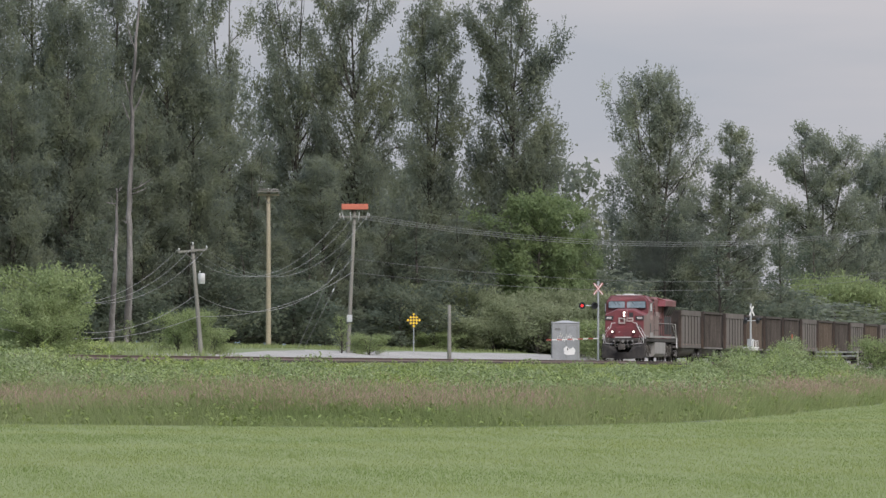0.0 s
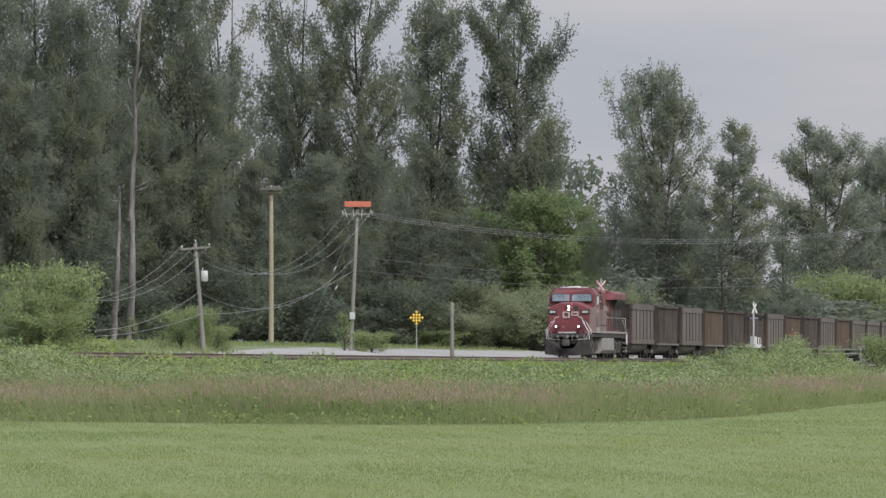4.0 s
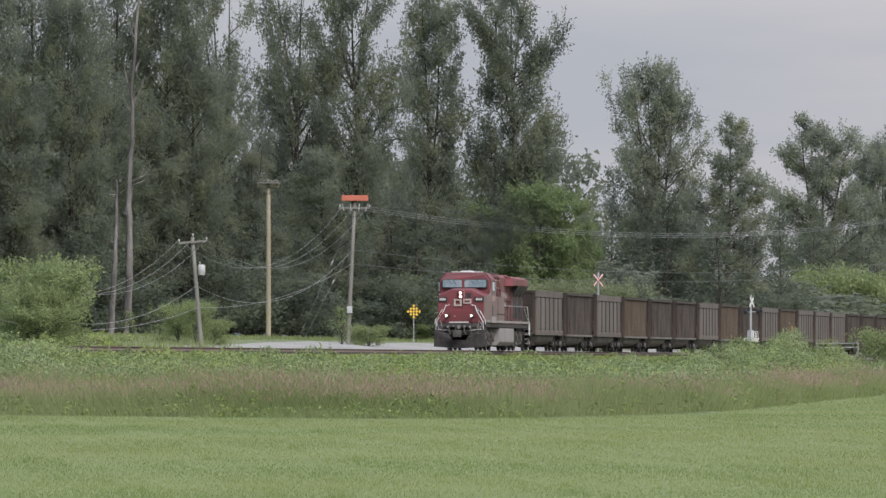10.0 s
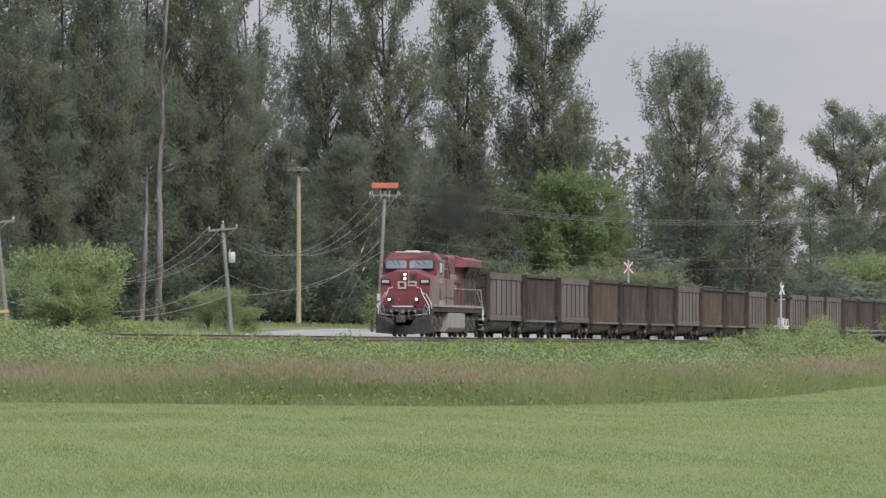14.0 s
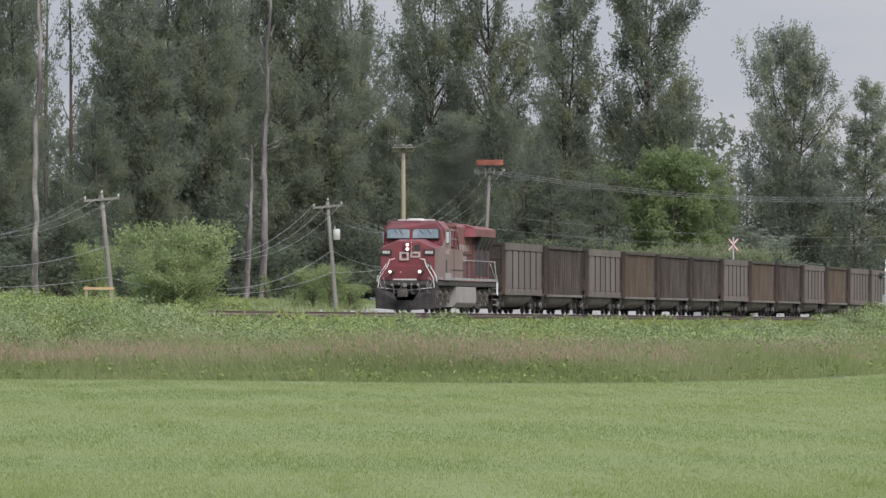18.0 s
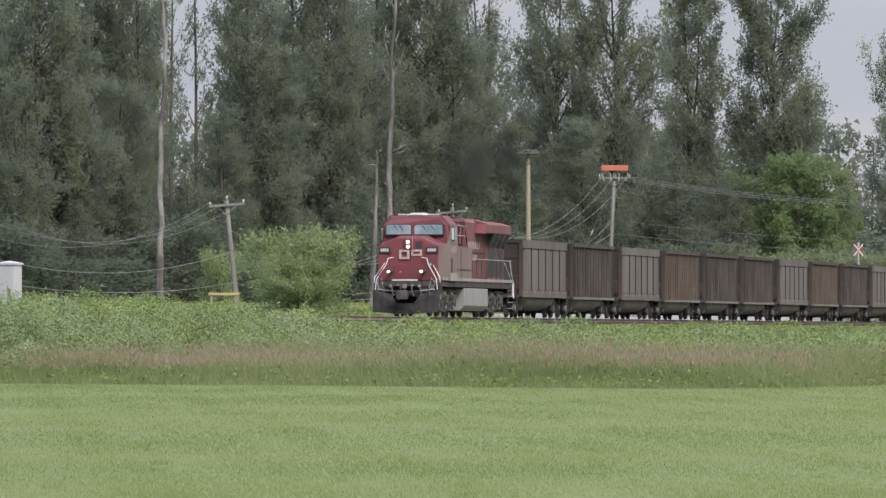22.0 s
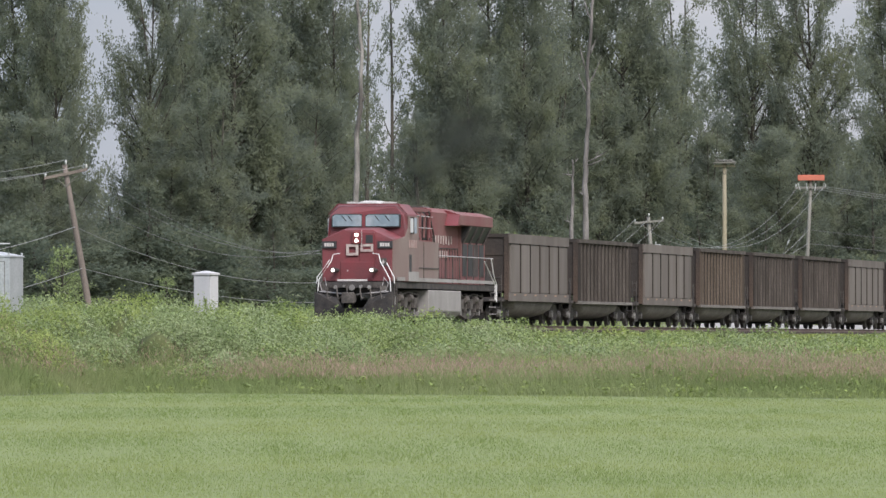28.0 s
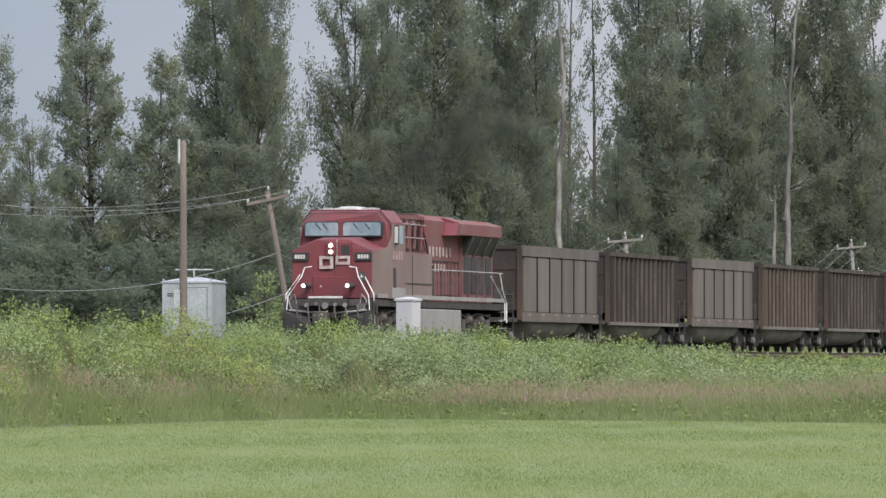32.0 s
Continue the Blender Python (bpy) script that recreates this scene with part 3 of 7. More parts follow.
def plant(kind, b, d, height, width=None, turn=0.0, label="", category="tree", group="", which=None):
    """Stand a tree at a bearing and distance; the first of a kind is the model itself."""
    model_h, model_w, models = TREES[kind]
    if which is None:
        which = USED[kind] = USED.get(kind, -1) + 1
    which %= len(models)
    x, y = spot(b, d)
    m = Matrix.Translation((x, y, float(ground_z(x, y)) - 0.1)) @ Matrix.Rotation(turn, 4, "Z")
    ob = models[which]
    if (kind, which) in USED:
        ob = copy_thing(ob, m)
    else:
        USED[(kind, which)] = True
        ob.matrix_basis = m
    sz = height / model_h
    sw = (width / model_w) if width else sz
    ob.scale = (sw, sw, sz)
    return tagged(ob, label, category, group)


def tree_distance(b):
    return float(np.interp(b, [-130, -60, 0, 45, 60, 90], [440, 480, 565, 610, 660, 740]))


# the row of tall cottonwoods: bearing, width and height over the eye in thousandths of a radian, kind, model, turn
TALL = "dark green tall cottonwood in the row behind the railway"
row = [(-117.5, 10, 44, "tall", 0, 0.3), (-111.0, 8, 33, "tall", 3, 1.3), (-103.6, 9.5, 50, "slim", 0, 2.6), (-94.2, 9.5, 41, "slim", 0, 0.2), (-86.5, 13, 56, "dense", 0, 0.4),
       (-81.6, 8.2, 54, "dense", 1, 1.0), (-68.8, 8.8, 54, "limby", 0, 3.3), (-64.2, 9, 55, "tall", 2, 0.8), (-57.5, 14, 55, "dense", 0, 2.1), (-50.5, 12, 56, "dense", 1, 3.9),
       (-45.2, 8, 56, "tall", 4, 5.0), (-40.2, 4.2, 58, "bare", 0, 0.0), (-37.6, 4.2, 57, "bare", 1, 1.0), (-31.0, 10, 57, "dense", 0, 4.4), (-24.5, 11, 58, "tall", 1, 0.5), (-20.0, 10, 47, "dense", 1, 0.2),
       (-13.5, 11, 56, "tall", 4, 2.0), (-7.0, 11, 56, "dense", 1, 5.1), (-0.2, 10, 53, "tall", 2, 3.0), (10.2, 9.4, 55, "fork", 0, 0.0), (17.3, 10.2, 56, "limby", 0, 0.0), (27.1, 10.4, 49, "dense", 0, 0.0),
       (38.3, 10.8, 50.5, "reach", 0, 0.0)]
for i, (b, w, e, kind, which, turn) in enumerate(row):
    d = tree_distance(b) + (i * 7) % 17
    z0 = float(ground_z(*spot(b, d)))
    plant(kind, b, d, EYE[2] + e / 1000 * d - z0, w / 1000 * d, turn, TALL, "tree", "row of cottonwoods", which)
# lower crowns that fill the row from the ground up
for i, (b, w, e) in enumerate([(-84, 11, 30), (-66.5, 9, 26), (-60.8, 10, 33), (-54, 11, 38), (-47.5, 10, 32), (-34, 8, 30), (-27.5, 10, 36), (-16.5, 11, 38), (-10, 10, 34), (-3.5, 11, 37), (4.5, 8, 28), (13.5, 10, 27),
                                (22.4, 7.5, 20), (31, 8, 21)]):
    d = tree_distance(b) - 4 + (i * 5) % 9
    plant("tall", b, d, e / 1000 * d - 1.4, w / 1000 * d, i * 1.7, "dark green half-grown cottonwood in the row behind the railway", "tree", "row of cottonwoods")
# a second row, further back and lower
for i in range(34):
    b = -117 + i * 4.55 + 1.6 * math.sin(i * 2.3)
    d = tree_distance(b) + 32 + (i * 11) % 23
    e = 33 + 7 * math.sin(i * 1.7)
    if 2 < b:
        e = min(e, 24)
    if 29 < b:
        e = 19
    if b < -88:
        e = 15
    if -40.5 < b < -34.5 or -80 < b < -70.5:
        e = 16
    plant("back", b, d, e / 1000 * d, 9.5 / 1000 * d, i * 2.7, "dark green cottonwood in the second row of the wood", "tree", "back row of cottonwoods")
# the dark depth of the wood behind both rows
for i in range(46):
    b = -119 + i * 3.7 + 1.1 * math.sin(i * 1.9)
    d = tree_distance(b) + 64 + (i * 13) % 19
    if b < -90:
        continue
    e = 13 if -79.5 < b < -70.5 else 19 + 5 * math.sin(i * 2.6)
    plant("deep", b, d, e / 1000 * d, 9.0 / 1000 * d, i * 0.9, "dark young cottonwood deep in the wood", "tree", "depth of the wood")
for i in range(44):
    b = -88 + i * 3.9 + 0.9 * math.sin(i * 2.7)
    d = tree_distance(b) + 46 + (i * 7) % 11
    plant("deep", b, d, 5.5 + 1.5 * math.sin(i * 2.2), 11.0, i * 1.1, "dark low growth deep in the wood", "thicket", "depth of the wood")
# the low growth at the wood's foot
for i in range(47):
    b = -117 + i * 3.6 + 1.2 * math.sin(i * 3.1)
    d = tree_distance(b) - 8 + (i * 5) % 9
    e = 13 + 6 * math.sin(i * 2.1)
    if -79 < b < -71 or b < -88:
        e = 10 + 2.5 * math.sin(i * 2.1)
    plant("spire", b, d, e / 1000 * d, (8.0 + 2 * math.sin(i)) / 1000 * d, i * 1.3, "young tree in the undergrowth at the edge of the wood", "tree", "undergrowth")
for i in range(30):
    b = -118 + i * 7.0 + 1.5 * math.sin(i * 2.9)
    d = tree_distance(b) - 14 + (i * 5) % 9
    if b > 76:
        d += 110
    plant("thicket", b, d, 4.2 + 1.4 * math.sin(i * 1.9), 8.5, i * 1.7, "dense low thicket at the foot of the wood", "thicket", "thickets")
# trees standing apart
APART = [(56.8, 11.3, 39.5, "broom", 690, 0), (66.5, 8.5, 33, "slim", 680, 0), (78.6, 13.5, 31.5, "wide", 840, 0), (86.0, 9, 29.5, "broom", 860, 2), (51.3, 6.5, 25.5, "spire", 700, 0), (73.3, 6, 21.5, "spire", 730, 0),
         (91.5, 10, 31, "tall", 880, 0), (55, 9, 16, "spire", 720, 0), (62.5, 9, 17, "spire", 722, 0), (70, 9, 15, "spire", 735, 0), (81, 11, 15, "spire", 850, 0), (76, 10, 14, "spire", 830, 0), (88, 10, 16, "spire", 870, 0), (48, 7, 14, "spire", 690, 0), (53.2, 8, 21, "spire", 706, 1), (58.3, 9, 22, "spire", 684, 2), (61.2, 8, 20, "spire", 700, 4), (65.0, 8, 19, "spire", 672, 3), (68.6, 8, 16, "spire", 690, 5), (78, 9, 19, "spire", 826, 1), (84, 10, 20, "spire", 846, 2), (90, 10, 20, "spire", 860, 4)]
for i, (b, w, e, kind, d, turn) in enumerate(APART):
    plant(kind, b, d, e / 1000 * d - 1.4, w / 1000 * d, turn, "dark green cottonwood standing apart against the sky", "tree", "cottonwoods apart")
# paler scrub between the gravel road and the wood
for i in range(15):
    b = 24.5 + i * 1.75 + 0.6 * math.sin(i * 2.4)
    plant("scrub", b, 578 + (i * 7) % 10, 3.3 + 1.5 * math.sin(i * 1.9), 5.2 + 1.2 * math.sin(i * 2.7), i * 1.3, "dull green scrub bush beside the gravel road", "bush", "scrub beside the road")
plant("round", 41.6, 596, 12.6, 8.6, 0.6, "bright green broad maple at the edge of the wood", "tree")
plant("round", 45.6, 600, 9.8, 5.6, 1.0, "bright green maple growing against a larger one", "tree")
plant("round", 36.2, 603, 8.6, 6.2, 2.0, "bright green young maple beside a larger one", "tree")
for i, (b, w, e) in enumerate([(79.3, 10.5, 11.6), (85.8, 9.5, 11.6), (92, 9, 11.5)]):
    plant("bush", b, 800, e / 1000 * 800 - 1.2, w / 1000 * 800, i * 1.1, "pale green rounded willow behind the railway", "tree", "willows")

# ---- grasses and brambles ----
def blades(rng, x, y, z, h, w, lean=0.35):
    """One narrow triangle for each blade."""
    n = len(x)
    a = rng.uniform(0, 6.283, n)
    q = rng.uniform(0, 6.283, n)
    dx, dy = np.cos(a) * w / 2, np.sin(a) * w / 2
    tip = lean * h * rng.uniform(0, 1, n)
    v = np.stack([np.stack([x - dx, y - dy, z], 1), np.stack([x + dx, y + dy, z], 1), np.stack([x + np.cos(q) * tip, y + np.sin(q) * tip, z + h], 1)], 1)
    return v


def scatter(rng, n, b0, b1, d0, d1, near_weight=0.0):
    b = rng.uniform(b0, b1, n)
    u = rng.uniform(0, 1, n)
    d = np.sqrt(d0 ** 2 + u * (d1 ** 2 - d0 ** 2)) if not near_weight else d0 + (d1 - d0) * u ** near_weight
    return b, d, d * np.sin(b / 1000), d * np.cos(b / 1000)


rng = np.random.default_rng(5)
b, d, x, y = scatter(rng, 740000, -116, 92, 57, 330, 1.6)
keep = d < edge_of_field(b) + 0.8 + wave(x, y, 3.0) * 0.8
b, d, x, y = b[keep], d[keep], x[keep], y[keep]
z = ground_z(x, y) - 0.02
patch = 1 + 0.14 * wave(x, y / 3, 2.3, 1.0) + 0.2 * wave(x, y / 12, 0.7, 2.0) + 1.3 * (wave(x, y / 2, 0.35, 5.0) > 0.8)
h = 0.045 * np.maximum(0.3, patch) * rng.uniform(0.7, 1.25, len(x))
v = blades(rng, x, y, z, np.maximum(h, 0.015), 0.0095 * np.clip(d / 75, 0.8, 2.6) * rng.uniform(0.7, 1.5, len(x)), 1.0)
tagged(mesh_ob("field_grass", v.reshape(-1, 3), np.arange(len(v) * 3).reshape(-1, 3), M["field"]), "short bright green hay grass over the field", "grass", kind="stuff")


def heaps(rng, x, y, z, rad, leaf, per, up=0.55):
    """Loose round heaps of leaves."""
    off = rng.normal(size=(len(x), per, 3))
    off /= np.linalg.norm(off, axis=2)[..., None]
    off *= rng.uniform(0.62, 1.0, size=(len(x), per, 1)) * rad[:, None, None]
    c = (np.stack([x, y, z], 1)[:, None, :] + off).reshape(-1, 3)
    return leaf_cards(rng, c, np.repeat(leaf, per)[:, None], up, 1.4, (off / rad[:, None, None]).reshape(-1, 3))


# tall grass on the foot of the bank
b, d, x, y = scatter(rng, 1900000, -122, 96, 165, 420, 1.0)
e = edge_of_field(b)
p = side_of(x, y)
deep = (d - e) / np.where(p < 13, 13.0, 42.0)
keep = (d > e - 0.6 + 0.7 * wave(x, y, 2.5, 9.0)) & (p > 2.6) & (deep < 1.0 + 0.4 * wave(x, y, 5.0, 2.0))
b, d, x, y, p, e = b[keep], d[keep], x[keep], y[keep], p[keep], e[keep]
z = ground_z(x, y) - 0.03
h = (0.76 + 0.30 * wave(x, y, 6.0) + 0.24 * wave(x, y, 2.0, 1.0)) * rng.uniform(0.35, 1.2, len(x)) * np.clip(0.4 + (d - e) / 6, 0.4, 1.0)
v = blades(rng, x, y, z, h, 0.024 * rng.uniform(0.6, 1.4, len(x)), 0.9)
tagged(mesh_ob("tall_grass", v.reshape(-1, 3), np.arange(len(v) * 3).reshape(-1, 3), M["weed"]), "tall uncut green grass along the field's edge", "grass", kind="stuff")
# its reddish seed heads, in patches
pick = (rng.uniform(0, 1, len(x)) < np.clip(0.12 + 1.0 * wave(x, y, 13.0, 4.0) + 0.8 * wave(x, y, 4.0, 14.0) + np.interp(b, [66, 76], [0, 0.6]), 0.03, 1)) & (d - e > 3.2 + 1.8 * wave(x, y, 2.2, 17.0)) & (h > 0.46)
sx, sy, sz, sh = x[pick], y[pick], z[pick], h[pick]
v = blades(rng, sx + rng.normal(size=len(sx)) * 0.1, sy, sz + sh * rng.uniform(0.7, 1.05, len(sx)), np.full(len(sx), 0.12), np.full(len(sx), 0.019), 1.2)
tagged(mesh_ob("grass_seed_heads", v.reshape(-1, 3), np.arange(len(v) * 3).reshape(-1, 3), M["seed"]), "reddish-brown seed heads over the tall grass", "grass", kind="stuff")
# leafy weeds among the grass
pick = rng.uniform(0, 1, len(x)) < 0.02 * np.clip(0.5 + wave(x, y, 6.0, 8.0), 0.05, 1)
fx, fy, fz, fh = x[pick], y[pick], z[pick], h[pick]
v = heaps(rng, fx, fy, fz + fh * rng.uniform(0.3, 0.8, len(fx)), 0.16 * rng.uniform(0.6, 1.3, len(fx)), np.full(len(fx), 0.085), 14)
tagged(mesh_ob("leafy_weeds", v.reshape(-1, 3), card_faces(len(v)), M["forb"]), "yellow-green leafy weeds among the tall grass", "weeds", kind="stuff")

# brambles on the bank: low domes of leafy canes, higher towards the near end of the track
b, d, x, y = scatter(rng, 9500, -124, 92, 172, 560, 1.0)
p = side_of(x, y)
e = edge_of_field(b)
start = np.where(p < 11, 7.5, 26.0)
keep = ((p > 2.15) & (d > e + np.maximum(4.5, start + 7 * wave(x, y, 7.0, 5.0) + 4.5 * wave(x, y, 2.6, 1.0)))) | ((p < -5) & (p > -15) & (b < -12) & (b > -90))
keep &= rng.uniform(0, 1, len(x)) < np.interp(d, [200, 260, 400, 560], [1.0, 0.8, 0.34, 0.2])
b, d, x, y, p, e = b[keep], d[keep], x[keep], y[keep], p[keep], e[keep]
top = np.interp(p, [-16, -4, 0, 2.4, 3.4, 5, 8, 25, 60], [0.6, 0.5, 0.1, 0.32, 0.45, 0.62, 0.8, 0.7, 0.5])
top = top * (1 + 0.45 * wave(x, y, 4.0, 7.0) + 0.3 * wave(x, y, 1.4, 3.0))
mound = np.interp(b, [59, 67, 74.5, 79, 83], [0, 0.55, 1.0, 0.75, 0]) * np.interp(d, [420, 470, 545, 560], [0, 1, 1, 0])
left = np.interp(b, [-130, -95, -75, -60, -52, -44, -33, -20, -8], [1.15, 0.95, 0.78, 0.66, 0.6, 0.58, 0.38, 0.14, 0.0]) * np.interp(p, [2.2, 3.2, 9, 14], [0.5, 1, 1, 0]) * np.clip((d - e - 4) / 10, 0.1, 1) * (1 + 0.5 * wave(x, y, 2.0, 6.0))
top = np.maximum(0.15, top + mound * 1.75 * (1 + 0.3 * wave(x, y, 2.2, 1.0)) + left) * np.where(b < -40, rng.uniform(0.62, 1.2, len(x)), rng.uniform(0.4, 1.3, len(x)))
far = np.clip(d / 250, 0.85, 1.3)
rad = np.minimum(1.0 * far, 0.3 + 0.65 * top) * rng.uniform(0.7, 1.4, len(x))
many = np.clip(400 * rad * (rad + top) / far ** 2, 70, 1100).astype(int)
which = np.repeat(np.arange(len(x)), many)
out = rng.normal(size=(len(which), 3))
out[:, 2] = np.abs(out[:, 2]) * 1.2 - 0.25
out /= np.linalg.norm(out, axis=1)[:, None]
# leaves stand off the dome at the tips of short shoots
reach_out = rng.uniform(0.8, 1.03, size=(len(which), 1)) + 0.22 * rng.uniform(0, 1, size=(len(which), 1)) ** 6
off = out * reach_out
core = np.stack([x, y, ground_z(x, y) + top * 0.3], 1)[which] + off * np.stack([rad, rad, top * 0.7], 1)[which]
v = leaf_cards(rng, core, 0.067 * far[which][:, None], 0.35, 1.5, out, unit(out + np.array([0, 0, 0.6])), 0.6)
# upright leafy shoots over the domes
sh_n = np.clip(9 * rad / far, 2, 12).astype(int)
sw = np.repeat(np.arange(len(x)), sh_n)
so = unit(rng.normal(size=(len(sw), 3)) * np.array([1, 1, 0.4]) + np.array([0, -0.25, 0.75]))
so[:, 2] = np.abs(so[:, 2])
foot_p = np.stack([x, y, ground_z(x, y) + top * 0.3], 1)[sw] + so * np.stack([rad, rad, top * 0.7], 1)[sw] * 0.95
sl = rng.uniform(0.12, 0.34, len(sw)) * np.clip(top[sw], 0.4, 1.2)
lean_v = unit(so * 0.5 + np.array([0, 0, 1.0]) + rng.normal(size=so.shape) * 0.2)
k_leaf = 8
sp = (foot_p[:, None, :] + lean_v[:, None, :] * (sl[:, None] * np.linspace(0.1, 1.0, k_leaf))[..., None]).reshape(-1, 3)
side_v = unit(rng.normal(size=sp.shape) * np.array([1, 1, 0.3]))
sp = sp + side_v * 0.045
sv = leaf_cards(rng, sp, 0.07 * np.repeat(far[sw], k_leaf)[:, None], 0.7, 1.6, side_v * 0.5, side_v, 0.4)
# a dark core in each dome, standing in for shaded stems and leaves
ring = np.array([(math.cos(a) * q, math.sin(a) * q, zz) for q, zz, a0 in ((1.0, 0.0, 0.0), (0.72, 0.68, 0.5)) for a in np.arange(6) * 1.0472 + a0] + [(0, 0, 1.0)])
tri = [(k, (k + 1) % 6, 6 + k) for k in range(6)] + [((k + 1) % 6, 6 + (k + 1) % 6, 6 + k) for k in range(6)] + [(6 + k, 6 + (k + 1) % 6, 12) for k in range(6)]
cv = np.stack([x, y, ground_z(x, y) - 0.08], 1)[:, None, :] + ring[None] * np.stack([rad * 0.7, rad * 0.7, top * 0.74], 1)[:, None, :] * rng.uniform(0.85, 1.1, size=(len(x), 13, 1))
cf = (np.array(tri)[None] + 13 * np.arange(len(x))[:, None, None]).reshape(-1, 3)
tagged(mesh_ob("bramble_shade_cores", cv.reshape(-1, 3), cf, M["canes"]), "dark cane cores standing in for shade inside the bramble thicket", "brambles", kind="stuff")
# three growths in patches: pale-backed canes, mid-green canes, and yellow-green weeds towards the track
patchy = wave(x, y, 5.0, 11.0) + 0.5 * wave(x, y, 1.9, 2.0) + rng.normal(size=len(x)) * 0.22
sunny = wave(x, y, 4.0, 21.0) + np.interp(p, [2, 5, 9, 20], [0.45, 0.15, -0.3, -0.2]) + rng.normal(size=len(x)) * 0.25
growth_of = np.where(sunny > 0.42, 2, np.where(patchy > 0.08, 1, 0))
growth = growth_of[which]
for g, mat, words in ((0, "bramble", "mid-green bramble thicket on the railway bank"), (1, "bramble_pale", "grey-green bramble canes with pale leaf undersides on the bank"), (2, "bramble_sunny", "yellow-green leafy weeds along the railway bank")):
    vg = np.concatenate([v[growth == g], sv[np.repeat(growth_of[sw], k_leaf) == g]])
    tagged(mesh_ob("brambles", vg.reshape(-1, 3), card_faces(len(vg)), M[mat]), words, "brambles", kind="stuff")

# rough weeds between the railway and the road, and at the wood's foot
b, d, x, y = scatter(rng, 150000, -122, 92, 215, 640, 1.0)
p = side_of(x, y)
keep = ((p < -3.0) & (p > np.interp(b, [0, 6], [-12.0, -6.0]))) | ((p < -13.2) & (p > -60))
x, y, p, b, d = x[keep], y[keep], p[keep], b[keep], d[keep]
keep = (rng.uniform(0, 1, len(x)) < np.interp(b, [-6, 4, 40, 60], [1.0, 0.7, 0.5, 1.0])) | (p < -13)
x, y, p, b, d = x[keep], y[keep], p[keep], b[keep], d[keep]
h = np.interp(b, [-70, -20, -3, 1, 3], [0.35, 0.4, 0.6, 0.55, 0.16]) * rng.uniform(0.4, 1.2, len(x)) * (1 + 0.4 * wave(x, y, 5.0))
h = np.where(p < -13, 0.3 * rng.uniform(0.4, 1.2, len(x)), h)
v = blades(rng, x, y, ground_z(x, y) - 0.03, h, 0.06 * rng.uniform(0.6, 1.4, len(x)), 0.8)
tagged(mesh_ob("roadside_weeds", v.reshape(-1, 3), np.arange(len(v) * 3).reshape(-1, 3), M["weed"]), "rough green weeds between the railway and the road", "weeds", kind="stuff")

# low weeds creeping over the near shoulder of the track bed
s_w = rng.uniform(-320, 90, 90000)
q_w = rng.uniform(1.75, 3.3, 90000) + 0.35 * np.sin(s_w * 0.7) + 0.25 * np.sin(s_w * 2.3)
h_w = np.interp(s_w, TRACK_S, TRACK_H)
x = np.interp(s_w, TRACK_S, TRACK_X) + q_w * np.cos(h_w)
y = np.interp(s_w, TRACK_S, TRACK_Y) - q_w * np.sin(h_w)
z = np.maximum(ground_z(x, y), RAIL_Z - 0.34 - 0.46 * np.maximum(q_w - 1.9, 0)) - 0.03
h = rng.uniform(0.05, 0.24, len(x)) * np.interp(q_w, [1.5, 2.2, 3.0], [0.4, 0.9, 1.3])
v = blades(rng, x, y, z, h, 0.055 * rng.uniform(0.6, 1.4, len(x)), 1.0)
tagged(mesh_ob("shoulder_weeds", v.reshape(-1, 3), card_faces(len(v)), M["bramble_sunny"]), "low yellow-green weeds creeping over the ballast shoulder", "weeds", kind="stuff")

# ---- the train ----
M["red"] = material("faded_red_paint", (0.168, 0.031, 0.037), 0.5, second=(0.125, 0.033, 0.037), scale=1.4, fine=25, spread=0.12)
M["red_side"] = material("dusty_red_paint", (0.180, 0.062, 0.065), 0.65, second=(0.19, 0.102, 0.097), scale=0.5, fine=20, spread=0.12, streak=0.4, spec=0.15)
M["red_saturated"] = material("saturated_red_paint", (0.155, 0.020, 0.024), 0.5, second=(0.125, 0.022, 0.025), scale=0.8, fine=25, spread=0.1)
# Dust plus the sky's grazing reflection on red paint, put into the colour.
M["locker"] = material("dusty_sky_sheen_paint", (0.222, 0.176, 0.160), 0.7, second=(0.192, 0.128, 0.118), scale=0.6, fine=20, spread=0.1, streak=0.4, spec=0.15)
M["truck_dust"] = material("dusty_cast_steel", (0.13, 0.115, 0.105), 0.85, second=(0.06, 0.054, 0.05), scale=2.5, fine=20, spec=0.15)
M["dust_dark"] = material("dusty_dark_grille", (0.10, 0.085, 0.082), 0.8, second=(0.06, 0.052, 0.05), scale=2, fine=20, spec=0.15)
M["plough"] = material("scuffed_black_plough", (0.028, 0.027, 0.028), 0.6, second=(0.055, 0.048, 0.045), scale=3, fine=20, spec=0.2)
M["roof"] = material("dirty_roof_panel", (0.44, 0.42, 0.40), 0.7, second=(0.33, 0.31, 0.30), scale=1.5, fine=20)
M["grime"] = material("grimy_black_steel", (0.045, 0.042, 0.042), 0.75, second=(0.085, 0.075, 0.07), scale=2.0, fine=25, spec=0.15)
M["dust_steel"] = material("dusty_grey_steel", (0.24, 0.23, 0.22), 0.8, second=(0.15, 0.14, 0.135), scale=1.2, fine=25, streak=0.4, spec=0.15)
M["wheel"] = material("worn_wheel_steel", (0.10, 0.092, 0.086), 0.7, 0.3, second=(0.055, 0.05, 0.047), scale=2.0, fine=20)
M["tank"] = material("dusty_fuel_tank", (0.32, 0.305, 0.295), 0.8, second=(0.25, 0.235, 0.225), scale=1.0, fine=25, spread=0.08, streak=0.4, spec=0.15)
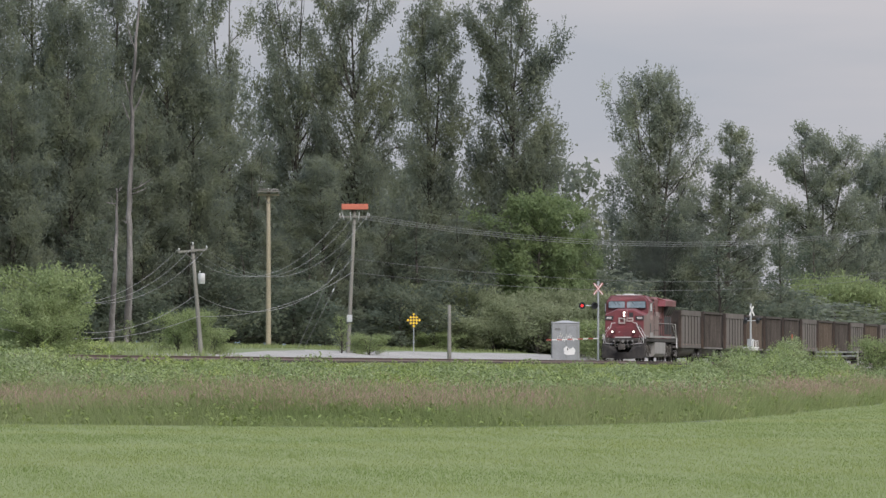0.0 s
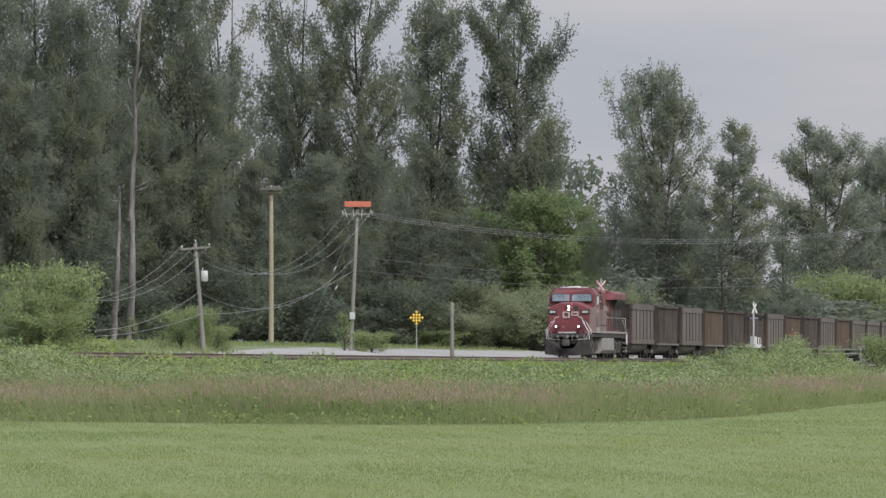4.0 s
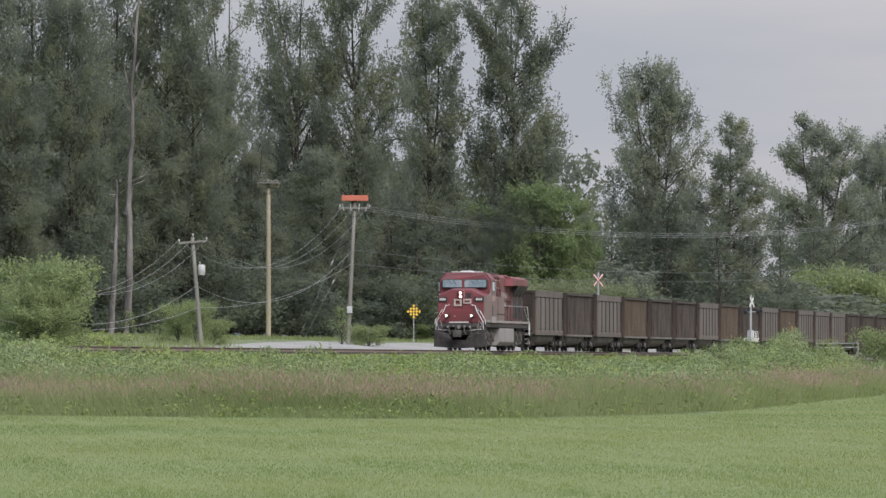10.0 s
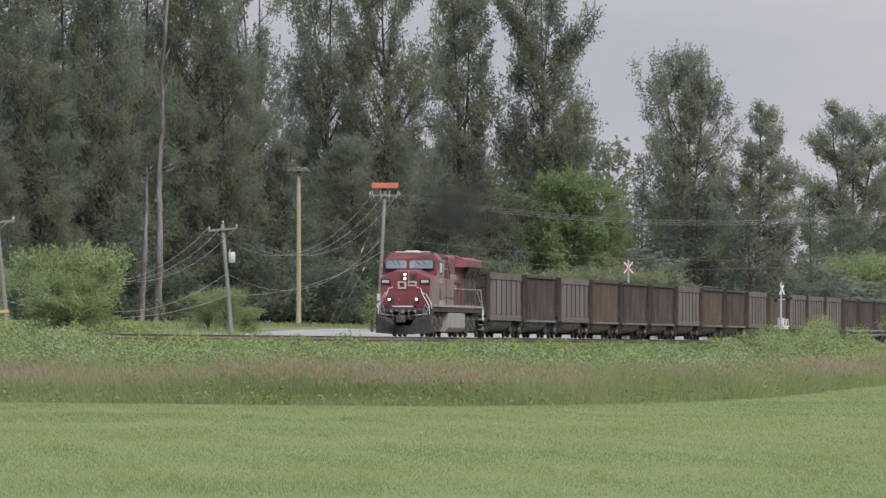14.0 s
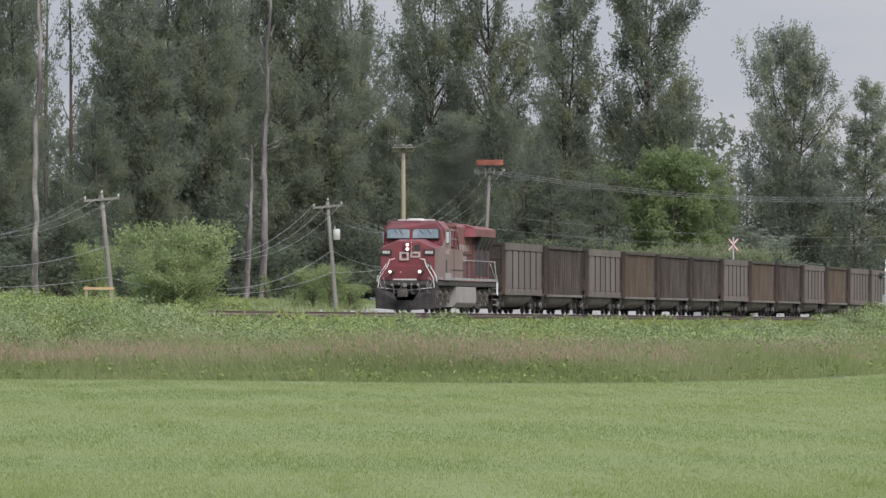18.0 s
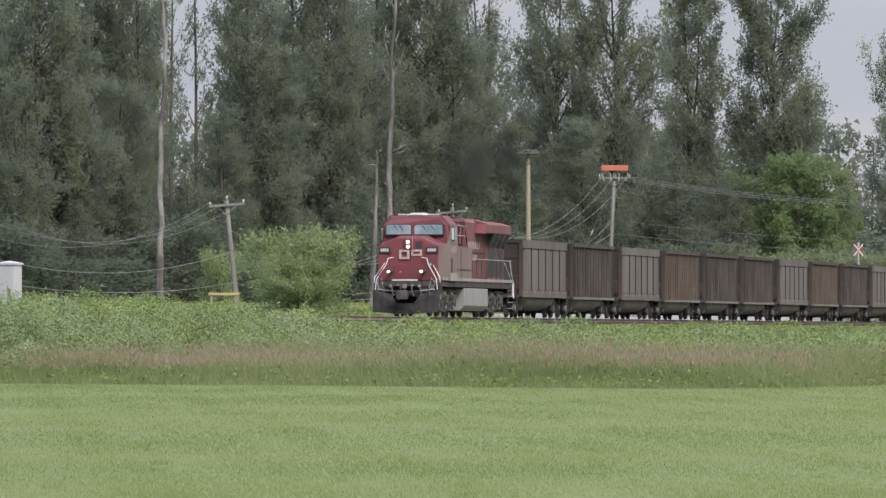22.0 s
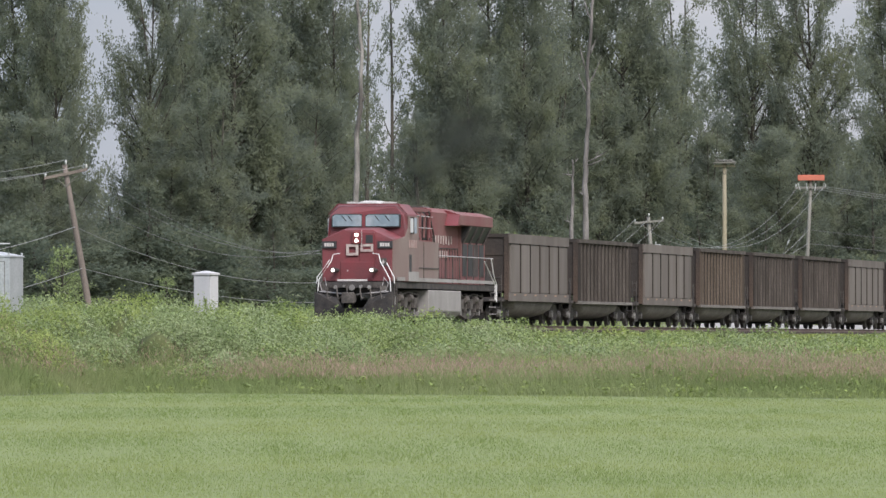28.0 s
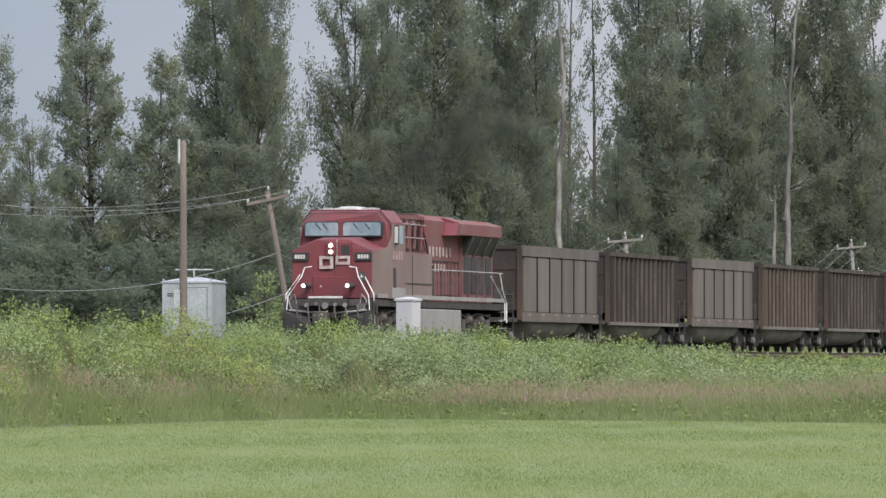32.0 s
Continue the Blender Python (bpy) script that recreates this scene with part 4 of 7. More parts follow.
M["rail_white"] = material("white_handrail", (0.72, 0.71, 0.70), 0.5, spread=0.1)
M["rail_grey"] = material("grey_handrail", (0.33, 0.31, 0.31), 0.6, spread=0.15)
# The sky's reflection is put into the base colours of glass and pane.
M["glass"] = material("cab_glass_sky_tint", (0.27, 0.31, 0.335), 0.06, second=(0.18, 0.235, 0.27), scale=1.5, fine=6, spread=0.1)
M["pane"] = material("pane_sky_tint", (0.50, 0.52, 0.53), 0.1, spread=0.08)
M["letter_worn"] = material("worn_side_lettering", (0.36, 0.27, 0.25), 0.7, second=(0.27, 0.16, 0.15), scale=5, spread=0.12)
M["side_letter"] = material("worn_white_lettering", (0.46, 0.40, 0.37), 0.7, second=(0.30, 0.21, 0.20), scale=6, spread=0.12)
M["lettering"] = material("white_lettering", (0.55, 0.52, 0.50), 0.6, second=(0.44, 0.39, 0.38), scale=4, spread=0.12)
M["lamp"] = material("lit_lamp_lens", (1.0, 0.93, 0.82), 0.3, glow=4.0, spread=0.0)
M["black"] = material("black_panel", (0.03, 0.03, 0.033), 0.6)
M["car_light"] = material("pale_grey_gondola_paint", (0.170, 0.149, 0.136), 0.75, second=(0.122, 0.105, 0.095), scale=0.7, fine=18, spread=0.14, streak=0.25, random_ob=0.10, spec=0.15)
M["car_dark"] = material("black_brown_gondola_paint", (0.026, 0.021, 0.019), 0.75, second=(0.044, 0.032, 0.027), scale=0.7, fine=18, spread=0.18, streak=0.25, random_ob=0.18, spec=0.15)
M["car_brown"] = material("brown_gondola_paint", (0.088, 0.064, 0.049), 0.75, second=(0.058, 0.042, 0.032), scale=0.7, fine=18, spread=0.16, streak=0.25, random_ob=0.12, spec=0.15)
# Ribs coloured lighter than the dark walls, painting lit relief on the sides.
M["car_rib_brown"] = material("lit_brown_rib_paint", (0.135, 0.106, 0.085), 0.75, second=(0.085, 0.066, 0.052), scale=1.2, fine=20, streak=0.3, spec=0.15)
M["car_rib"] = material("lit_rib_paint", (0.108, 0.092, 0.082), 0.75, second=(0.055, 0.046, 0.041), scale=1.2, fine=20, streak=0.3, spec=0.15)
M["car_rust"] = material("rusty_car_end", (0.062, 0.046, 0.039), 0.85, second=(0.042, 0.036, 0.033), scale=1.2, fine=20, streak=0.4, spec=0.15)
M["rust_post"] = material("rust_streaked_post", (0.085, 0.060, 0.048), 0.85, second=(0.048, 0.038, 0.033), scale=1.5, fine=18, streak=0.3, spec=0.15)
M["belly"] = material("dusty_tub_floor", (0.205, 0.188, 0.175), 0.8, second=(0.14, 0.127, 0.117), scale=0.8, fine=18, spec=0.15)
M["coal"] = material("coal", (0.02, 0.02, 0.021), 0.7, fine=12, bump=1.0)


def truck(parent, y, axles, steel="grime"):
    """A bogie: side frames, bolster, springs, and wheels that turn with their axles."""
    t = new("truck")
    t.parent = parent
    t.matrix_basis = pose(0, y, 0)
    half = axles[-1]
    for sx in (-1, 1):
        bm = bmesh.new()
        x0 = sx * 0.98
        prism(bm, [(-half - 0.25, 0.42), (-half - 0.25, 0.66), (-half + 0.2, 0.70), (-0.45, 0.86), (0.45, 0.86), (half - 0.2, 0.70), (half + 0.25, 0.66), (half + 0.25, 0.42),
                   (half - 0.2, 0.40), (0.4, 0.24), (-0.4, 0.24), (-half + 0.2, 0.40)], x0 - 0.09, x0 + 0.09)
        part("side_frame", bm, M[steel], t)
        for a in axles:
            bm = bmesh.new()
            tube(bm, [(x0 + sx * 0.05, a, 0.49), (x0 + sx * 0.2, a, 0.49)], 0.14, 8)
            part("axle_box", bm, M["dust_steel"], t)
    bm = bmesh.new()
    box(bm, -1.05, 1.05, -0.2, 0.2, 0.55, 0.9)
    part("bolster", bm, M["grime"], t)
    bm = bmesh.new()
    box(bm, -0.68, 0.68, -half - 0.42, half + 0.42, 0.25, 0.6)
    part("brake_rigging", bm, M["grime"], t)
    if len(axles) == 3:
        for sx in (-1, 1):
            for k, a in enumerate((-2.35, -0.95, 0.95, 2.35)):
                bm = bmesh.new()
                tube(bm, [(sx * 1.12, a, 0.5), (sx * 1.12, a + 0.12, 1.2)], 0.11, 8)
                part("spring", bm, M["truck_dust"], t)
            for a in (-1.45, 0.45):
                bm = bmesh.new()
                tube(bm, [(sx * 1.2, a, 0.98), (sx * 1.2, a + 0.55, 0.98)], 0.15, 10)
                part("brake_cylinder", bm, M["truck_dust"], t)
            bm = bmesh.new()
            tube(bm, [(sx * 1.22, -2.4, 1.18), (sx * 1.22, -1.2, 1.05), (sx * 1.22, 0.4, 1.2), (sx * 1.22, 2.4, 1.1)], 0.03, 5)
            part("air_pipe", bm, M["truck_dust"], t)
            for a in (-1.9, 0.0, 1.9):
                bm = bmesh.new()
                box(bm, sx * 1.1 - 0.06, sx * 1.1 + 0.14, a - 0.3, a + 0.3, 0.62, 1.0)
                part("pedestal", bm, M["truck_dust"], t)
    return t


def wheelset():
    bm = bmesh.new()
    for sx in (-0.75, 0.75):
        n = 20
        prof = [(0.07, 0.46), (-0.03, 0.485), (-0.06, 0.50), (-0.08, 0.50)]
        inner = 1 if sx > 0 else -1
        rings = []
        for u, r in prof:
            rings.append([bm.verts.new((sx + inner * u, r * math.cos(6.28318 * k / n), r * math.sin(6.28318 * k / n))) for k in range(n)])
        for r0, r1 in zip(rings, rings[1:]):
            for k in range(n):
                bm.faces.new((r0[k], r0[(k + 1) % n], r1[(k + 1) % n], r1[k]))
        bm.faces.new(rings[0])
        bm.faces.new(rings[-1][::-1])
        for k in range(5):
            c, s = math.cos(k * 1.2566), math.sin(k * 1.2566)
            box(bm, sx + inner * 0.07, sx + inner * 0.085, c * 0.28 - 0.05, c * 0.28 + 0.05, s * 0.28 - 0.05, s * 0.28 + 0.05)
    tube(bm, [(-0.8, 0, 0), (0.8, 0, 0)], 0.09, 8)
    return bm


WHEEL_OB = []


def add_wheels(parent, y, axles):
    for a in axles:
        if not WHEEL_OB:
            o = part("wheelset", wheelset(), M["wheel"], parent)
            WHEEL_OB.append(o)
        else:
            o = again(WHEEL_OB[0], parent, Matrix())
        o.matrix_basis = pose(0, y + a, 0.5)
    return


def hull(bm, rings):
    """A skin through rings of equal count, closed at both ends."""
    rs = [[bm.verts.new(p) for p in r] for r in rings]
    n = len(rs[0])
    for a, c in zip(rs, rs[1:]):
        for k in range(n):
            bm.faces.new((a[k], a[(k + 1) % n], c[(k + 1) % n], c[k]))
    bm.faces.new(rs[0][::-1])
    bm.faces.new(rs[-1])


def locomotive():
    t = thing("locomotive", pose(0, 0, 0), "weathered red six-axle freight diesel locomotive with lit headlights pulling coal cars", "locomotive")
    D = 1.58  # deck height
    # frame and deck; y grows backwards from the nose lamps
    bm = bmesh.new()
    box(bm, -1.42, 1.42, 0.35, 20.9, D - 0.24, D - 0.02)
    box(bm, -0.7, 0.7, -0.1, 0.35, D - 0.24, D - 0.02)
    part("underframe", bm, M["grime"], t)
    bm = bmesh.new()
    for sx in (-1, 1):
        box(bm, sx * 1.45 - 0.02, sx * 1.45 + 0.02, 1.2, 20.7, D + 0.03, D + 0.16)
    part("side_sill", bm, M["tank"], t, "dusty pale grey sill")
    # nose: a broad face, peaked like a gable under the windscreens
    bm = bmesh.new()
    hull(bm, [[(-1.30, 0.80, D), (-1.33, 0.84, 3.14), (-0.55, 0.92, 3.50), (0.55, 0.92, 3.50), (1.33, 0.84, 3.14), (1.30, 0.80, D)],
              [(-1.42, 2.3, D), (-1.45, 2.3, 3.22), (-0.62, 2.35, 3.60), (0.62, 2.35, 3.60), (1.45, 2.3, 3.22), (1.42, 2.3, D)]])
    nose = part("nose", bm, M["red"], t, "red nose with a peaked top", bevel=0.02)
    bm = bmesh.new()
    box(bm, -0.62, 0.62, 0.765, 0.86, D + 0.02, 2.30)
    part("nose_lower_panel", bm, M["red"], t, bevel=0.01)
    bm = bmesh.new()
    box(bm, 0.10, 0.66, 0.79, 0.90, D + 0.35, 3.40)
    part("nose_door", bm, M["red"], t, bevel=0.012)
    # cab
    bm = bmesh.new()
    hull(bm, [[(-1.45, 2.50, D), (-1.45, 2.50, 3.55), (-1.40, 2.65, 4.05), (-1.08, 2.80, 4.38), (1.08, 2.80, 4.38), (1.40, 2.65, 4.05), (1.45, 2.50, 3.55), (1.45, 2.50, D)],
              [(-1.5, 2.90, D), (-1.5, 2.90, 3.55), (-1.46, 2.90, 4.10), (-1.15, 3.05, 4.49), (1.15, 3.05, 4.49), (1.46, 2.90, 4.10), (1.5, 2.90, 3.55), (1.5, 2.90, D)],
              [(-1.5, 4.9, D), (-1.5, 4.9, 3.55), (-1.46, 4.9, 4.10), (-1.15, 4.9, 4.49), (1.15, 4.9, 4.49), (1.46, 4.9, 4.10), (1.5, 4.9, 3.55), (1.5, 4.9, D)]])
    cab = part("cab", bm, M["red"], t, "red cab", bevel=0.02)
    # windscreens with black seals
    for x0, x1 in ((-1.26, -0.16), (0.0, 1.26)):
        bm = bmesh.new()
        prism(bm, [(x0 - 0.04, 3.61), (x1 + 0.04, 3.61), (x1 + 0.04, 4.07), (x1 - 0.05, 4.11), (x0 + 0.1, 4.11), (x0 - 0.04, 4.04)], 2.42, 2.7, "y")
        seal = part("windscreen_frame", bm, M["black"], t)
        bm = bmesh.new()
        prism(bm, [(x0, 3.65), (x1, 3.65), (x1, 4.04), (x1 - 0.07, 4.075), (x0 + 0.1, 4.075), (x0, 4.01)], 2.395, 2.43, "y")
        part("windscreen", bm, M["glass"], t, "glass with a blue-green sky reflection put into its colour")
        for xa, xb in ((x0 + 0.35, x0 + 0.52), (x1 - 0.52, x1 - 0.35)):
            bm = bmesh.new()
            tube(bm, [(xa, 2.38, 4.05), (xb, 2.38, 3.85)], 0.014, 4)
            part("wiper", bm, M["black"], t)
    # cab side: window, mirror, door, stripes
    for sx in (-1, 1):
        bm = bmesh.new()
        box(bm, sx * 1.515 - 0.012, sx * 1.515 + 0.012, 3.5, 4.55, 3.4, 3.98)
        part("side_window", bm, M["glass"], t)
        bm = bmesh.new()
        box(bm, sx * 1.58 - 0.07, sx * 1.58 + 0.07, 3.32, 3.42, 3.36, 4.0)
        guard = part("wind_deflector", bm, M["grime"], t)
        bm = bmesh.new()
        box(bm, sx * 1.58 - 0.055, sx * 1.58 + 0.055, 3.29, 3.33, 3.42, 3.95)
        part("pane", bm, M["pane"], guard, "pale reflecting pane")
        # These side slabs carry the painted sky sheen over the red body.
        bm = bmesh.new()
        hull(bm, [[(sx * 1.345, 0.88, D + 0.02), (sx * 1.345, 0.88, 3.08), (sx * 1.30, 0.88, 3.08), (sx * 1.30, 0.88, D + 0.02)],
                  [(sx * 1.458, 2.49, D + 0.02), (sx * 1.472, 2.49, 3.24), (sx * 1.40, 2.49, 3.24), (sx * 1.40, 2.49, D + 0.02)],
                  [(sx * 1.515, 2.93, D + 0.02), (sx * 1.515, 2.93, 3.6), (sx * 1.45, 2.93, 3.6), (sx * 1.45, 2.93, D + 0.02)]])
        part("nose_side_sheen_panel", bm, M["locker"], t, "side of the nose with sky sheen and dust in its pinkish-grey colour")
        bm = bmesh.new()
        box(bm, sx * 1.52 - 0.014, sx * 1.52 + 0.014, 3.1, 3.5, 1.95, 2.6)
        part("vent_grille", bm, M["black"], t)
        bm = bmesh.new()
        box(bm, sx * 1.51 - 0.01, sx * 1.51 + 0.01, 2.93, 4.9, D + 0.02, 4.03)
        panel = part("cab_side_panel", bm, M["locker"], t, "side panel with sky sheen and dust in its pinkish-grey colour")
        bm = bmesh.new()
        box(bm, sx * 1.525 - 0.008, sx * 1.525 + 0.008, 2.95, 4.9, D + 0.02, D + 0.38)
        part("lower_band", bm, M["tank"], panel, "dusty grey band")
        for k in range(4):
            bm = bmesh.new()
            box(bm, sx * 1.524 - 0.01, sx * 1.524 + 0.01, 3.05 + k * 0.4, 3.3 + k * 0.4, 2.85, 3.15)
            part("road_number_bar", bm, M["letter_worn"], t)
    # roof: cooling unit and hatches
    bm = bmesh.new()
    rings = []
    for y, f in ((3.0, 0.3), (3.1, 0.75), (3.3, 1.0), (4.3, 1.0), (4.45, 0.75)):
        rings.append([(-0.46, y, 4.47), (-0.43, y, 4.49 + 0.07 * f), (-0.25, y, 4.5 + 0.12 * f), (0.25, y, 4.5 + 0.12 * f), (0.43, y, 4.49 + 0.07 * f), (0.46, y, 4.47)])
    hull(bm, rings)
    part("cooling_unit", bm, M["roof"], t, "pale dirty rounded roof unit", bevel=0.012)
    for x0, x1 in ((-0.86, -0.54), (0.5, 0.9)):
        bm = bmesh.new()
        box(bm, x0, x1, 3.1, 3.9, 4.46, 4.57)
        part("roof_hatch", bm, M["roof"], t, bevel=0.012)
    # headlights in their housing
    bm = bmesh.new()
    box(bm, -0.16, 0.16, 0.70, 1.2, 2.97, 3.43)
    house = part("headlight_housing", bm, M["red"], t, bevel=0.015)
    for z in (3.09, 3.30):
        bm = bmesh.new()
        tube(bm, [(0.0, 0.66, z), (0.0, 0.72, z)], 0.066, 14)
        part("headlight", bm, M["lamp"], t, "lit round headlight")
    bm = bmesh.new()
    box(bm, 0.33, 0.60, 0.775, 0.82, 3.0, 3.30)
    part("nose_door_window", bm, M["black"], t)
    bm = bmesh.new()
    for k in range(11):
        box(bm, 0.175, 0.20, 0.74, 0.80, 2.85 + k * 0.06, 2.88 + k * 0.06)
    part("nose_door_hinges", bm, M["lettering"], t)
    for x in (-0.73, 0.73):
        bm = bmesh.new()
        tube(bm, [(x, -0.08, 1.99), (x, 0.10, 1.99), (x, 0.85, 1.99)], [0.105, 0.105, 0.06], 14)
        can = part("ditch_light_rim", bm, M["grime"], t)
        bm = bmesh.new()
        tube(bm, [(x, -0.12, 1.99), (x, -0.075, 1.99)], 0.058, 14)
        part("ditch_light", bm, M["lamp"], t, "lit round ditch light")
    # number boards and the maker-neutral badge
    for x0, x1 in ((-1.28, -0.82), (0.82, 1.30)):
        bm = bmesh.new()
        box(bm, x0 - 0.04, x1 + 0.04, 0.765, 0.85, 2.81, 3.07)
        part("number_board", bm, M["black"], t)
        for k in range(4):
            u = x0 + 0.05 + k * (x1 - x0 - 0.1) / 4
            bm = bmesh.new()
            box(bm, u + 0.008, u + 0.08, 0.752, 0.77, 2.875, 3.005)
            part("road_number_bar", bm, M["lettering"], t)
    # the worn emblem becomes two plain hollow shapes
    for x0, x1, z0, z1, w in ((-0.40, 0.06, 2.54, 2.96, 0.10), (0.14, 0.62, 2.68, 2.96, 0.085)):
        for q in ((x0, x0 + w, z0, z1), (x1 - w, x1, z0, z1), (x0 + w, x1 - w, z1 - w, z1), (x0 + w, x1 - w, z0, z0 + w)):
            bm = bmesh.new()
            box(bm, q[0], q[1], 0.745, 0.80, q[2], q[3])
            part("nose_emblem_bar", bm, M["side_letter"], t)
    bm = bmesh.new()
    box(bm, 0.88, 1.12, 0.775, 0.83, 2.16, 2.44)
    badge = part("nose_badge", bm, M["grime"], t)
    bm = bmesh.new()
    for k in range(4):
        a = k * math.pi / 2
        prism(bm, [(1.0 + 0.09 * math.cos(a), 2.30 + 0.09 * math.sin(a)), (1.0 + 0.025 * math.cos(a + 1.2), 2.30 + 0.025 * math.sin(a + 1.2)), (1.0 + 0.025 * math.cos(a - 1.2), 2.30 + 0.025 * math.sin(a - 1.2))], 0.765, 0.78, "y")
    part("badge_star", bm, M["lettering"], badge)
    bm = bmesh.new()
    prism(bm, [(-1.52, 4.09), (-1.16, 4.50), (1.16, 4.50), (1.52, 4.09), (1.48, 4.09), (1.13, 4.46), (-1.13, 4.46), (-1.48, 4.09)], 2.78, 2.86, "y")
    part("roof_drip_rail", bm, M["red"], t)
    bm = bmesh.new()
    box(bm, -0.14, -0.02, 2.40, 2.60, 3.58, 4.08)
    part("window_post", bm, M["red"], t)
    bm = bmesh.new()
    tube(bm, [(-0.35, 0.77, 1.98), (-0.35, 0.75, 1.98)], 0.03, 8)
    part("nose_lamp", bm, M["lettering"], t)
    # footboard, anti-climber, hoses, coupler and plough
    bm = bmesh.new()
    box(bm, -0.56, 0.56, -0.42, -0.30, D + 0.0, D + 0.07)
    part("anticlimber", bm, M["lettering"], t, "pale worn anti-climber lip")
    bm = bmesh.new()
    box(bm, -1.42, 1.42, -0.36, 0.0, D - 0.5, D - 0.02)
    part("pilot_beam", bm, M["plough"], t)
    for x, z, w, h in ((-0.62, 1.36, 0.07, 0.09), (-0.3, 1.40, 0.05, 0.07), (0.34, 1.38, 0.06, 0.08), (0.66, 1.36, 0.07, 0.09), (0.0, 1.34, 0.11, 0.10)):
        bm = bmesh.new()
        tube(bm, [(x, -0.48, z), (x, -0.36, z)], w, 8)
        part("hose_socket", bm, M["dust_steel"], t)
    for x in (-1.1, 1.1):
        bm = bmesh.new()
        box(bm, x - 0.12, x + 0.12, -0.45, -0.36, 1.2, 1.42)
        part("pilot_plate", bm, M["truck_dust"], t)
    bm = bmesh.new()
    prism(bm, [(-1.47, 0.22), (-1.47, 1.18), (-0.62, 0.98), (-0.40, 0.60), (0.40, 0.60), (0.62, 0.98), (1.47, 1.18), (1.47, 0.22), (0.5, 0.13), (-0.5, 0.13)], -0.62, -0.45, "y")
    for v in bm.verts:
        v.co.y -= 0.38 * max(0, 0.75 - abs(v.co.x)) * (1.0 if v.co.z < 0.9 else 0.2)
    part("snow_plough", bm, M["plough"], t, "black wedge snow plough")
    bm = bmesh.new()
    box(bm, -0.16, 0.16, -0.95, -0.4, 0.80, 1.12)
    box(bm, -0.26, 0.20, -1.12, -0.85, 0.76, 1.16)
    part("coupler", bm, M["truck_dust"], t, bevel=0.02)
    for k in range(6):
        bm = bmesh.new()
        x = -0.95 + k * 0.38 + (0.12 if k > 2 else 0)
        tube(bm, [(x, -0.42, 1.38), (x + 0.03, -0.52, 1.12), (x + 0.10, -0.60, 0.92), (x + 0.2, -0.55, 1.0)], 0.028, 5)
        part("brake_hose", bm, M["truck_dust"], t)
    bm = bmesh.new()
    for sx in (-1, 1):
        tube(bm, [(sx * 0.62, -0.5, 1.12), (sx * 1.2, -0.52, 1.22), (sx * 1.3, -0.5, 1.5), (sx * 1.12, -0.45, 1.72), (sx * 1.05, -0.42, 1.4)], 0.022, 5)
    tube(bm, [(-1.3, -0.5, 1.2), (-0.5, -0.52, 1.13), (0, -0.53, 1.08), (0.5, -0.52, 1.13), (1.3, -0.5, 1.2)], 0.03, 5)
    part("uncoupling_bar", bm, M["rail_grey"], t)
    # white handrails down both sides of the nose to the steps
    for sx in (-1, 1):
        bm = bmesh.new()
        tube(bm, [(sx * 0.62, -0.1, 2.62), (sx * 0.86, -0.12, 2.58), (sx * 0.94, -0.2, 2.30), (sx * 1.34, -0.42, 1.66), (sx * 1.38, -0.46, 1.2)], 0.02, 6)
        tube(bm, [(sx * 1.04, 0.25, 2.62), (sx * 1.06, 0.1, 2.36), (sx * 1.46, -0.2, 1.72), (sx * 1.48, -0.2, 0.72)], 0.02, 6)
        part("front_handrail", bm, M["rail_white"], t)
        bm = bmesh.new()
        for k in range(4):
            box(bm, sx * 1.32 - 0.16, sx * 1.32 + 0.16, -0.2, 0.18, 0.42 + k * 0.28, 0.46 + k * 0.28)
        box(bm, sx * 1.47 - 0.02, sx * 1.47 + 0.02, -0.22, -0.16, 0.35, 1.5)
        box(bm, sx * 1.47 - 0.02, sx * 1.47 + 0.02, 0.2, 0.26, 0.35, 1.5)
        part("front_steps", bm, M["grime"], t)
    # engine hood: a full-height rear half, and behind the cab an open gear space over a lower casing
    bm = bmesh.new()
    hull(bm, [[(-1.02, y, D), (-1.02, y, 4.30), (-0.8, y, 4.47), (0.8, y, 4.47), (1.02, y, 4.30), (1.02, y, D)] for y in (9.9, 15.3)])
    part("engine_hood", bm, M["red_side"], t, "dusty red hood")
    bm = bmesh.new()
    hull(bm, [[(-1.02, y, D), (-1.02, y, 3.2), (1.02, y, 3.2), (1.02, y, D)] for y in (4.9, 9.9)])
    part("control_casing", bm, M["red_side"], t, "dusty red casing")
    # A dark plate stands in for the shade inside the gear space.
    bm = bmesh.new()
    box(bm, -0.98, 0.98, 9.8, 9.89, 3.22, 4.30)
    part("gear_shade_plate", bm, M["grime"], t, "dark plate added for the shade inside the open gear space")
    # A dark box added to paint the shaded interior behind the pipes.
    bm = bmesh.new()
    hull(bm, [[(-0.62, y, 3.18), (-0.62, y, 4.2), (0.62, y, 4.2), (0.62, y, 3.18)] for y in (4.9, 9.8)])
    part("gear_shade_box", bm, M["grime"], t, "dark inner box in place of shade behind open pipework")
    for sx in (-1, 1):
        for k in range(4):
            bm = bmesh.new()
            yy = 5.2 + k * 1.4
            box(bm, sx * 0.98 - 0.03, sx * 0.98 + 0.03, yy - 0.04, yy + 0.04, 3.2, 4.3)
            part("gear_post", bm, M["red_side"], t)
        bm = bmesh.new()
        box(bm, sx * 0.98 - 0.05, sx * 0.98 + 0.05, 4.9, 9.9, 4.28, 4.40)
        part("gear_rail", bm, M["red_side"], t)
    bm = bmesh.new()
    hull(bm, [[(-1.15, y, D), (-1.15, y, 4.3), (1.15, y, 4.3), (1.15, y, D)] for y in (15.3, 20.2)])
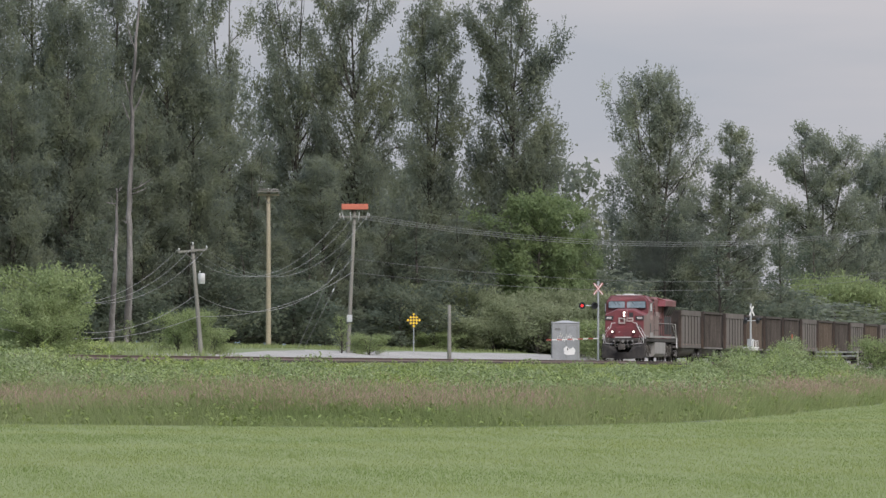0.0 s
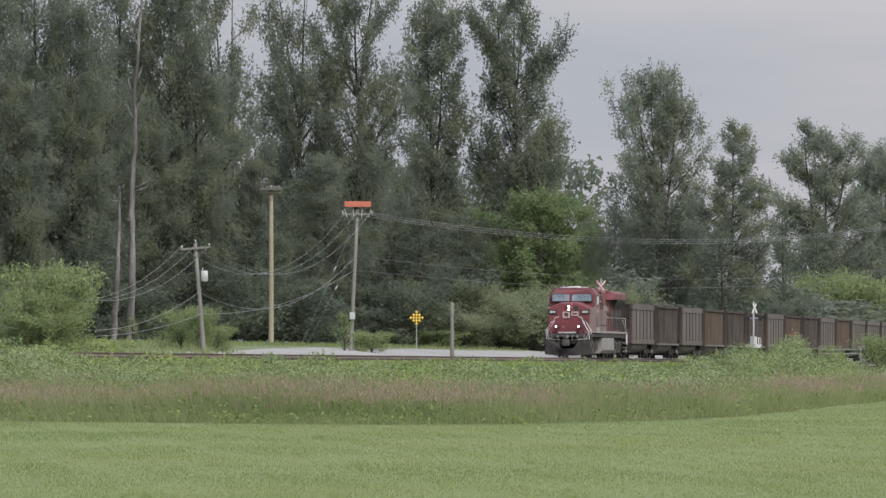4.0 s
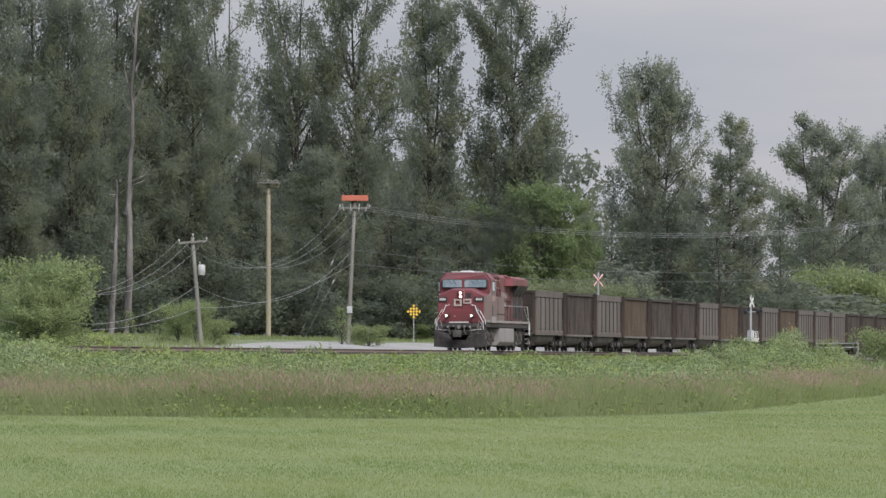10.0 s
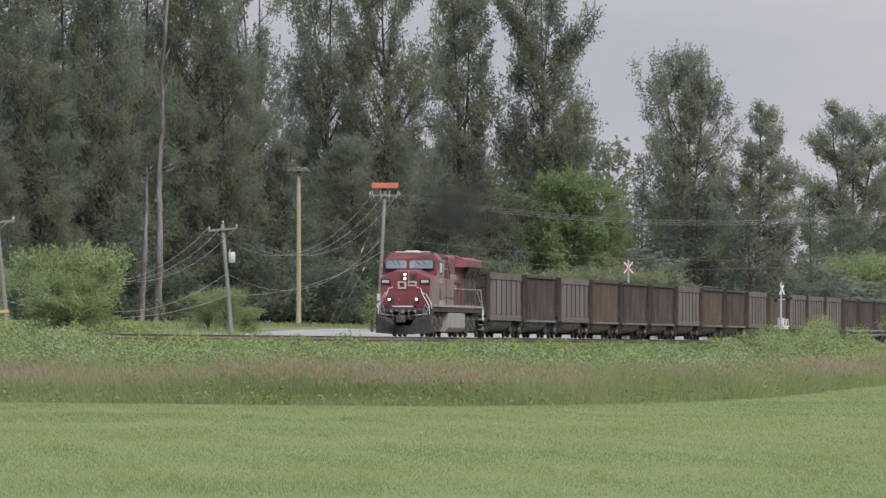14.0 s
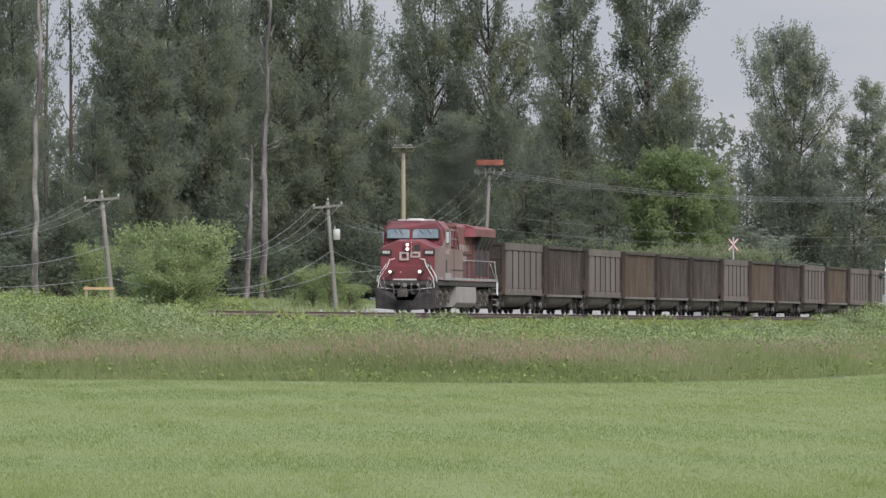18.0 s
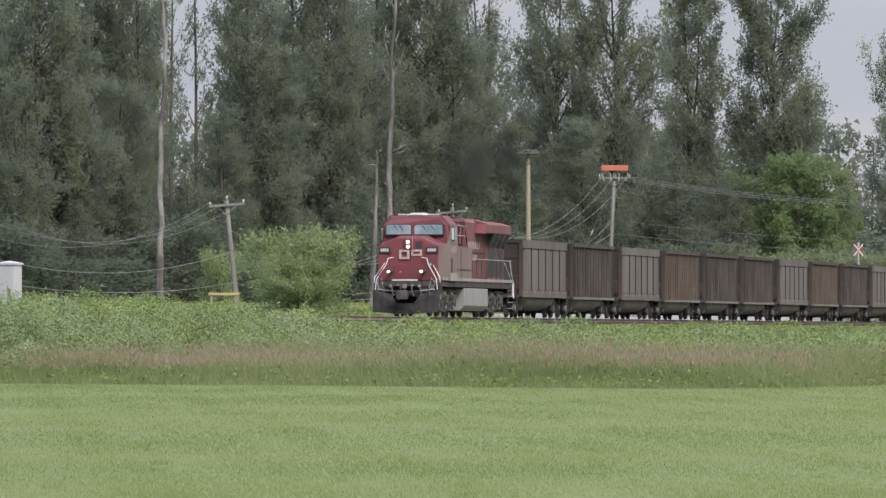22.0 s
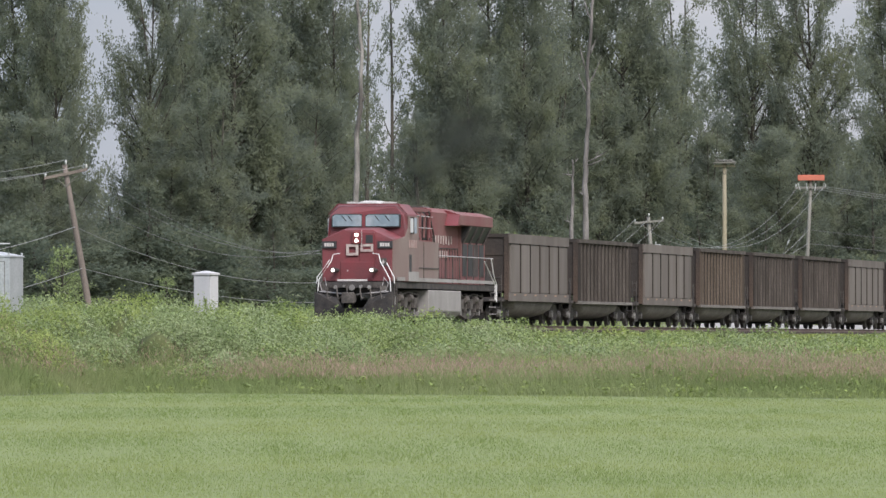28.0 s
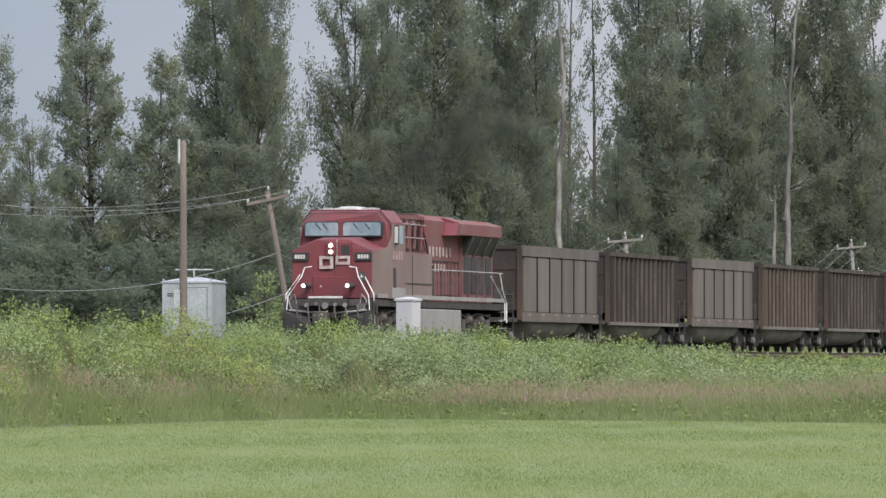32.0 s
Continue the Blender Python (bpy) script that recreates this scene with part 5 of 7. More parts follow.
    part("radiator_hood", bm, M["red_side"], t, "dusty red radiator hood")
    # the wide flared radiator at the rear, over an open screen
    bm = bmesh.new()
    hull(bm, [[(-1.52, y, z0), (-1.52, y, 4.24), (-1.0, y, 4.40), (1.0, y, 4.40), (1.52, y, 4.24), (1.52, y, z0)] for y, z0 in ((13.15, 3.84), (20.0, 3.84))])
    part("radiator_flare", bm, M["red_side"], t, bevel=0.02)
    bm = bmesh.new()
    hull(bm, [[(-1.525, y, 3.82), (-1.525, y + q, 4.25), (-1.0, y + q, 4.41), (1.0, y + q, 4.41), (1.525, y + q, 4.25), (1.525, y, 3.82)] for y, q in ((12.6, 0.5), (13.18, 0.02))])
    part("radiator_front", bm, M["red_saturated"], t, "more saturated red end panel")
    for sx in (-1, 1):
        bm = bmesh.new()
        prism(bm, [(sx * 1.15, 3.2), (sx * 1.50, 3.83), (sx * 1.15, 3.83)], 15.3, 19.9, "y")
        part("radiator_screen", bm, M["black"], t)
        for k in range(4):
            bm = bmesh.new()
            tube(bm, [(sx * 1.17, 15.5 + k * 1.4, 3.15), (sx * 1.5, 15.5 + k * 1.4, 3.82)], 0.04, 4)
            part("flare_bracket", bm, M["dust_dark"], t)
        # long seams, handles and a grille on the hood
        for z in (1.74, 2.94):
            bm = bmesh.new()
            box(bm, sx * 1.035 - 0.012, sx * 1.035 + 0.012, 10.7, 15.2, z - 0.02, z + 0.02)
            part("hood_seam", bm, M["grime"], t)
        for k in range(9):
            bm = bmesh.new()
            box(bm, sx * 1.04 - 0.012, sx * 1.04 + 0.012, 10.72 + k * 0.55, 10.75 + k * 0.55, 1.76, 2.92)
            part("door_gap", bm, M["grime"], t)
        bm = bmesh.new()
        box(bm, sx * 1.46 - 0.012, sx * 1.46 + 0.012, 4.94, 9.18, 2.10, 2.14)
        box(bm, sx * 1.46 - 0.012, sx * 1.46 + 0.012, 6.2, 6.23, 1.66, 3.08)
        part("locker_seams", bm, M["grime"], t)
        for k in range(4):
            bm = bmesh.new()
            box(bm, sx * 1.165 - 0.012, sx * 1.165 + 0.012, 15.5 + k * 1.15, 16.4 + k * 1.15, 1.9, 3.15)
            part("hood_door", bm, M["black" if k in (0, 1, 3) else "dust_dark"], t)
        for k in range(8):
            bm = bmesh.new()
            box(bm, sx * 1.03 - 0.014, sx * 1.03 + 0.014, 10.8 + k * 0.55, 11.27 + k * 0.55, 1.8, 2.48)
            part("hood_door", bm, M["red_side"], t)
        bm = bmesh.new()
        box(bm, sx * 1.22 - 0.23, sx * 1.22 + 0.23, 4.92, 9.2, D, 3.12)
        part("equipment_locker", bm, M["locker"], t, "dusty grey-pink side locker")
        # lettering on the long hood becomes plain bars
        for k in range(8):
            bm = bmesh.new()
            box(bm, sx * 1.045 - 0.01, sx * 1.045 + 0.01, 10.05 + k * 0.52, 10.25 + k * 0.52, 3.08 + 0.03 * (k % 2), 3.42)
            part("lettering_bar", bm, M["side_letter"], t)
        for k in range(7):
            bm = bmesh.new()
            box(bm, sx * 1.045 - 0.01, sx * 1.045 + 0.01, 10.05 + k * 0.46, 10.22 + k * 0.46, 2.58, 2.84)
            part("lettering_bar", bm, M["side_letter"], t)
        # pipes and exhaust gear between cab and hood top
        for k in range(3):
            y = 7.2 + k * 1.0
            bm = bmesh.new()
            tube(bm, [(sx * 1.06, y, 3.3), (sx * 1.1, y, 4.1), (sx * 0.9, y + 0.1, 4.25)], 0.05, 5)
            part("hood_pipe", bm, M["red_side"], t)
        bm = bmesh.new()
        tube(bm, [(sx * 1.1, 5.0, 4.1), (sx * 1.1, 9.8, 4.1)], 0.02, 5)
        tube(bm, [(sx * 1.1, 5.0, 3.66), (sx * 1.1, 9.8, 3.66)], 0.02, 5)
        part("gear_handrails", bm, M["rail_grey"], t)
        # a dark drain pipe down the hood
        bm = bmesh.new()
        tube(bm, [(sx * 1.1, 9.0, 4.3), (sx * 1.1, 9.9, 3.5), (sx * 1.1, 10.3, 2.9), (sx * 1.1, 10.9, 2.75), (sx * 1.1, 10.9, 1.62)], 0.035, 5)
        part("drain_pipe", bm, M["dust_dark"], t)
        # walkway handrail
        bm = bmesh.new()
        tube(bm, [(sx * 1.43, 9.3, 2.62), (sx * 1.43, 20.5, 2.62)], 0.022, 5)
        part("walkway_handrail", bm, M["rail_grey"], t)
        for k in range(9):
            bm = bmesh.new()
            tube(bm, [(sx * 1.43, 9.3 + k * 1.4, D), (sx * 1.43, 9.3 + k * 1.4, 2.62)], 0.024, 5)
            part("handrail_post", bm, M["grime"], t)
        bm = bmesh.new()
        tube(bm, [(sx * 1.44, 18.6, 2.5), (sx * 1.46, 20.8, 1.6), (sx * 1.46, 20.8, 1.0)], 0.022, 5)
        tube(bm, [(sx * 1.46, 20.0, 2.6), (sx * 1.47, 20.4, 2.0), (sx * 1.48, 21.0, 1.6), (sx * 1.48, 21.0, 0.9)], 0.022, 5)
        part("rear_handrail", bm, M["rail_white"], t)
        bm = bmesh.new()
        for k in range(4):
            box(bm, sx * 1.34 - 0.12, sx * 1.34 + 0.12, 20.75, 21.0, 0.42 + k * 0.28, 0.45 + k * 0.28)
        part("rear_steps", bm, M["rail_grey"], t)
    bm = bmesh.new()
    hull(bm, [[(-0.5, y, 4.44), (-0.42, y, 4.56), (0.42, y, 4.56), (0.5, y, 4.44)] for y in (11.2, 12.5)])
    part("exhaust_stack", bm, M["grime"], t)
    bm = bmesh.new()
    hull(bm, [[(-0.3, y, 4.28), (-0.22, y, 4.38), (0.22, y, 4.38), (0.3, y, 4.28)] for y in (8.0, 8.7)])
    tube(bm, [(0.4, 6.2, 4.3), (0.4, 6.2, 4.5), (0.4, 6.7, 4.5)], 0.06, 6)
    part("roof_vents", bm, M["roof"], t)
    # fuel tank
    bm = bmesh.new()
    hull(bm, [[(-1.2, y, 0.28), (-1.42, y, 0.5), (-1.42, y, 1.3), (1.42, y, 1.3), (1.42, y, 0.5), (1.2, y, 0.28)] for y in (7.4, 13.9)])
    part("fuel_tank", bm, M["tank"], t, "dusty pale grey fuel tank", bevel=0.03)
    # the front platform: its corners stand further back than its middle
    for c in t.children:
        kind = c.name.split(".")[0]
        if kind in ("snow_plough", "front_steps", "front_handrail", "pilot_plate", "uncoupling_bar", "pilot_beam"):
            c.matrix_basis = pose(0, 0.75, 0)
        elif kind in ("anticlimber", "hose_socket", "brake_hose", "coupler"):
            c.matrix_basis = pose(0, 0.3, 0)
    for y in (3.9, 17.0):
        truck(t, y, [-1.9, 0.0, 1.9], "truck_dust")
        add_wheels(t, y, [-1.9, 0.0, 1.9])
    return t


def gondola(kind, paint, label):
    """A rotary-dump coal gondola with a rounded tub floor between its trucks. Its near end is at y = 0."""
    t = thing("coal_gondola", pose(0, 0, 0), label, "rail car", "coal train")
    L, W, top, low = 13.5, 1.50, 3.66, 1.02
    th = 0.07
    for sx in (-1, 1):
        bm = bmesh.new()
        box(bm, sx * (W - th) - th / 2, sx * (W - th) + th / 2, 0.12, L - 0.12, low, top - 0.1)
        side = part("side_wall", bm, M["black" if kind == "smooth" else "car_dark"], t)
        if kind == "smooth":
            # flat sheets; the black wall and narrow dark posts paint the shaded grooves
            n = 6
            for k in range(n):
                y0 = 0.25 + k * (L - 0.5) / n
                bm = bmesh.new()
                box(bm, sx * W - 0.03, sx * W + 0.05, y0 + 0.1, y0 + (L - 0.5) / n - 0.1, low + 0.30, top - 0.42)
                part("side_sheet", bm, M[paint], side)
                if k:
                    bm = bmesh.new()
                    box(bm, sx * (W + 0.05) - 0.06, sx * (W + 0.05) + 0.03, y0 - 0.045, y0 + 0.045, low + 0.28, top - 0.38)
                    part("side_post", bm, M["car_dark"], side, "narrow post, dark in place of a shaded groove")
            bm = bmesh.new()
            box(bm, sx * (W + 0.03) - 0.05, sx * (W + 0.03) + 0.05, 0.05, L - 0.05, top - 0.38, top)
            part("top_band", bm, M[paint], t)
            bm = bmesh.new()
            box(bm, sx * (W + 0.02) - 0.04, sx * (W + 0.02) + 0.04, 0.05, L - 0.05, low - 0.05, low + 0.28)
            part("side_sill", bm, M[paint], t)
            for k in range(6):
                bm = bmesh.new()
                box(bm, sx * (W + 0.065) - 0.006, sx * (W + 0.065) + 0.006, 0.9 + k * 2.3, 1.35 + k * 2.3, low + 0.17, low + 0.23)
                part("reflector", bm, M["rust_spot"], t)
        else:
            n = 14
            for k in range(n):
                y0 = 0.95 + k * (L - 1.9) / (n - 1)
                bm = bmesh.new()
                prism(bm, [(sx * (W - 0.05), y0 - 0.06), (sx * (W + 0.05), y0 - 0.035), (sx * (W + 0.05), y0 + 0.035), (sx * (W - 0.05), y0 + 0.06)][::sx], low + 0.02, top - 0.15, "z")
                part("side_rib", bm, M["car_rib" if paint == "car_dark" else "car_rib_brown"], side)
            for e0 in (0.08, L - 0.73):
                bm = bmesh.new()
                box(bm, sx * W - 0.06, sx * W + 0.03, e0, e0 + 0.65, low + 0.02, top - 0.15)
                part("end_sheet", bm, M[paint], side)
            bm = bmesh.new()
            box(bm, sx * W - 0.08, sx * W + 0.08, 0.05, L - 0.05, top - 0.16, top)
            part("top_chord", bm, M["car_rib"], t)
            bm = bmesh.new()
            box(bm, sx * W - 0.09, sx * W + 0.07, 0.05, L - 0.05, low - 0.09, low + 0.03)
            part("side_sill", bm, M["belly"], t)
    for y, s in ((0.1, 1), (L - 0.1, -1)):
        bm = bmesh.new()
        box(bm, -W + 0.05, W - 0.05, y - 0.04, y + 0.04, low + 0.35, top - 0.05)
        box(bm, -W, W, y - 0.10, y + 0.10, top - 0.14, top)
        part("end_wall", bm, M["car_rust"], t, "rusty brown end wall")
        for sx in (-1, 1):
            bm = bmesh.new()
            box(bm, sx * (W - 0.08) - 0.09, sx * (W - 0.08) + 0.09, y - 0.11, y + 0.11, low, top - 0.14)
            part("corner_post", bm, M["rust_post"], t, "rust-streaked corner post")
        for k in range(2):
            bm = bmesh.new()
            box(bm, -W + 0.2, W - 0.2, y - 0.07, y + 0.07, 1.9 + k * 0.9, 1.97 + k * 0.9)
            part("end_rib", bm, M["car_rust"], t)
        bm = bmesh.new()
        e0, e1 = sorted((y, y - s * 1.15))
        box(bm, -1.35, 1.35, e0, e1, 0.95, 1.08)
        part("end_platform", bm, M["grime"], t)
        bm = bmesh.new()
        box(bm, -0.15, 0.15, min(y, y - s * 1.40), max(y, y - s * 1.40), 0.50, 1.0)
        part("coupler", bm, M["grime"], t)
        if s > 0:
            bm = bmesh.new()
            tube(bm, [(0.7, y - 0.25, 1.9), (0.7, y - 0.2, 1.9)], 0.28, 12)
            part("brake_wheel", bm, M["grime"], t)
        for sx in (-1, 1):
            bm = bmesh.new()
            for q in (0.0, 0.42):
                tube(bm, [(sx * (W - 0.1 - q), y - s * 1.1, 0.55), (sx * (W - 0.1 - q), y - s * 1.1, 2.0)], 0.02, 4)
            for k in range(5):
                tube(bm, [(sx * (W - 0.1), y - s * 1.1, 0.7 + k * 0.3), (sx * (W - 0.52), y - s * 1.1, 0.7 + k * 0.3)], 0.018, 4)
            part("ladder", bm, M["grime"], t)
    # tub floor
    bm = bmesh.new()
    ring_pts = []
    for k in range(9):
        a = math.pi * k / 8
        ring_pts.append((-1.36 * math.cos(a), 1.02 - 0.70 * math.sin(a) ** 0.7))
    hull(bm, [[(x * f, y, 1.02 - (1.02 - z) * g) for x, z in ring_pts] for y, f, g in ((2.2, 0.98, 0.30), (2.75, 1.0, 0.94), (3.0, 1.0, 1.0), (10.5, 1.0, 1.0), (10.75, 1.0, 0.94), (11.3, 0.98, 0.30))])
    part("tub_floor", bm, M["belly"], t, "dusty grey rounded tub", smooth=True)
    bm = bmesh.new()
    box(bm, -1.38, 1.38, 0.2, 2.6, 0.98, 1.12)
    box(bm, -1.38, 1.38, L - 2.6, L - 0.2, 0.98, 1.12)
    box(bm, -0.25, 0.25, 0.1, L - 0.1, 0.8, 1.0)
    part("underframe", bm, M["grime"], t)
    # load of coal, below the rim
    bm = bmesh.new()
    hull(bm, [[(-1.4, y, 2.6), (-0.8, y, z), (0, y, z + 0.08), (0.8, y, z), (1.4, y, 2.6)] for y, z in ((0.3, 2.9), (3, 3.3), (7, 3.2), (10.5, 3.35), (13.1, 2.9))])
    part("coal_load", bm, M["coal"], t)
    for y in (0.85, L - 0.85):
        truck(t, y, [-0.89, 0.89])
        add_wheels(t, y, [-0.89, 0.89])
    return t


M["rust_spot"] = material("dull_reflector", (0.33, 0.20, 0.14), 0.6)
LOCO = locomotive()
G_SMOOTH = gondola("smooth", "car_light", "pale grey smooth-sided coal gondola with narrow posts in the train")
G_DARK = gondola("ribbed", "car_dark", "black-brown ribbed coal gondola in the train")
G_BROWN = gondola("ribbed", "car_brown", "rust-brown ribbed coal gondola in the train")
ORDER = "ADABDDABDABAAADDDADDABDD"
CARS = []
SEEN = set()
for k, c in enumerate(ORDER):
    src = {"A": G_SMOOTH, "D": G_DARK, "B": G_BROWN}[c]
    CARS.append(copy_thing(src, Matrix()) if c in SEEN else src)
    SEEN.add(c)

# ---- poles, wires, signals and huts ----
M["wire"] = material("grey_wire", (0.26, 0.26, 0.26), 0.5, 0.3)
M["wire_dull"] = material("dull_wire", (0.17, 0.17, 0.175), 0.6)
M["insulator"] = material("pale_insulator", (0.50, 0.50, 0.49), 0.4)
M["orange"] = material("orange_board", (0.50, 0.14, 0.085), 0.6, second=(0.42, 0.12, 0.075), scale=1.0)
M["yellow"] = material("yellow_sign", (0.80, 0.52, 0.03), 0.5, second=(0.7, 0.45, 0.03), scale=3)
M["sign_white"] = material("white_sign_board", (0.75, 0.73, 0.71), 0.5, spread=0.08)
M["sign_red"] = material("red_sign_stripe", (0.50, 0.10, 0.08), 0.5)
M["alu"] = material("bare_aluminium", (0.45, 0.465, 0.48), 0.5, 0.35, second=(0.37, 0.385, 0.40), scale=1.5, fine=14, spread=0.12)
M["hut_grey"] = material("pale_grey_hut_paint", (0.42, 0.43, 0.43), 0.55, second=(0.34, 0.35, 0.35), scale=1.0, fine=14, spread=0.12)
M["hut_dull"] = material("dull_grey_hut_paint", (0.285, 0.29, 0.295), 0.6, second=(0.235, 0.24, 0.245), scale=1.2, fine=14, spread=0.1)
M["cab_white"] = material("white_cabinet_paint", (0.485, 0.475, 0.485), 0.5, second=(0.42, 0.41, 0.42), scale=1.5, fine=18, spread=0.04, streak=0.3)
M["lamp_red"] = material("lit_red_lamp", (1.0, 0.05, 0.05), 0.3, glow=1.2, spread=0.0)


def base_at(b, d):
    x, y = spot(b, d)
    return x, y, float(ground_z(x, y))


def utility_pole(b, d, top, lean=0.0, wood="wood_pole", arm=None, label="", radius=0.14, foot=None, size=1.0):
    """top: its height over the road's level (2.85 m), foot: the height of its head in the world instead; lean: sideways shift of its head in metres,
    to the right as the tripod sees it; size: the whole pole's scale."""
    x, y, z = base_at(b, d)
    if foot:
        top = foot - 2.85
    level = EYE[2] + size * (2.85 - EYE[2])
    under = (z - level) / size
    t = thing("utility_pole", Matrix.Translation((x, y, level)) @ Matrix.Scale(size, 4), label, "utility pole", "pole line")
    bm = bmesh.new()
    tube(bm, [(lean * (under - 0.4) / top, 0, under - 0.4), (0, 0, 0), (lean * 0.33, 0, top * 0.33), (lean * 0.66, 0, top * 0.66), (lean, 0, top)], [radius * 1.2, radius * 1.15, radius * 1.05, radius * 0.95, radius * 0.8], 10)
    part("post", bm, M[wood], t, smooth=True)
    if arm:
        half, drop, tilt = arm
        lx = lean * (top - drop) / top
        bm = bmesh.new()
        for v in box(bm, -half, half, -0.06, 0.06, -0.07, 0.07):
            v.co = Vector((lx + v.co.x, -0.2 + v.co.y, top - drop + tilt * v.co.x + v.co.z))
        arm_ob = part("crossarm", bm, M[wood], t, bevel=0.01)
        for s in (-1, 1):
            bm = bmesh.new()
            tube(bm, [(lx + s * half * 0.55, -0.14, top - drop - 0.06), (lx, -0.14, top - drop - 0.6)], 0.02, 4)
            part("arm_brace", bm, M["wood_pole"], t)
        for u in (-0.95, 0.0, 0.95):
            bm = bmesh.new()
            zz = top - drop + tilt * u * half if u else top - 0.04
            tube(bm, [(lx + u * half, -0.2, zz + 0.05), (lx + u * half, -0.2, zz + 0.12), (lx + u * half, -0.2, zz + 0.16), (lx + u * half, -0.2, zz + 0.26)], [0.025, 0.05, 0.06, 0.035], 8)
            part("insulator", bm, M["insulator"], arm_ob)
    return t


P_ORANGE = utility_pole(16.6, 465, 10.05, 0.48, "wood_pole", (1.1, 0.55, 0.0), "grey wooden utility pole with crossarm and an orange board on top", size=465 / 545)
bm = bmesh.new()
box(bm, 0.48 - 0.95, 0.48 + 0.95, -0.35, 0.35, 10.02, 10.42)
ob = part("orange_board", bm, M["orange"], P_ORANGE, "orange board across the pole's head", bevel=0.02)
for u in (-0.85, -0.3, 0.3, 0.85):
    bm = bmesh.new()
    tube(bm, [(0.48 + u, -0.2, 9.5), (0.48 + u * 1.1, -0.3, 9.85), (0.48 + u * 0.9, -0.25, 9.3)], 0.03, 5)
    part("jumper_wire", bm, M["insulator"], P_ORANGE)
bm = bmesh.new()
box(bm, -0.1, 0.3, -0.3, -0.1, 2.0, 2.5)
part("meter_box", bm, M["hut_grey"], P_ORANGE, bevel=0.02)
for u, z0, x1 in ((0.44, 9.2, -3.7), (0.34, 7.0, -3.3)):
    bm = bmesh.new()
    tube(bm, [(u, 0.0, z0), (x1, 1.5, -0.2)], 0.016, 4)
    guy = part("guy_wire", bm, M["wire"], P_ORANGE)
    bm = bmesh.new()
    p0, p1 = Vector((u, 0, z0)).lerp(Vector((x1, 1.5, -0.2)), 0.36), Vector((u, 0, z0)).lerp(Vector((x1, 1.5, -0.2)), 0.4)
    tube(bm, [p0, p0.lerp(p1, 0.5), p1], [0.03, 0.06, 0.03], 6)
    part("guy_insulator", bm, M["insulator"], guy)
P_TALL = utility_pole(6.17, 531, 11.0, 0.0, "wood_new", (0.75, 0.25, 0.0), "tan wooden utility pole with a short crossarm and a nest platform", 0.17)
bm = bmesh.new()
box(bm, -0.8, 0.8, -0.6, 0.6, 10.93, 11.0)
r2 = np.random.default_rng(3)
for k in range(60):
    a, q = r2.uniform(0, 6.28), r2.uniform(0.2, 0.75)
    tube(bm, [(q * math.cos(a), q * math.sin(a), 11.02 + r2.uniform(0, 0.16)), (q * math.cos(a + 0.9), q * math.sin(a + 0.9), 11.03 + r2.uniform(0, 0.2))], 0.02, 3)
part("nest_platform", bm, M["wood_pole"], P_TALL)
P_B = utility_pole(-2.69, 408, 6.72, -0.55, "wood_pole", (0.95, 0.35, 0.09), "leaning grey wooden pole with crossarm and a white transformer", size=408 / 500)
bm = bmesh.new()
tube(bm, [(0.06, -0.1, 4.2), (0.06, -0.1, 4.24), (0.06, -0.1, 4.84), (0.06, -0.1, 4.9)], [0.2, 0.235, 0.235, 0.2], 14)
tube(bm, [(-0.06, -0.1, 4.88), (-0.06, -0.1, 5.08)], 0.035, 6)
part("transformer", bm, M["insulator"], P_B, "pale grey transformer can", smooth=True)
P_C = utility_pole(-32.0, 354, 5.9, -0.58, "wood_pole", (0.98, 0.3, 0.08), "leaning grey wooden pole with crossarm beside the railway", size=354 / 426)
P_D = utility_pole(-76.95, 287, 6.55, -1.13, "wood_brown", (0.98, 0.42, 0.21), "strongly leaning brown-grey wooden pole with crossarm", size=287 / 346)
P_HUT = utility_pole(-91.15, 268, 6.75, 0.0, "wood_brown", None, "brown wooden service pole in front of the signal hut", 0.13, foot=9.35)
bm = bmesh.new()
tube(bm, [(-0.14, -0.12, 6.55), (-0.14, -0.12, 5.7)], 0.05, 6)
part("conduit", bm, M["insulator"], P_HUT)
bm = bmesh.new()
box(bm, -0.32, -0.1, -0.3, -0.12, 0.6, 1.25)
part("meter_box", bm, M["hut_grey"], P_HUT, bevel=0.02)
utility_pole(29.86, 450, 3.1, 0.0, "wood_pole", None, "short grey wooden post beside the gravel road", 0.11, foot=5.25)


def wire(a, c, sag, mat="wire", r=0.0105, group="overhead wires"):
    pts = []
    a, c = Vector(a), Vector(c)
    for k in range(17):
        u = k / 16
        p = a.lerp(c, u)
        p.z -= sag * 4 * u * (1 - u)
        pts.append(p)
    bm = bmesh.new()
    tube(bm, pts, r, 4)
    ob = part("overhead_wire", bm, M[mat], None)
    return tagged(ob, "grey overhead wire sagging between poles", "wire", group)


def head(pole, u, z, y=-0.2):
    return pole.matrix_basis @ Vector((u, y, z))


def on_post(pole, lean_by, z):
    """A point on a leaning post at a height in the world."""
    q = (z - pole.matrix_basis.translation.z) / pole.matrix_basis.to_scale().z
    return head(pole, lean_by * q, q, -0.12)


OFF_L = Vector((*spot(-150, 250), 8.5))
OFF_R = Vector((*spot(110, 640), 16.5))
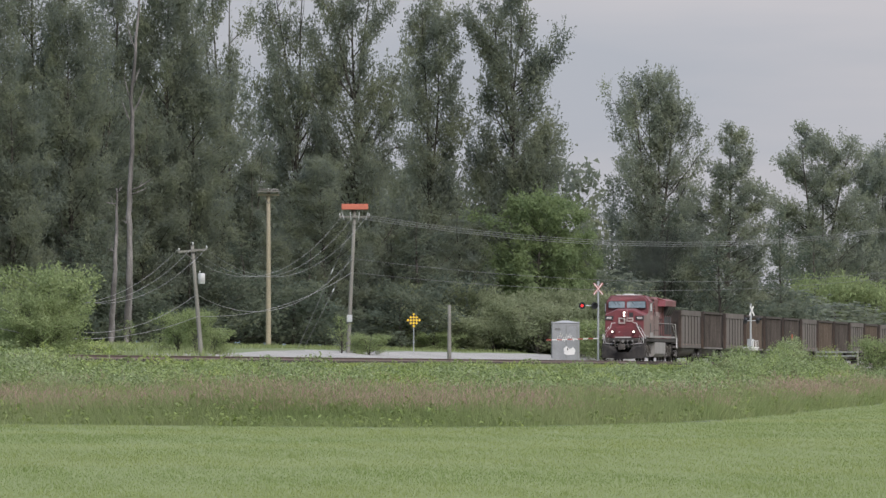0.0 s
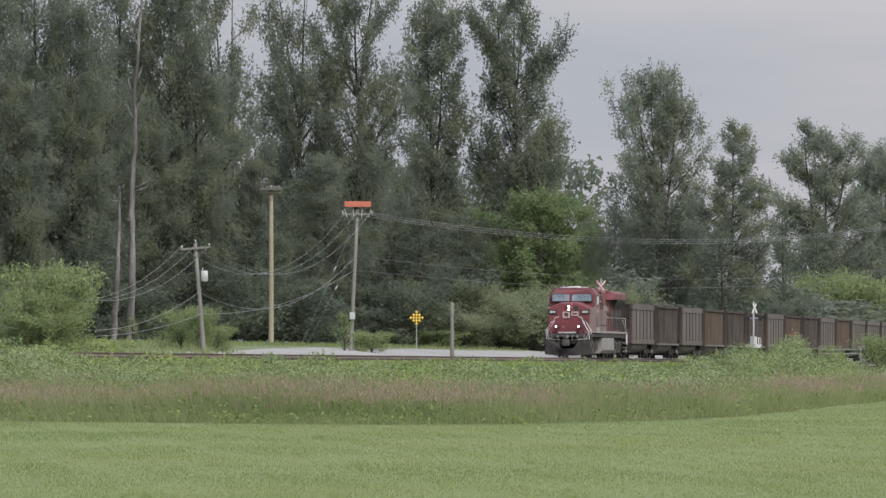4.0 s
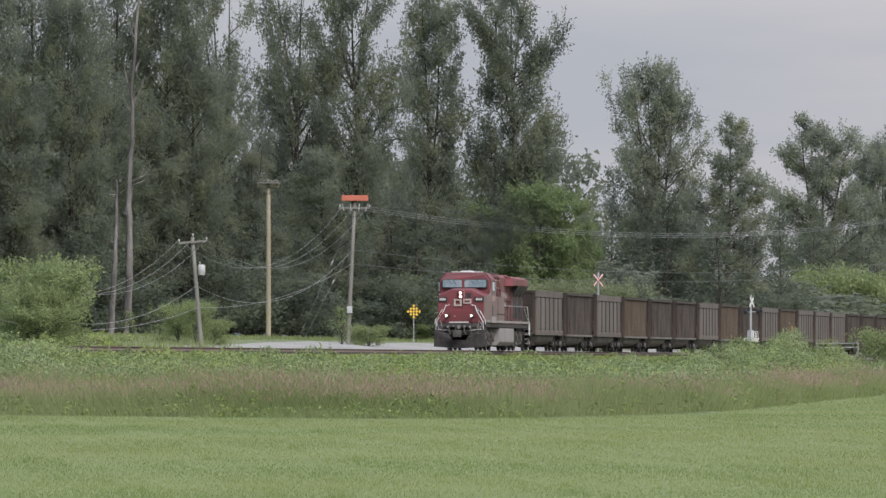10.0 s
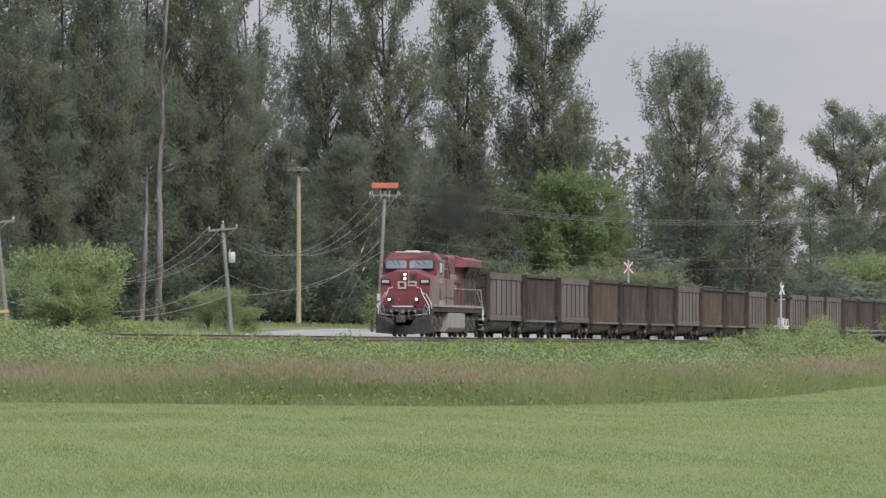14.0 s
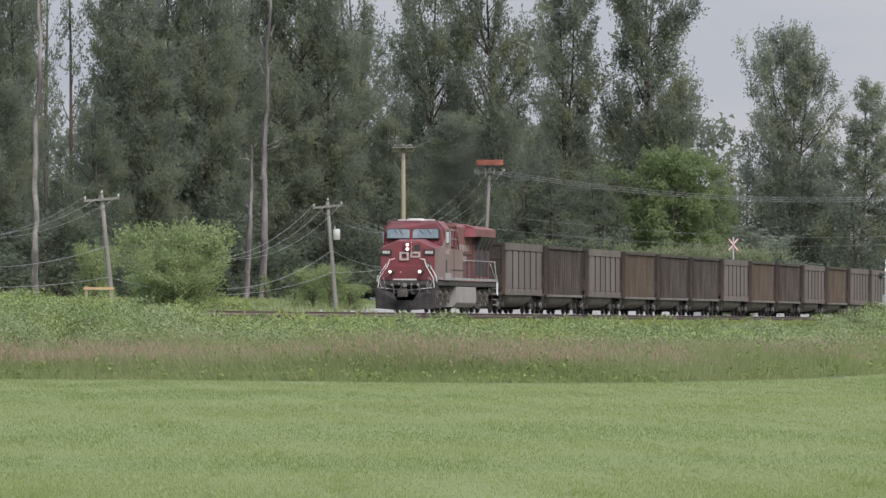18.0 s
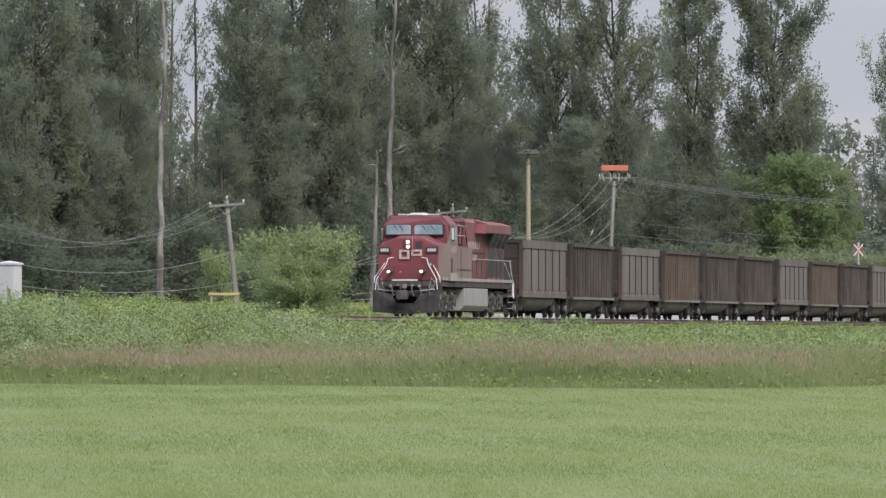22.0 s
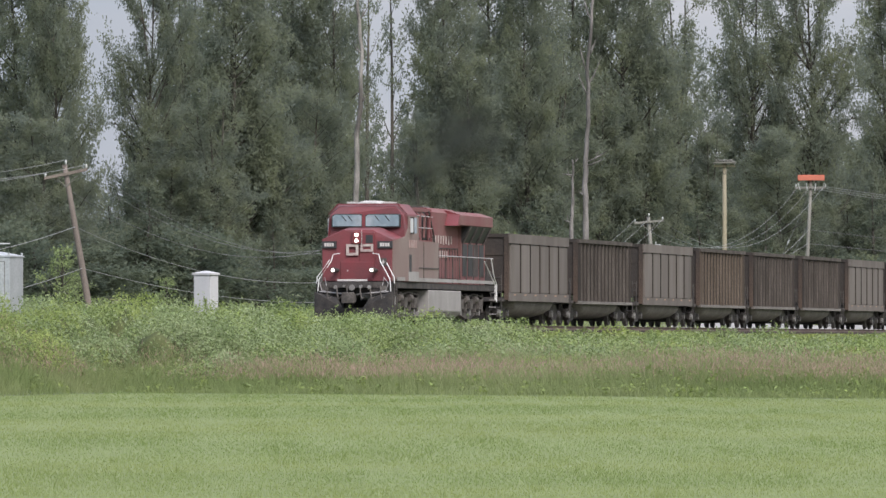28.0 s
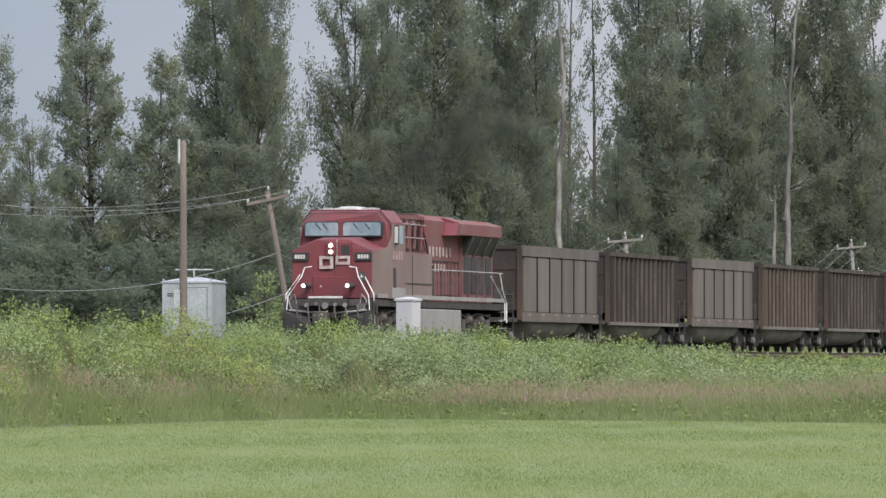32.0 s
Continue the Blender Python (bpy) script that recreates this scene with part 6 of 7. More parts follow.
for u in (-0.9, -0.05, 0.9):
    at_d = head(P_D, -1.06 + u * 1.03, 6.35 + 0.21 * u if abs(u) > 0.5 else 6.75)
    wire(at_d, head(P_C, -0.58 + u, 5.75), 2.6, "wire_dull")
    wire(head(P_C, -0.58 + u, 5.75), head(P_B, -0.55 + u, 6.5), 2.9)
    wire(head(P_B, -0.55 + u, 6.5), head(P_ORANGE, 0.48 + u, 9.6), 2.5)
    wire(at_d, OFF_L + Vector((u, 0, 0)), 1.3)
    wire(head(P_ORANGE, 0.48 + u, 9.6), OFF_R + Vector((u, 0, u * 0.4)), 3.0, "wire", r=0.0125)
# two heavier cables lower on the posts
LEAN = {P_D: -1.13 / 6.55, P_C: -0.58 / 5.9, P_B: -0.55 / 6.72, P_ORANGE: 0.48 / 10.05}
for heights, sags in (((5.7, 5.1, 5.44, 8.2), (1.5, 2.0, 1.9)), ((4.15, 3.67, 4.28, 7.36), (0.83, 1.0, 0.75))):
    posts = (P_D, P_C, P_B, P_ORANGE)
    at = [on_post(p, LEAN[p], z) for p, z in zip(posts, heights)]
    for k in range(3):
        wire(at[k], at[k + 1], sags[k], r=0.013)
    wire(at[0], Vector((*spot(-128, 232), heights[0] - 1.5)), 0.9, r=0.013)
    wire(at[3], OFF_R + Vector((0, 0, -6.0 + heights[3] * 0.3 - 1.0)), 2.2, "wire_dull", r=0.011)


def checker_sign(b, d):
    x, y, z = base_at(b, d)
    t = thing("road_sign", pose(x, y, z), "yellow and black checkerboard diamond road sign on a post", "road sign")
    bm = bmesh.new()
    c, q = 2.2, 0.335
    tube(bm, [(0, 0.04, -0.3), (0, 0.04, c + 0.2)], 0.035, 6)
    part("post", bm, M["alu"], t)
    bm = bmesh.new()
    box(bm, -q, q, 0.0, 0.02, -q, q)
    plate = part("plate", bm, M["black"], t)
    plate.matrix_basis = Matrix.Translation((0, 0, c)) @ Matrix.Rotation(radians(45), 4, "Y")
    side = 2 * q / 5
    for i in range(5):
        for j in range(5):
            if (i + j) % 2 == 0:
                bm = bmesh.new()
                u, w = -q + i * side, -q + j * side
                box(bm, u, u + side, -0.012, -0.004, w, w + side)
                part("checker", bm, M["yellow"], plate)
    return t


checker_sign(25.2, 500)


def crossing_signal(b, d, height, turn, lamps=(-0.72, 0.72), lit=False, label="", gate=False, board=0.95, arm=0.0):
    x, y, z = base_at(b, d)
    t = thing("crossing_signal", pose(x, y, z, 0, 0, turn), label, "crossing signal", "level crossing signals")
    bm = bmesh.new()
    tube(bm, [(0, 0, -0.3), (0, 0, height)], 0.07, 8)
    part("mast", bm, M["hut_grey"] if gate else M["alu"], t, "pale mast")
    bm = bmesh.new()
    box(bm, -0.25, 0.25, -0.25, 0.25, 0.0, 0.5)
    part("base", bm, M["alu"], t)
    if gate:
        bm = bmesh.new()
        box(bm, -0.48, 0.48, -0.42, 0.42, 2.02, 2.10)
        box(bm, -0.42, 0.42, -0.36, 0.36, 1.86, 2.02)
        part("gear_stand", bm, M["sign_white"], t, "white railed stand", bevel=0.01)
        for q in (-0.3, 0.0, 0.3):
            bm = bmesh.new()
            tube(bm, [(q - 0.12, -0.36, 2.08), (q - 0.12, -0.36, 2.5), (q - 0.07, -0.36, 2.6), (q + 0.07, -0.36, 2.6), (q + 0.12, -0.36, 2.5), (q + 0.12, -0.36, 2.08)], 0.02, 5)
            part("stand_hoop", bm, M["sign_white"], t)
        bm = bmesh.new()
        box(bm, -0.18, 0.18, -0.18, 0.2, 2.1, 2.7)
        part("gate_gear_box", bm, M["hut_grey"], t, bevel=0.02)
    hz = height - 0.55
    for s in (-1, 1):
        bm = bmesh.new()
        box(bm, -board, board, -0.012, 0.012, -0.066, 0.066)
        o = part("crossbuck_blade", bm, M["sign_white"], t, "white blade edged in red")
        o.matrix_basis = Matrix.Translation((0, -0.1 - 0.03 * s, hz)) @ Matrix.Rotation(radians(52 * s), 4, "Y")
        for e in () if gate else (-0.05, 0.05):
            bm = bmesh.new()
            box(bm, -board, board, -0.02, -0.014, e - 0.018, e + 0.018)
            part("edge_stripe", bm, M["sign_red"], o)
    if lamps:
        lz = height - (1.25 if gate else 1.75)
        bm = bmesh.new()
        tube(bm, [(min(lamps), 0, lz), (max(0, *lamps), 0, lz)], 0.035, 6)
        part("lamp_bracket", bm, M["alu"], t)
        for x0 in lamps:
            bm = bmesh.new()
            tube(bm, [(x0, -0.06, lz), (x0, -0.09, lz)], 0.25, 16)
            disc = part("backing_disc", bm, M["black"], t)
            bm = bmesh.new()
            tube(bm, [(x0, -0.09, lz), (x0, -0.15, lz)], 0.105, 12)
            part("lens", bm, M["lamp_red"] if lit and x0 == lamps[0] else M["black"], disc)
            bm = bmesh.new()
            prism(bm, [(x0 - 0.18, lz + 0.02), (x0 - 0.12, lz + 0.16), (x0, lz + 0.2), (x0 + 0.12, lz + 0.16), (x0 + 0.18, lz + 0.02),
                       (x0 + 0.15, lz + 0.02), (x0 + 0.1, lz + 0.13), (x0, lz + 0.17), (x0 - 0.1, lz + 0.13), (x0 - 0.15, lz + 0.02)], -0.35, -0.09, "y")
            part("visor", bm, M["black"], disc)
    # a lowered gate arm, striped red and white
    for k in range(10 if arm else 0):
        bm = bmesh.new()
        box(bm, -arm * (k + 1) / 10, -arm * k / 10, -0.32, -0.29, 2.14 - 0.012 * k, 2.205 - 0.012 * k)
        part("gate_arm_stripe", bm, M["sign_red" if k % 2 else "sign_white"], t)
    return t


crossing_signal(49.35, 545, 6.27, 0, (-1.15, -0.25), True, "crossbuck and flashing red lamps at the level crossing", board=0.52, arm=3.7)
crossing_signal(69.3, 560, 5.3, 52, (-0.8, 0.8), False, "silver crossing signal seen from the side with a white gate gear", gate=True, board=0.42)


def signal_hut(b, d, w, dep, h, paint, turn, label, doors=True):
    x, y, z = base_at(b, d)
    t = thing("signal_hut", pose(x, y, z - 0.1, 0, 0, turn), label, "signal hut")
    bm = bmesh.new()
    box(bm, -w / 2, w / 2, -dep / 2, dep / 2, 0.1, h - 0.12)
    part("body", bm, M[paint], t, bevel=0.015)
    bm = bmesh.new()
    o = 0.03
    hull(bm, [[(-w / 2 - o, -dep / 2 - o, z), (w / 2 + o, -dep / 2 - o, z), (w / 2 + o, dep / 2 + o, z), (-w / 2 - o, dep / 2 + o, z)] for z in (h - 0.12, h - 0.06)]
         + [[(-w / 8, -dep / 8, h + 0.10), (w / 8, -dep / 8, h + 0.10), (w / 8, dep / 8, h + 0.10), (-w / 8, dep / 8, h + 0.10)]])
    part("roof", bm, M[paint], t)
    if doors:
        bm = bmesh.new()
        box(bm, w / 2 - 0.95, w / 2 - 0.2, -dep / 2 - 0.03, -dep / 2 - 0.005, 0.15, h - 0.3)
        door = part("door", bm, M[paint], t, bevel=0.008)
        bm = bmesh.new()
        for x0, x1, z0, z1 in ((w / 2 - 0.98, w / 2 - 0.955, 0.15, h - 0.27), (w / 2 - 0.195, w / 2 - 0.17, 0.15, h - 0.27), (w / 2 - 0.98, w / 2 - 0.17, h - 0.295, h - 0.27)):
            box(bm, x0, x1, -dep / 2 - 0.02, -dep / 2 - 0.002, z0, z1)
        part("door_seam", bm, M["dust_steel"], t)
        for sx in (-1, 1):
            for sy in (-1, 1):
                bm = bmesh.new()
                tube(bm, [(sx * (w / 2 - 0.04), sy * (dep / 2 - 0.04), h - 0.08), (sx * (w / 2 - 0.04), sy * (dep / 2 - 0.04), h + 0.04)], 0.035, 6)
                part("lifting_lug", bm, M[paint], t)
        bm = bmesh.new()
        box(bm, w / 2 - 0.9, w / 2 - 0.82, -dep / 2 - 0.07, -dep / 2 - 0.03, 0.9, 1.05)
        part("handle", bm, M["grime"], door)
        for s in (0.3, 0.7):
            bm = bmesh.new()
            box(bm, -w / 2 + 0.2, -w / 2 + 0.6, -dep / 2 - 0.02, -dep / 2 - 0.004, h - 0.45 - s * 0.2, h - 0.42 - s * 0.2)
            part("vent_slot", bm, M["grime"], t)
    return t


HUT_E = signal_hut(45.05, 553, 1.98, 1.6, 2.95, "hut_dull", 0, "pale grey metal signal hut marked with scrawls beside the crossing")
HUT_W = signal_hut(-89.75, 274, 1.88, 1.6, 2.95, "alu", -13, "silver metal signal hut with a low peaked roof behind tall weeds")


def relay_cabinet(b, d, w, dep, h, turn, label):
    x, y, z = base_at(b, d)
    t = thing("relay_cabinet", pose(x, y, z, 0, 0, turn), label, "relay cabinet")
    bm = bmesh.new()
    box(bm, -w / 2, w / 2, -dep / 2, dep / 2, 0.0, h - 0.1)
    part("body", bm, M["cab_white"], t, bevel=0.012)
    bm = bmesh.new()
    hull(bm, [[(-w / 2 - 0.04, -dep / 2 - 0.04, h - 0.1), (w / 2 + 0.04, -dep / 2 - 0.04, h - 0.1), (w / 2 + 0.04, dep / 2 + 0.04, h - 0.1), (-w / 2 - 0.04, dep / 2 + 0.04, h - 0.1)],
              [(-w / 2 - 0.04, -dep / 2 - 0.04, h - 0.04), (w / 2 + 0.04, -dep / 2 - 0.04, h - 0.04), (w / 2 + 0.04, dep / 2 + 0.04, h - 0.04), (-w / 2 - 0.04, dep / 2 + 0.04, h - 0.04)],
              [(-0.05, -0.03, h + 0.03), (0.05, -0.03, h + 0.03), (0.05, 0.03, h + 0.03), (-0.05, 0.03, h + 0.03)]])
    part("lid", bm, M["cab_white"], t)
    bm = bmesh.new()
    box(bm, -w / 2 + 0.05, w / 2 - 0.05, -dep / 2 - 0.02, -dep / 2 - 0.003, 0.1, h - 0.16)
    door = part("door", bm, M["cab_white"], t)
    bm = bmesh.new()
    box(bm, w / 2 - 0.16, w / 2 - 0.12, -dep / 2 - 0.05, -dep / 2 - 0.02, h * 0.5, h * 0.5 + 0.14)
    part("handle", bm, M["grime"], door)
    return t


relay_cabinet(-61.7, 243, 0.62, 0.5, 2.25, -28, "white metal relay cabinet standing in the weeds beside the track")

# dead trunks standing before the wood
def snag(b, d, top, lean, r, label, arms, mat="bark_pale", bend=0.028):
    x, y, z = base_at(b, d)
    t = thing("dead_tree", pose(x, y, z), label, "dead tree", "dead trunks")
    bm = bmesh.new()
    n = 30
    rk = np.random.default_rng(int(abs(b) * 10))
    kink = np.cumsum(rk.normal(size=n + 1)) * bend
    kink -= np.linspace(kink[0], kink[-1], n + 1)

    def at(u):
        return lean * u ** 1.2 + float(np.interp(u * n, np.arange(n + 1), kink))
    tube(bm, [(at(k / n), 0, -0.3 + (top + 0.3) * k / n) for k in range(n + 1)], [r * (1 - 0.78 * k / n) * rk.uniform(0.9, 1.12) for k in range(n + 1)], 8)
    part("trunk", bm, M[mat], t, smooth=True)
    for u, length, up in arms:
        bm = bmesh.new()
        s = 1 if length > 0 else -1
        x0, z0 = at(u), top * u
        tube(bm, [(x0, 0, z0), (x0 + length * 0.4, -0.1, z0 + up * 0.3), (x0 + length * 0.8, 0.1, z0 + up * 0.75), (x0 + length, 0, z0 + up)], [0.06, 0.05, 0.035, 0.015], 4)
        tube(bm, [(x0 + length * 0.4, -0.1, z0 + up * 0.3), (x0 + length * 0.55, 0, z0 + up * 0.3 + 0.5)], [0.035, 0.012], 4)
        part("bare_limb", bm, M[mat], t)
    return t


snag(-14.4, 515, 10.7, 0.35, 0.25, "grey broken dead trunk before the wood", [(0.97, 0.4, 0.5), (0.9, -0.7, 0.1), (0.6, -0.5, 0.2)], "bark_dull")
snag(-12.35, 518, 25.2, 0.83, 0.26, "tall grey dead trunk with bare limbs", [(0.42, 1.6, 0.9), (0.41, 1.2, 0.5), (0.6, -0.7, 1.6), (0.63, 0.9, 2.0), (0.66, -0.5, 1.8), (0.7, 0.6, 1.5), (0.33, -0.5, 0.3), (0.8, -0.6, 1.8)], "bark_dull", bend=0.06)
snag(-41.85, 470, 26, 0.0, 0.23, "pale slender tall trunk at the edge of the wood", [(0.7, 0.5, 0.8), (0.8, -0.6, 1.0), (0.85, 0.7, 1.4), (0.5, 0.4, 0.7), (0.62, -0.5, 0.5)], bend=0.07)
for b, d, h, w in ((-80.45, 352, 3.6, 2.4), (-66.8, 350, 2.2, 1.7), (-78.7, 353, 2.3, 1.9), (-79.7, 350, 1.8, 1.8), (-67.7, 352, 1.5, 1.4)):
    plant("sapling", b, d, h, w, b, "bright young slender willow behind the railway", "tree", "young trees behind the railway")
x, y, z = base_at(-73.17, 330)
WELL = thing("junction_box", pose(x, y, z - 0.35), "small weathered grey junction box on short legs", "junction box")
bm = bmesh.new()
box(bm, -0.32, 0.32, -0.2, 0.2, 1.15, 1.55)
part("body", bm, M["wood_pole"], WELL, bevel=0.015)
bm = bmesh.new()
box(bm, -0.36, 0.36, -0.24, 0.24, 1.55, 1.6)
part("lid", bm, M["wood_new"], WELL)
for sx in (-0.26, 0.26):
    bm = bmesh.new()
    box(bm, sx - 0.03, sx + 0.03, -0.03, 0.03, -0.1, 1.15)
    part("leg", bm, M["hut_grey"], WELL)
# bushes behind the railway
for i, (b, d, h, w) in enumerate(((-24.0, 368, 4.0, 5.4), (-22.0, 366, 2.7, 3.4), (-25.6, 365, 2.9, 3.6), (-23.8, 364, 2.0, 3.6), (-34.3, 405, 3.0, 2.3), (-8.0, 424, 1.0, 1.5), (-5.6, 420, 2.0, 2.4), (-3.4, 418, 2.3, 2.0), (-1.2, 420, 1.4, 2.2), (15.7, 462, 2.3, 1.6), (19.4, 466, 1.3, 2.4), (17.6, 468, 1.1, 2.0), (-76, 300, 1.4, 1.6),
                                  (-12, 500, 1.7, 1.1), (28, 575, 1.3, 4), (50, 570, 3.0, 6))):
    plant("sapling" if w < 2 else "bush", b, d, h, w, i * 1.7, "bright green willow bush behind the railway", "bush", "bushes behind the railway")


def scrawl(hut, w, dep, h):
    """Pale unreadable scrawls and a painted-over patch on a hut's front."""
    r = np.random.default_rng(8)
    front = -dep / 2 - 0.035
    for k in range(6):
        bm = bmesh.new()
        u, z = -w / 2 + 0.3 + k * 0.22, h * 0.55 + r.uniform(-0.2, 0.25)
        tube(bm, [(u, front, z), (u + 0.08, front, z + 0.3), (u + 0.14, front, z - 0.05), (u + 0.24, front, z + 0.16)], 0.03, 4)
        part("scrawl", bm, M["sign_white"], hut)
    bm = bmesh.new()
    prism(bm, [(-0.12, 0.62), (0.1, 0.55), (0.62, 0.58), (0.7, 0.9), (0.52, 1.12), (0.3, 0.98), (0.02, 1.2), (-0.16, 1.0)], front, front + 0.02, "y")
    part("paint_patch", bm, M["sign_white"], hut, "patch of white paint")


scrawl(HUT_E, 1.98, 1.6, 2.95)
bm = bmesh.new()
tube(bm, [(-0.7, 0, 3.32), (0.7, 0, 3.32)], 0.025, 5)
tube(bm, [(0, 0, 2.95), (0, 0, 3.36)], 0.025, 5)
tube(bm, [(-0.45, -0.1, 3.32), (-0.45, 0.3, 3.32)], 0.02, 5)
part("aerial", bm, M["insulator"], HUT_W)


def barrier(b, d, w, h, label):
    x, y, z = base_at(b, d)
    t = thing("wooden_barrier", pose(x, y, z), label, "barrier")
    for u in (-w * 0.4, w * 0.4):
        bm = bmesh.new()
        box(bm, u - 0.06, u + 0.06, -0.06, 0.06, -0.2, h)
        part("post", bm, M["wood_new"], t)
    for k in (0.92,):
        bm = bmesh.new()
        box(bm, -w / 2, w / 2, -0.1, -0.06, h * k - 0.06, h * k + 0.06)
        part("rail_board", bm, M["wood_tan"], t)
    return t


M["wood_tan"] = material("raw_tan_board", (0.46, 0.33, 0.17), 0.8, second=(0.38, 0.27, 0.15), scale=2, fine=20)
barrier(-33.7, 347, 1.4, 1.35, "tan wooden barrier beside the railway")


def guardrail(b, d, w):
    x, y, z = base_at(b, d)
    t = thing("guardrail", pose(x, y, z + 0.5), "pale steel guardrail beside the level crossing", "guardrail")
    for k in range(3):
        bm = bmesh.new()
        u = -w / 2 + w * k / 2
        box(bm, u - 0.07, u + 0.07, -0.05, 0.05, -1.2, 1.95)
        part("post", bm, M["wood_pole"], t)
    for z0 in (1.3, 1.6):
        bm = bmesh.new()
        prism(bm, [(-0.06, z0), (-0.12, z0 + 0.03), (-0.06, z0 + 0.06), (-0.12, z0 + 0.09), (-0.10, z0 + 0.1), (-0.03, z0 + 0.06), (-0.09, z0 + 0.03), (-0.03, z0)], -w / 2, w / 2)
        part("beam", bm, M["hut_grey"], t)
    return t


guardrail(80.6, 590, 3.2)
x, y, z = base_at(74.7, 590)
STAKE = thing("marker_stake", pose(x, y, z), "orange-tipped marker stake near the level crossing", "marker")
bm = bmesh.new()
tube(bm, [(0, 0, -0.2), (0, 0, 3.1)], 0.05, 6)
part("rod", bm, M["wood_pole"], STAKE)
bm = bmesh.new()
tube(bm, [(0, 0, 2.75), (0, 0, 3.2)], 0.06, 6)
part("tip", bm, M["orange"], STAKE)
plant("bush", 86.4, 560, 3.2, 4.2, 0.7, "dark green bush on the bank near the crossing", "bush")
plant("bush", 89.5, 565, 2.8, 4.6, 1.9, "dark green bush on the bank near the crossing", "bush")

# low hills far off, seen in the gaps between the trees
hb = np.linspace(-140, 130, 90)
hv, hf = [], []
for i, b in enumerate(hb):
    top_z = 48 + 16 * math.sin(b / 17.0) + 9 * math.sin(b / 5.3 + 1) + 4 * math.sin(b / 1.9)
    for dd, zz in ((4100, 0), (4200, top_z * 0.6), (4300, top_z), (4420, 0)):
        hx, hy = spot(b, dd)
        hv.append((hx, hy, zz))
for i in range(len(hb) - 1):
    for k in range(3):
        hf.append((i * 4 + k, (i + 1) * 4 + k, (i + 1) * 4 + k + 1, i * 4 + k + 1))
tagged(mesh_ob("backdrop", np.array(hv), hf, M["hill"], smooth=True), "hills on the horizon with blue-grey haze put into their colour", "hills", kind="structure")


# ---- exhaust smoke: thin dark veils over the stack ----
def smoke_material():
    m = bpy.data.materials.new("thin_exhaust_smoke")
    m.use_nodes = True
    n, l = m.node_tree.nodes, m.node_tree.links
    n.remove(n["Principled BSDF"])
    co = n.new("ShaderNodeTexCoord")
    fade = n.new("ShaderNodeTexGradient")
    fade.gradient_type = "SPHERICAL"
    flat = n.new("ShaderNodeMapping")
    flat.inputs["Scale"].default_value = (1.0, 0.0, 1.0)
    noise_t = n.new("ShaderNodeTexNoise")
    noise_t.inputs["Scale"].default_value, noise_t.inputs["Detail"].default_value = 1.6, 4.0
    mul = n.new("ShaderNodeMath")
    mul.operation = "MULTIPLY"
    dens = n.new("ShaderNodeMath")
    dens.operation = "MULTIPLY"
    dens.inputs[1].default_value = 0.95
    dens.use_clamp = True
    clear = n.new("ShaderNodeBsdfTransparent")
    soot = n.new("ShaderNodeBsdfDiffuse")
    soot.inputs["Color"].default_value = (0.03, 0.034, 0.03, 1)
    mx = n.new("ShaderNodeMixShader")
    l.new(co.outputs["Object"], flat.inputs["Vector"])
    l.new(flat.outputs[0], fade.inputs["Vector"])
    l.new(co.outputs["Object"], noise_t.inputs["Vector"])
    soft = n.new("ShaderNodeMath")
    soft.operation = "POWER"
    soft.inputs[1].default_value = 1.7
    l.new(fade.outputs["Fac"], soft.inputs[0])
    l.new(soft.outputs[0], mul.inputs[0])
    l.new(noise_t.outputs["Fac"], mul.inputs[1])
    l.new(mul.outputs[0], dens.inputs[0])
    l.new(dens.outputs[0], mx.inputs[0])
    l.new(clear.outputs[0], mx.inputs[1])
    l.new(soot.outputs[0], mx.inputs[2])
    l.new(mx.outputs[0], n["Material Output"].inputs["Surface"])
    return m


M["smoke"] = smoke_material()
SMOKE = thing("exhaust_smoke", pose(0, 0, 0), "thin dark exhaust smoke drifting over the locomotive", "smoke")
PUFFS = []
bm = bmesh.new()
rings = []
for k in range(7):
    a = math.pi / 2 * k / 6
    rings.append([bm.verts.new((math.sin(a) * math.cos(6.28318 * q / 20), -0.5 * math.cos(a), math.sin(a) * math.sin(6.28318 * q / 20))) for q in range(20)] if k else [bm.verts.new((0, -0.5, 0))])
for q in range(20):
    bm.faces.new((rings[0][0], rings[1][q], rings[1][(q + 1) % 20]))
for r0, r1 in zip(rings[1:], rings[2:]):
    for q in range(20):
        bm.faces.new((r0[q], r0[(q + 1) % 20], r1[(q + 1) % 20], r1[q]))
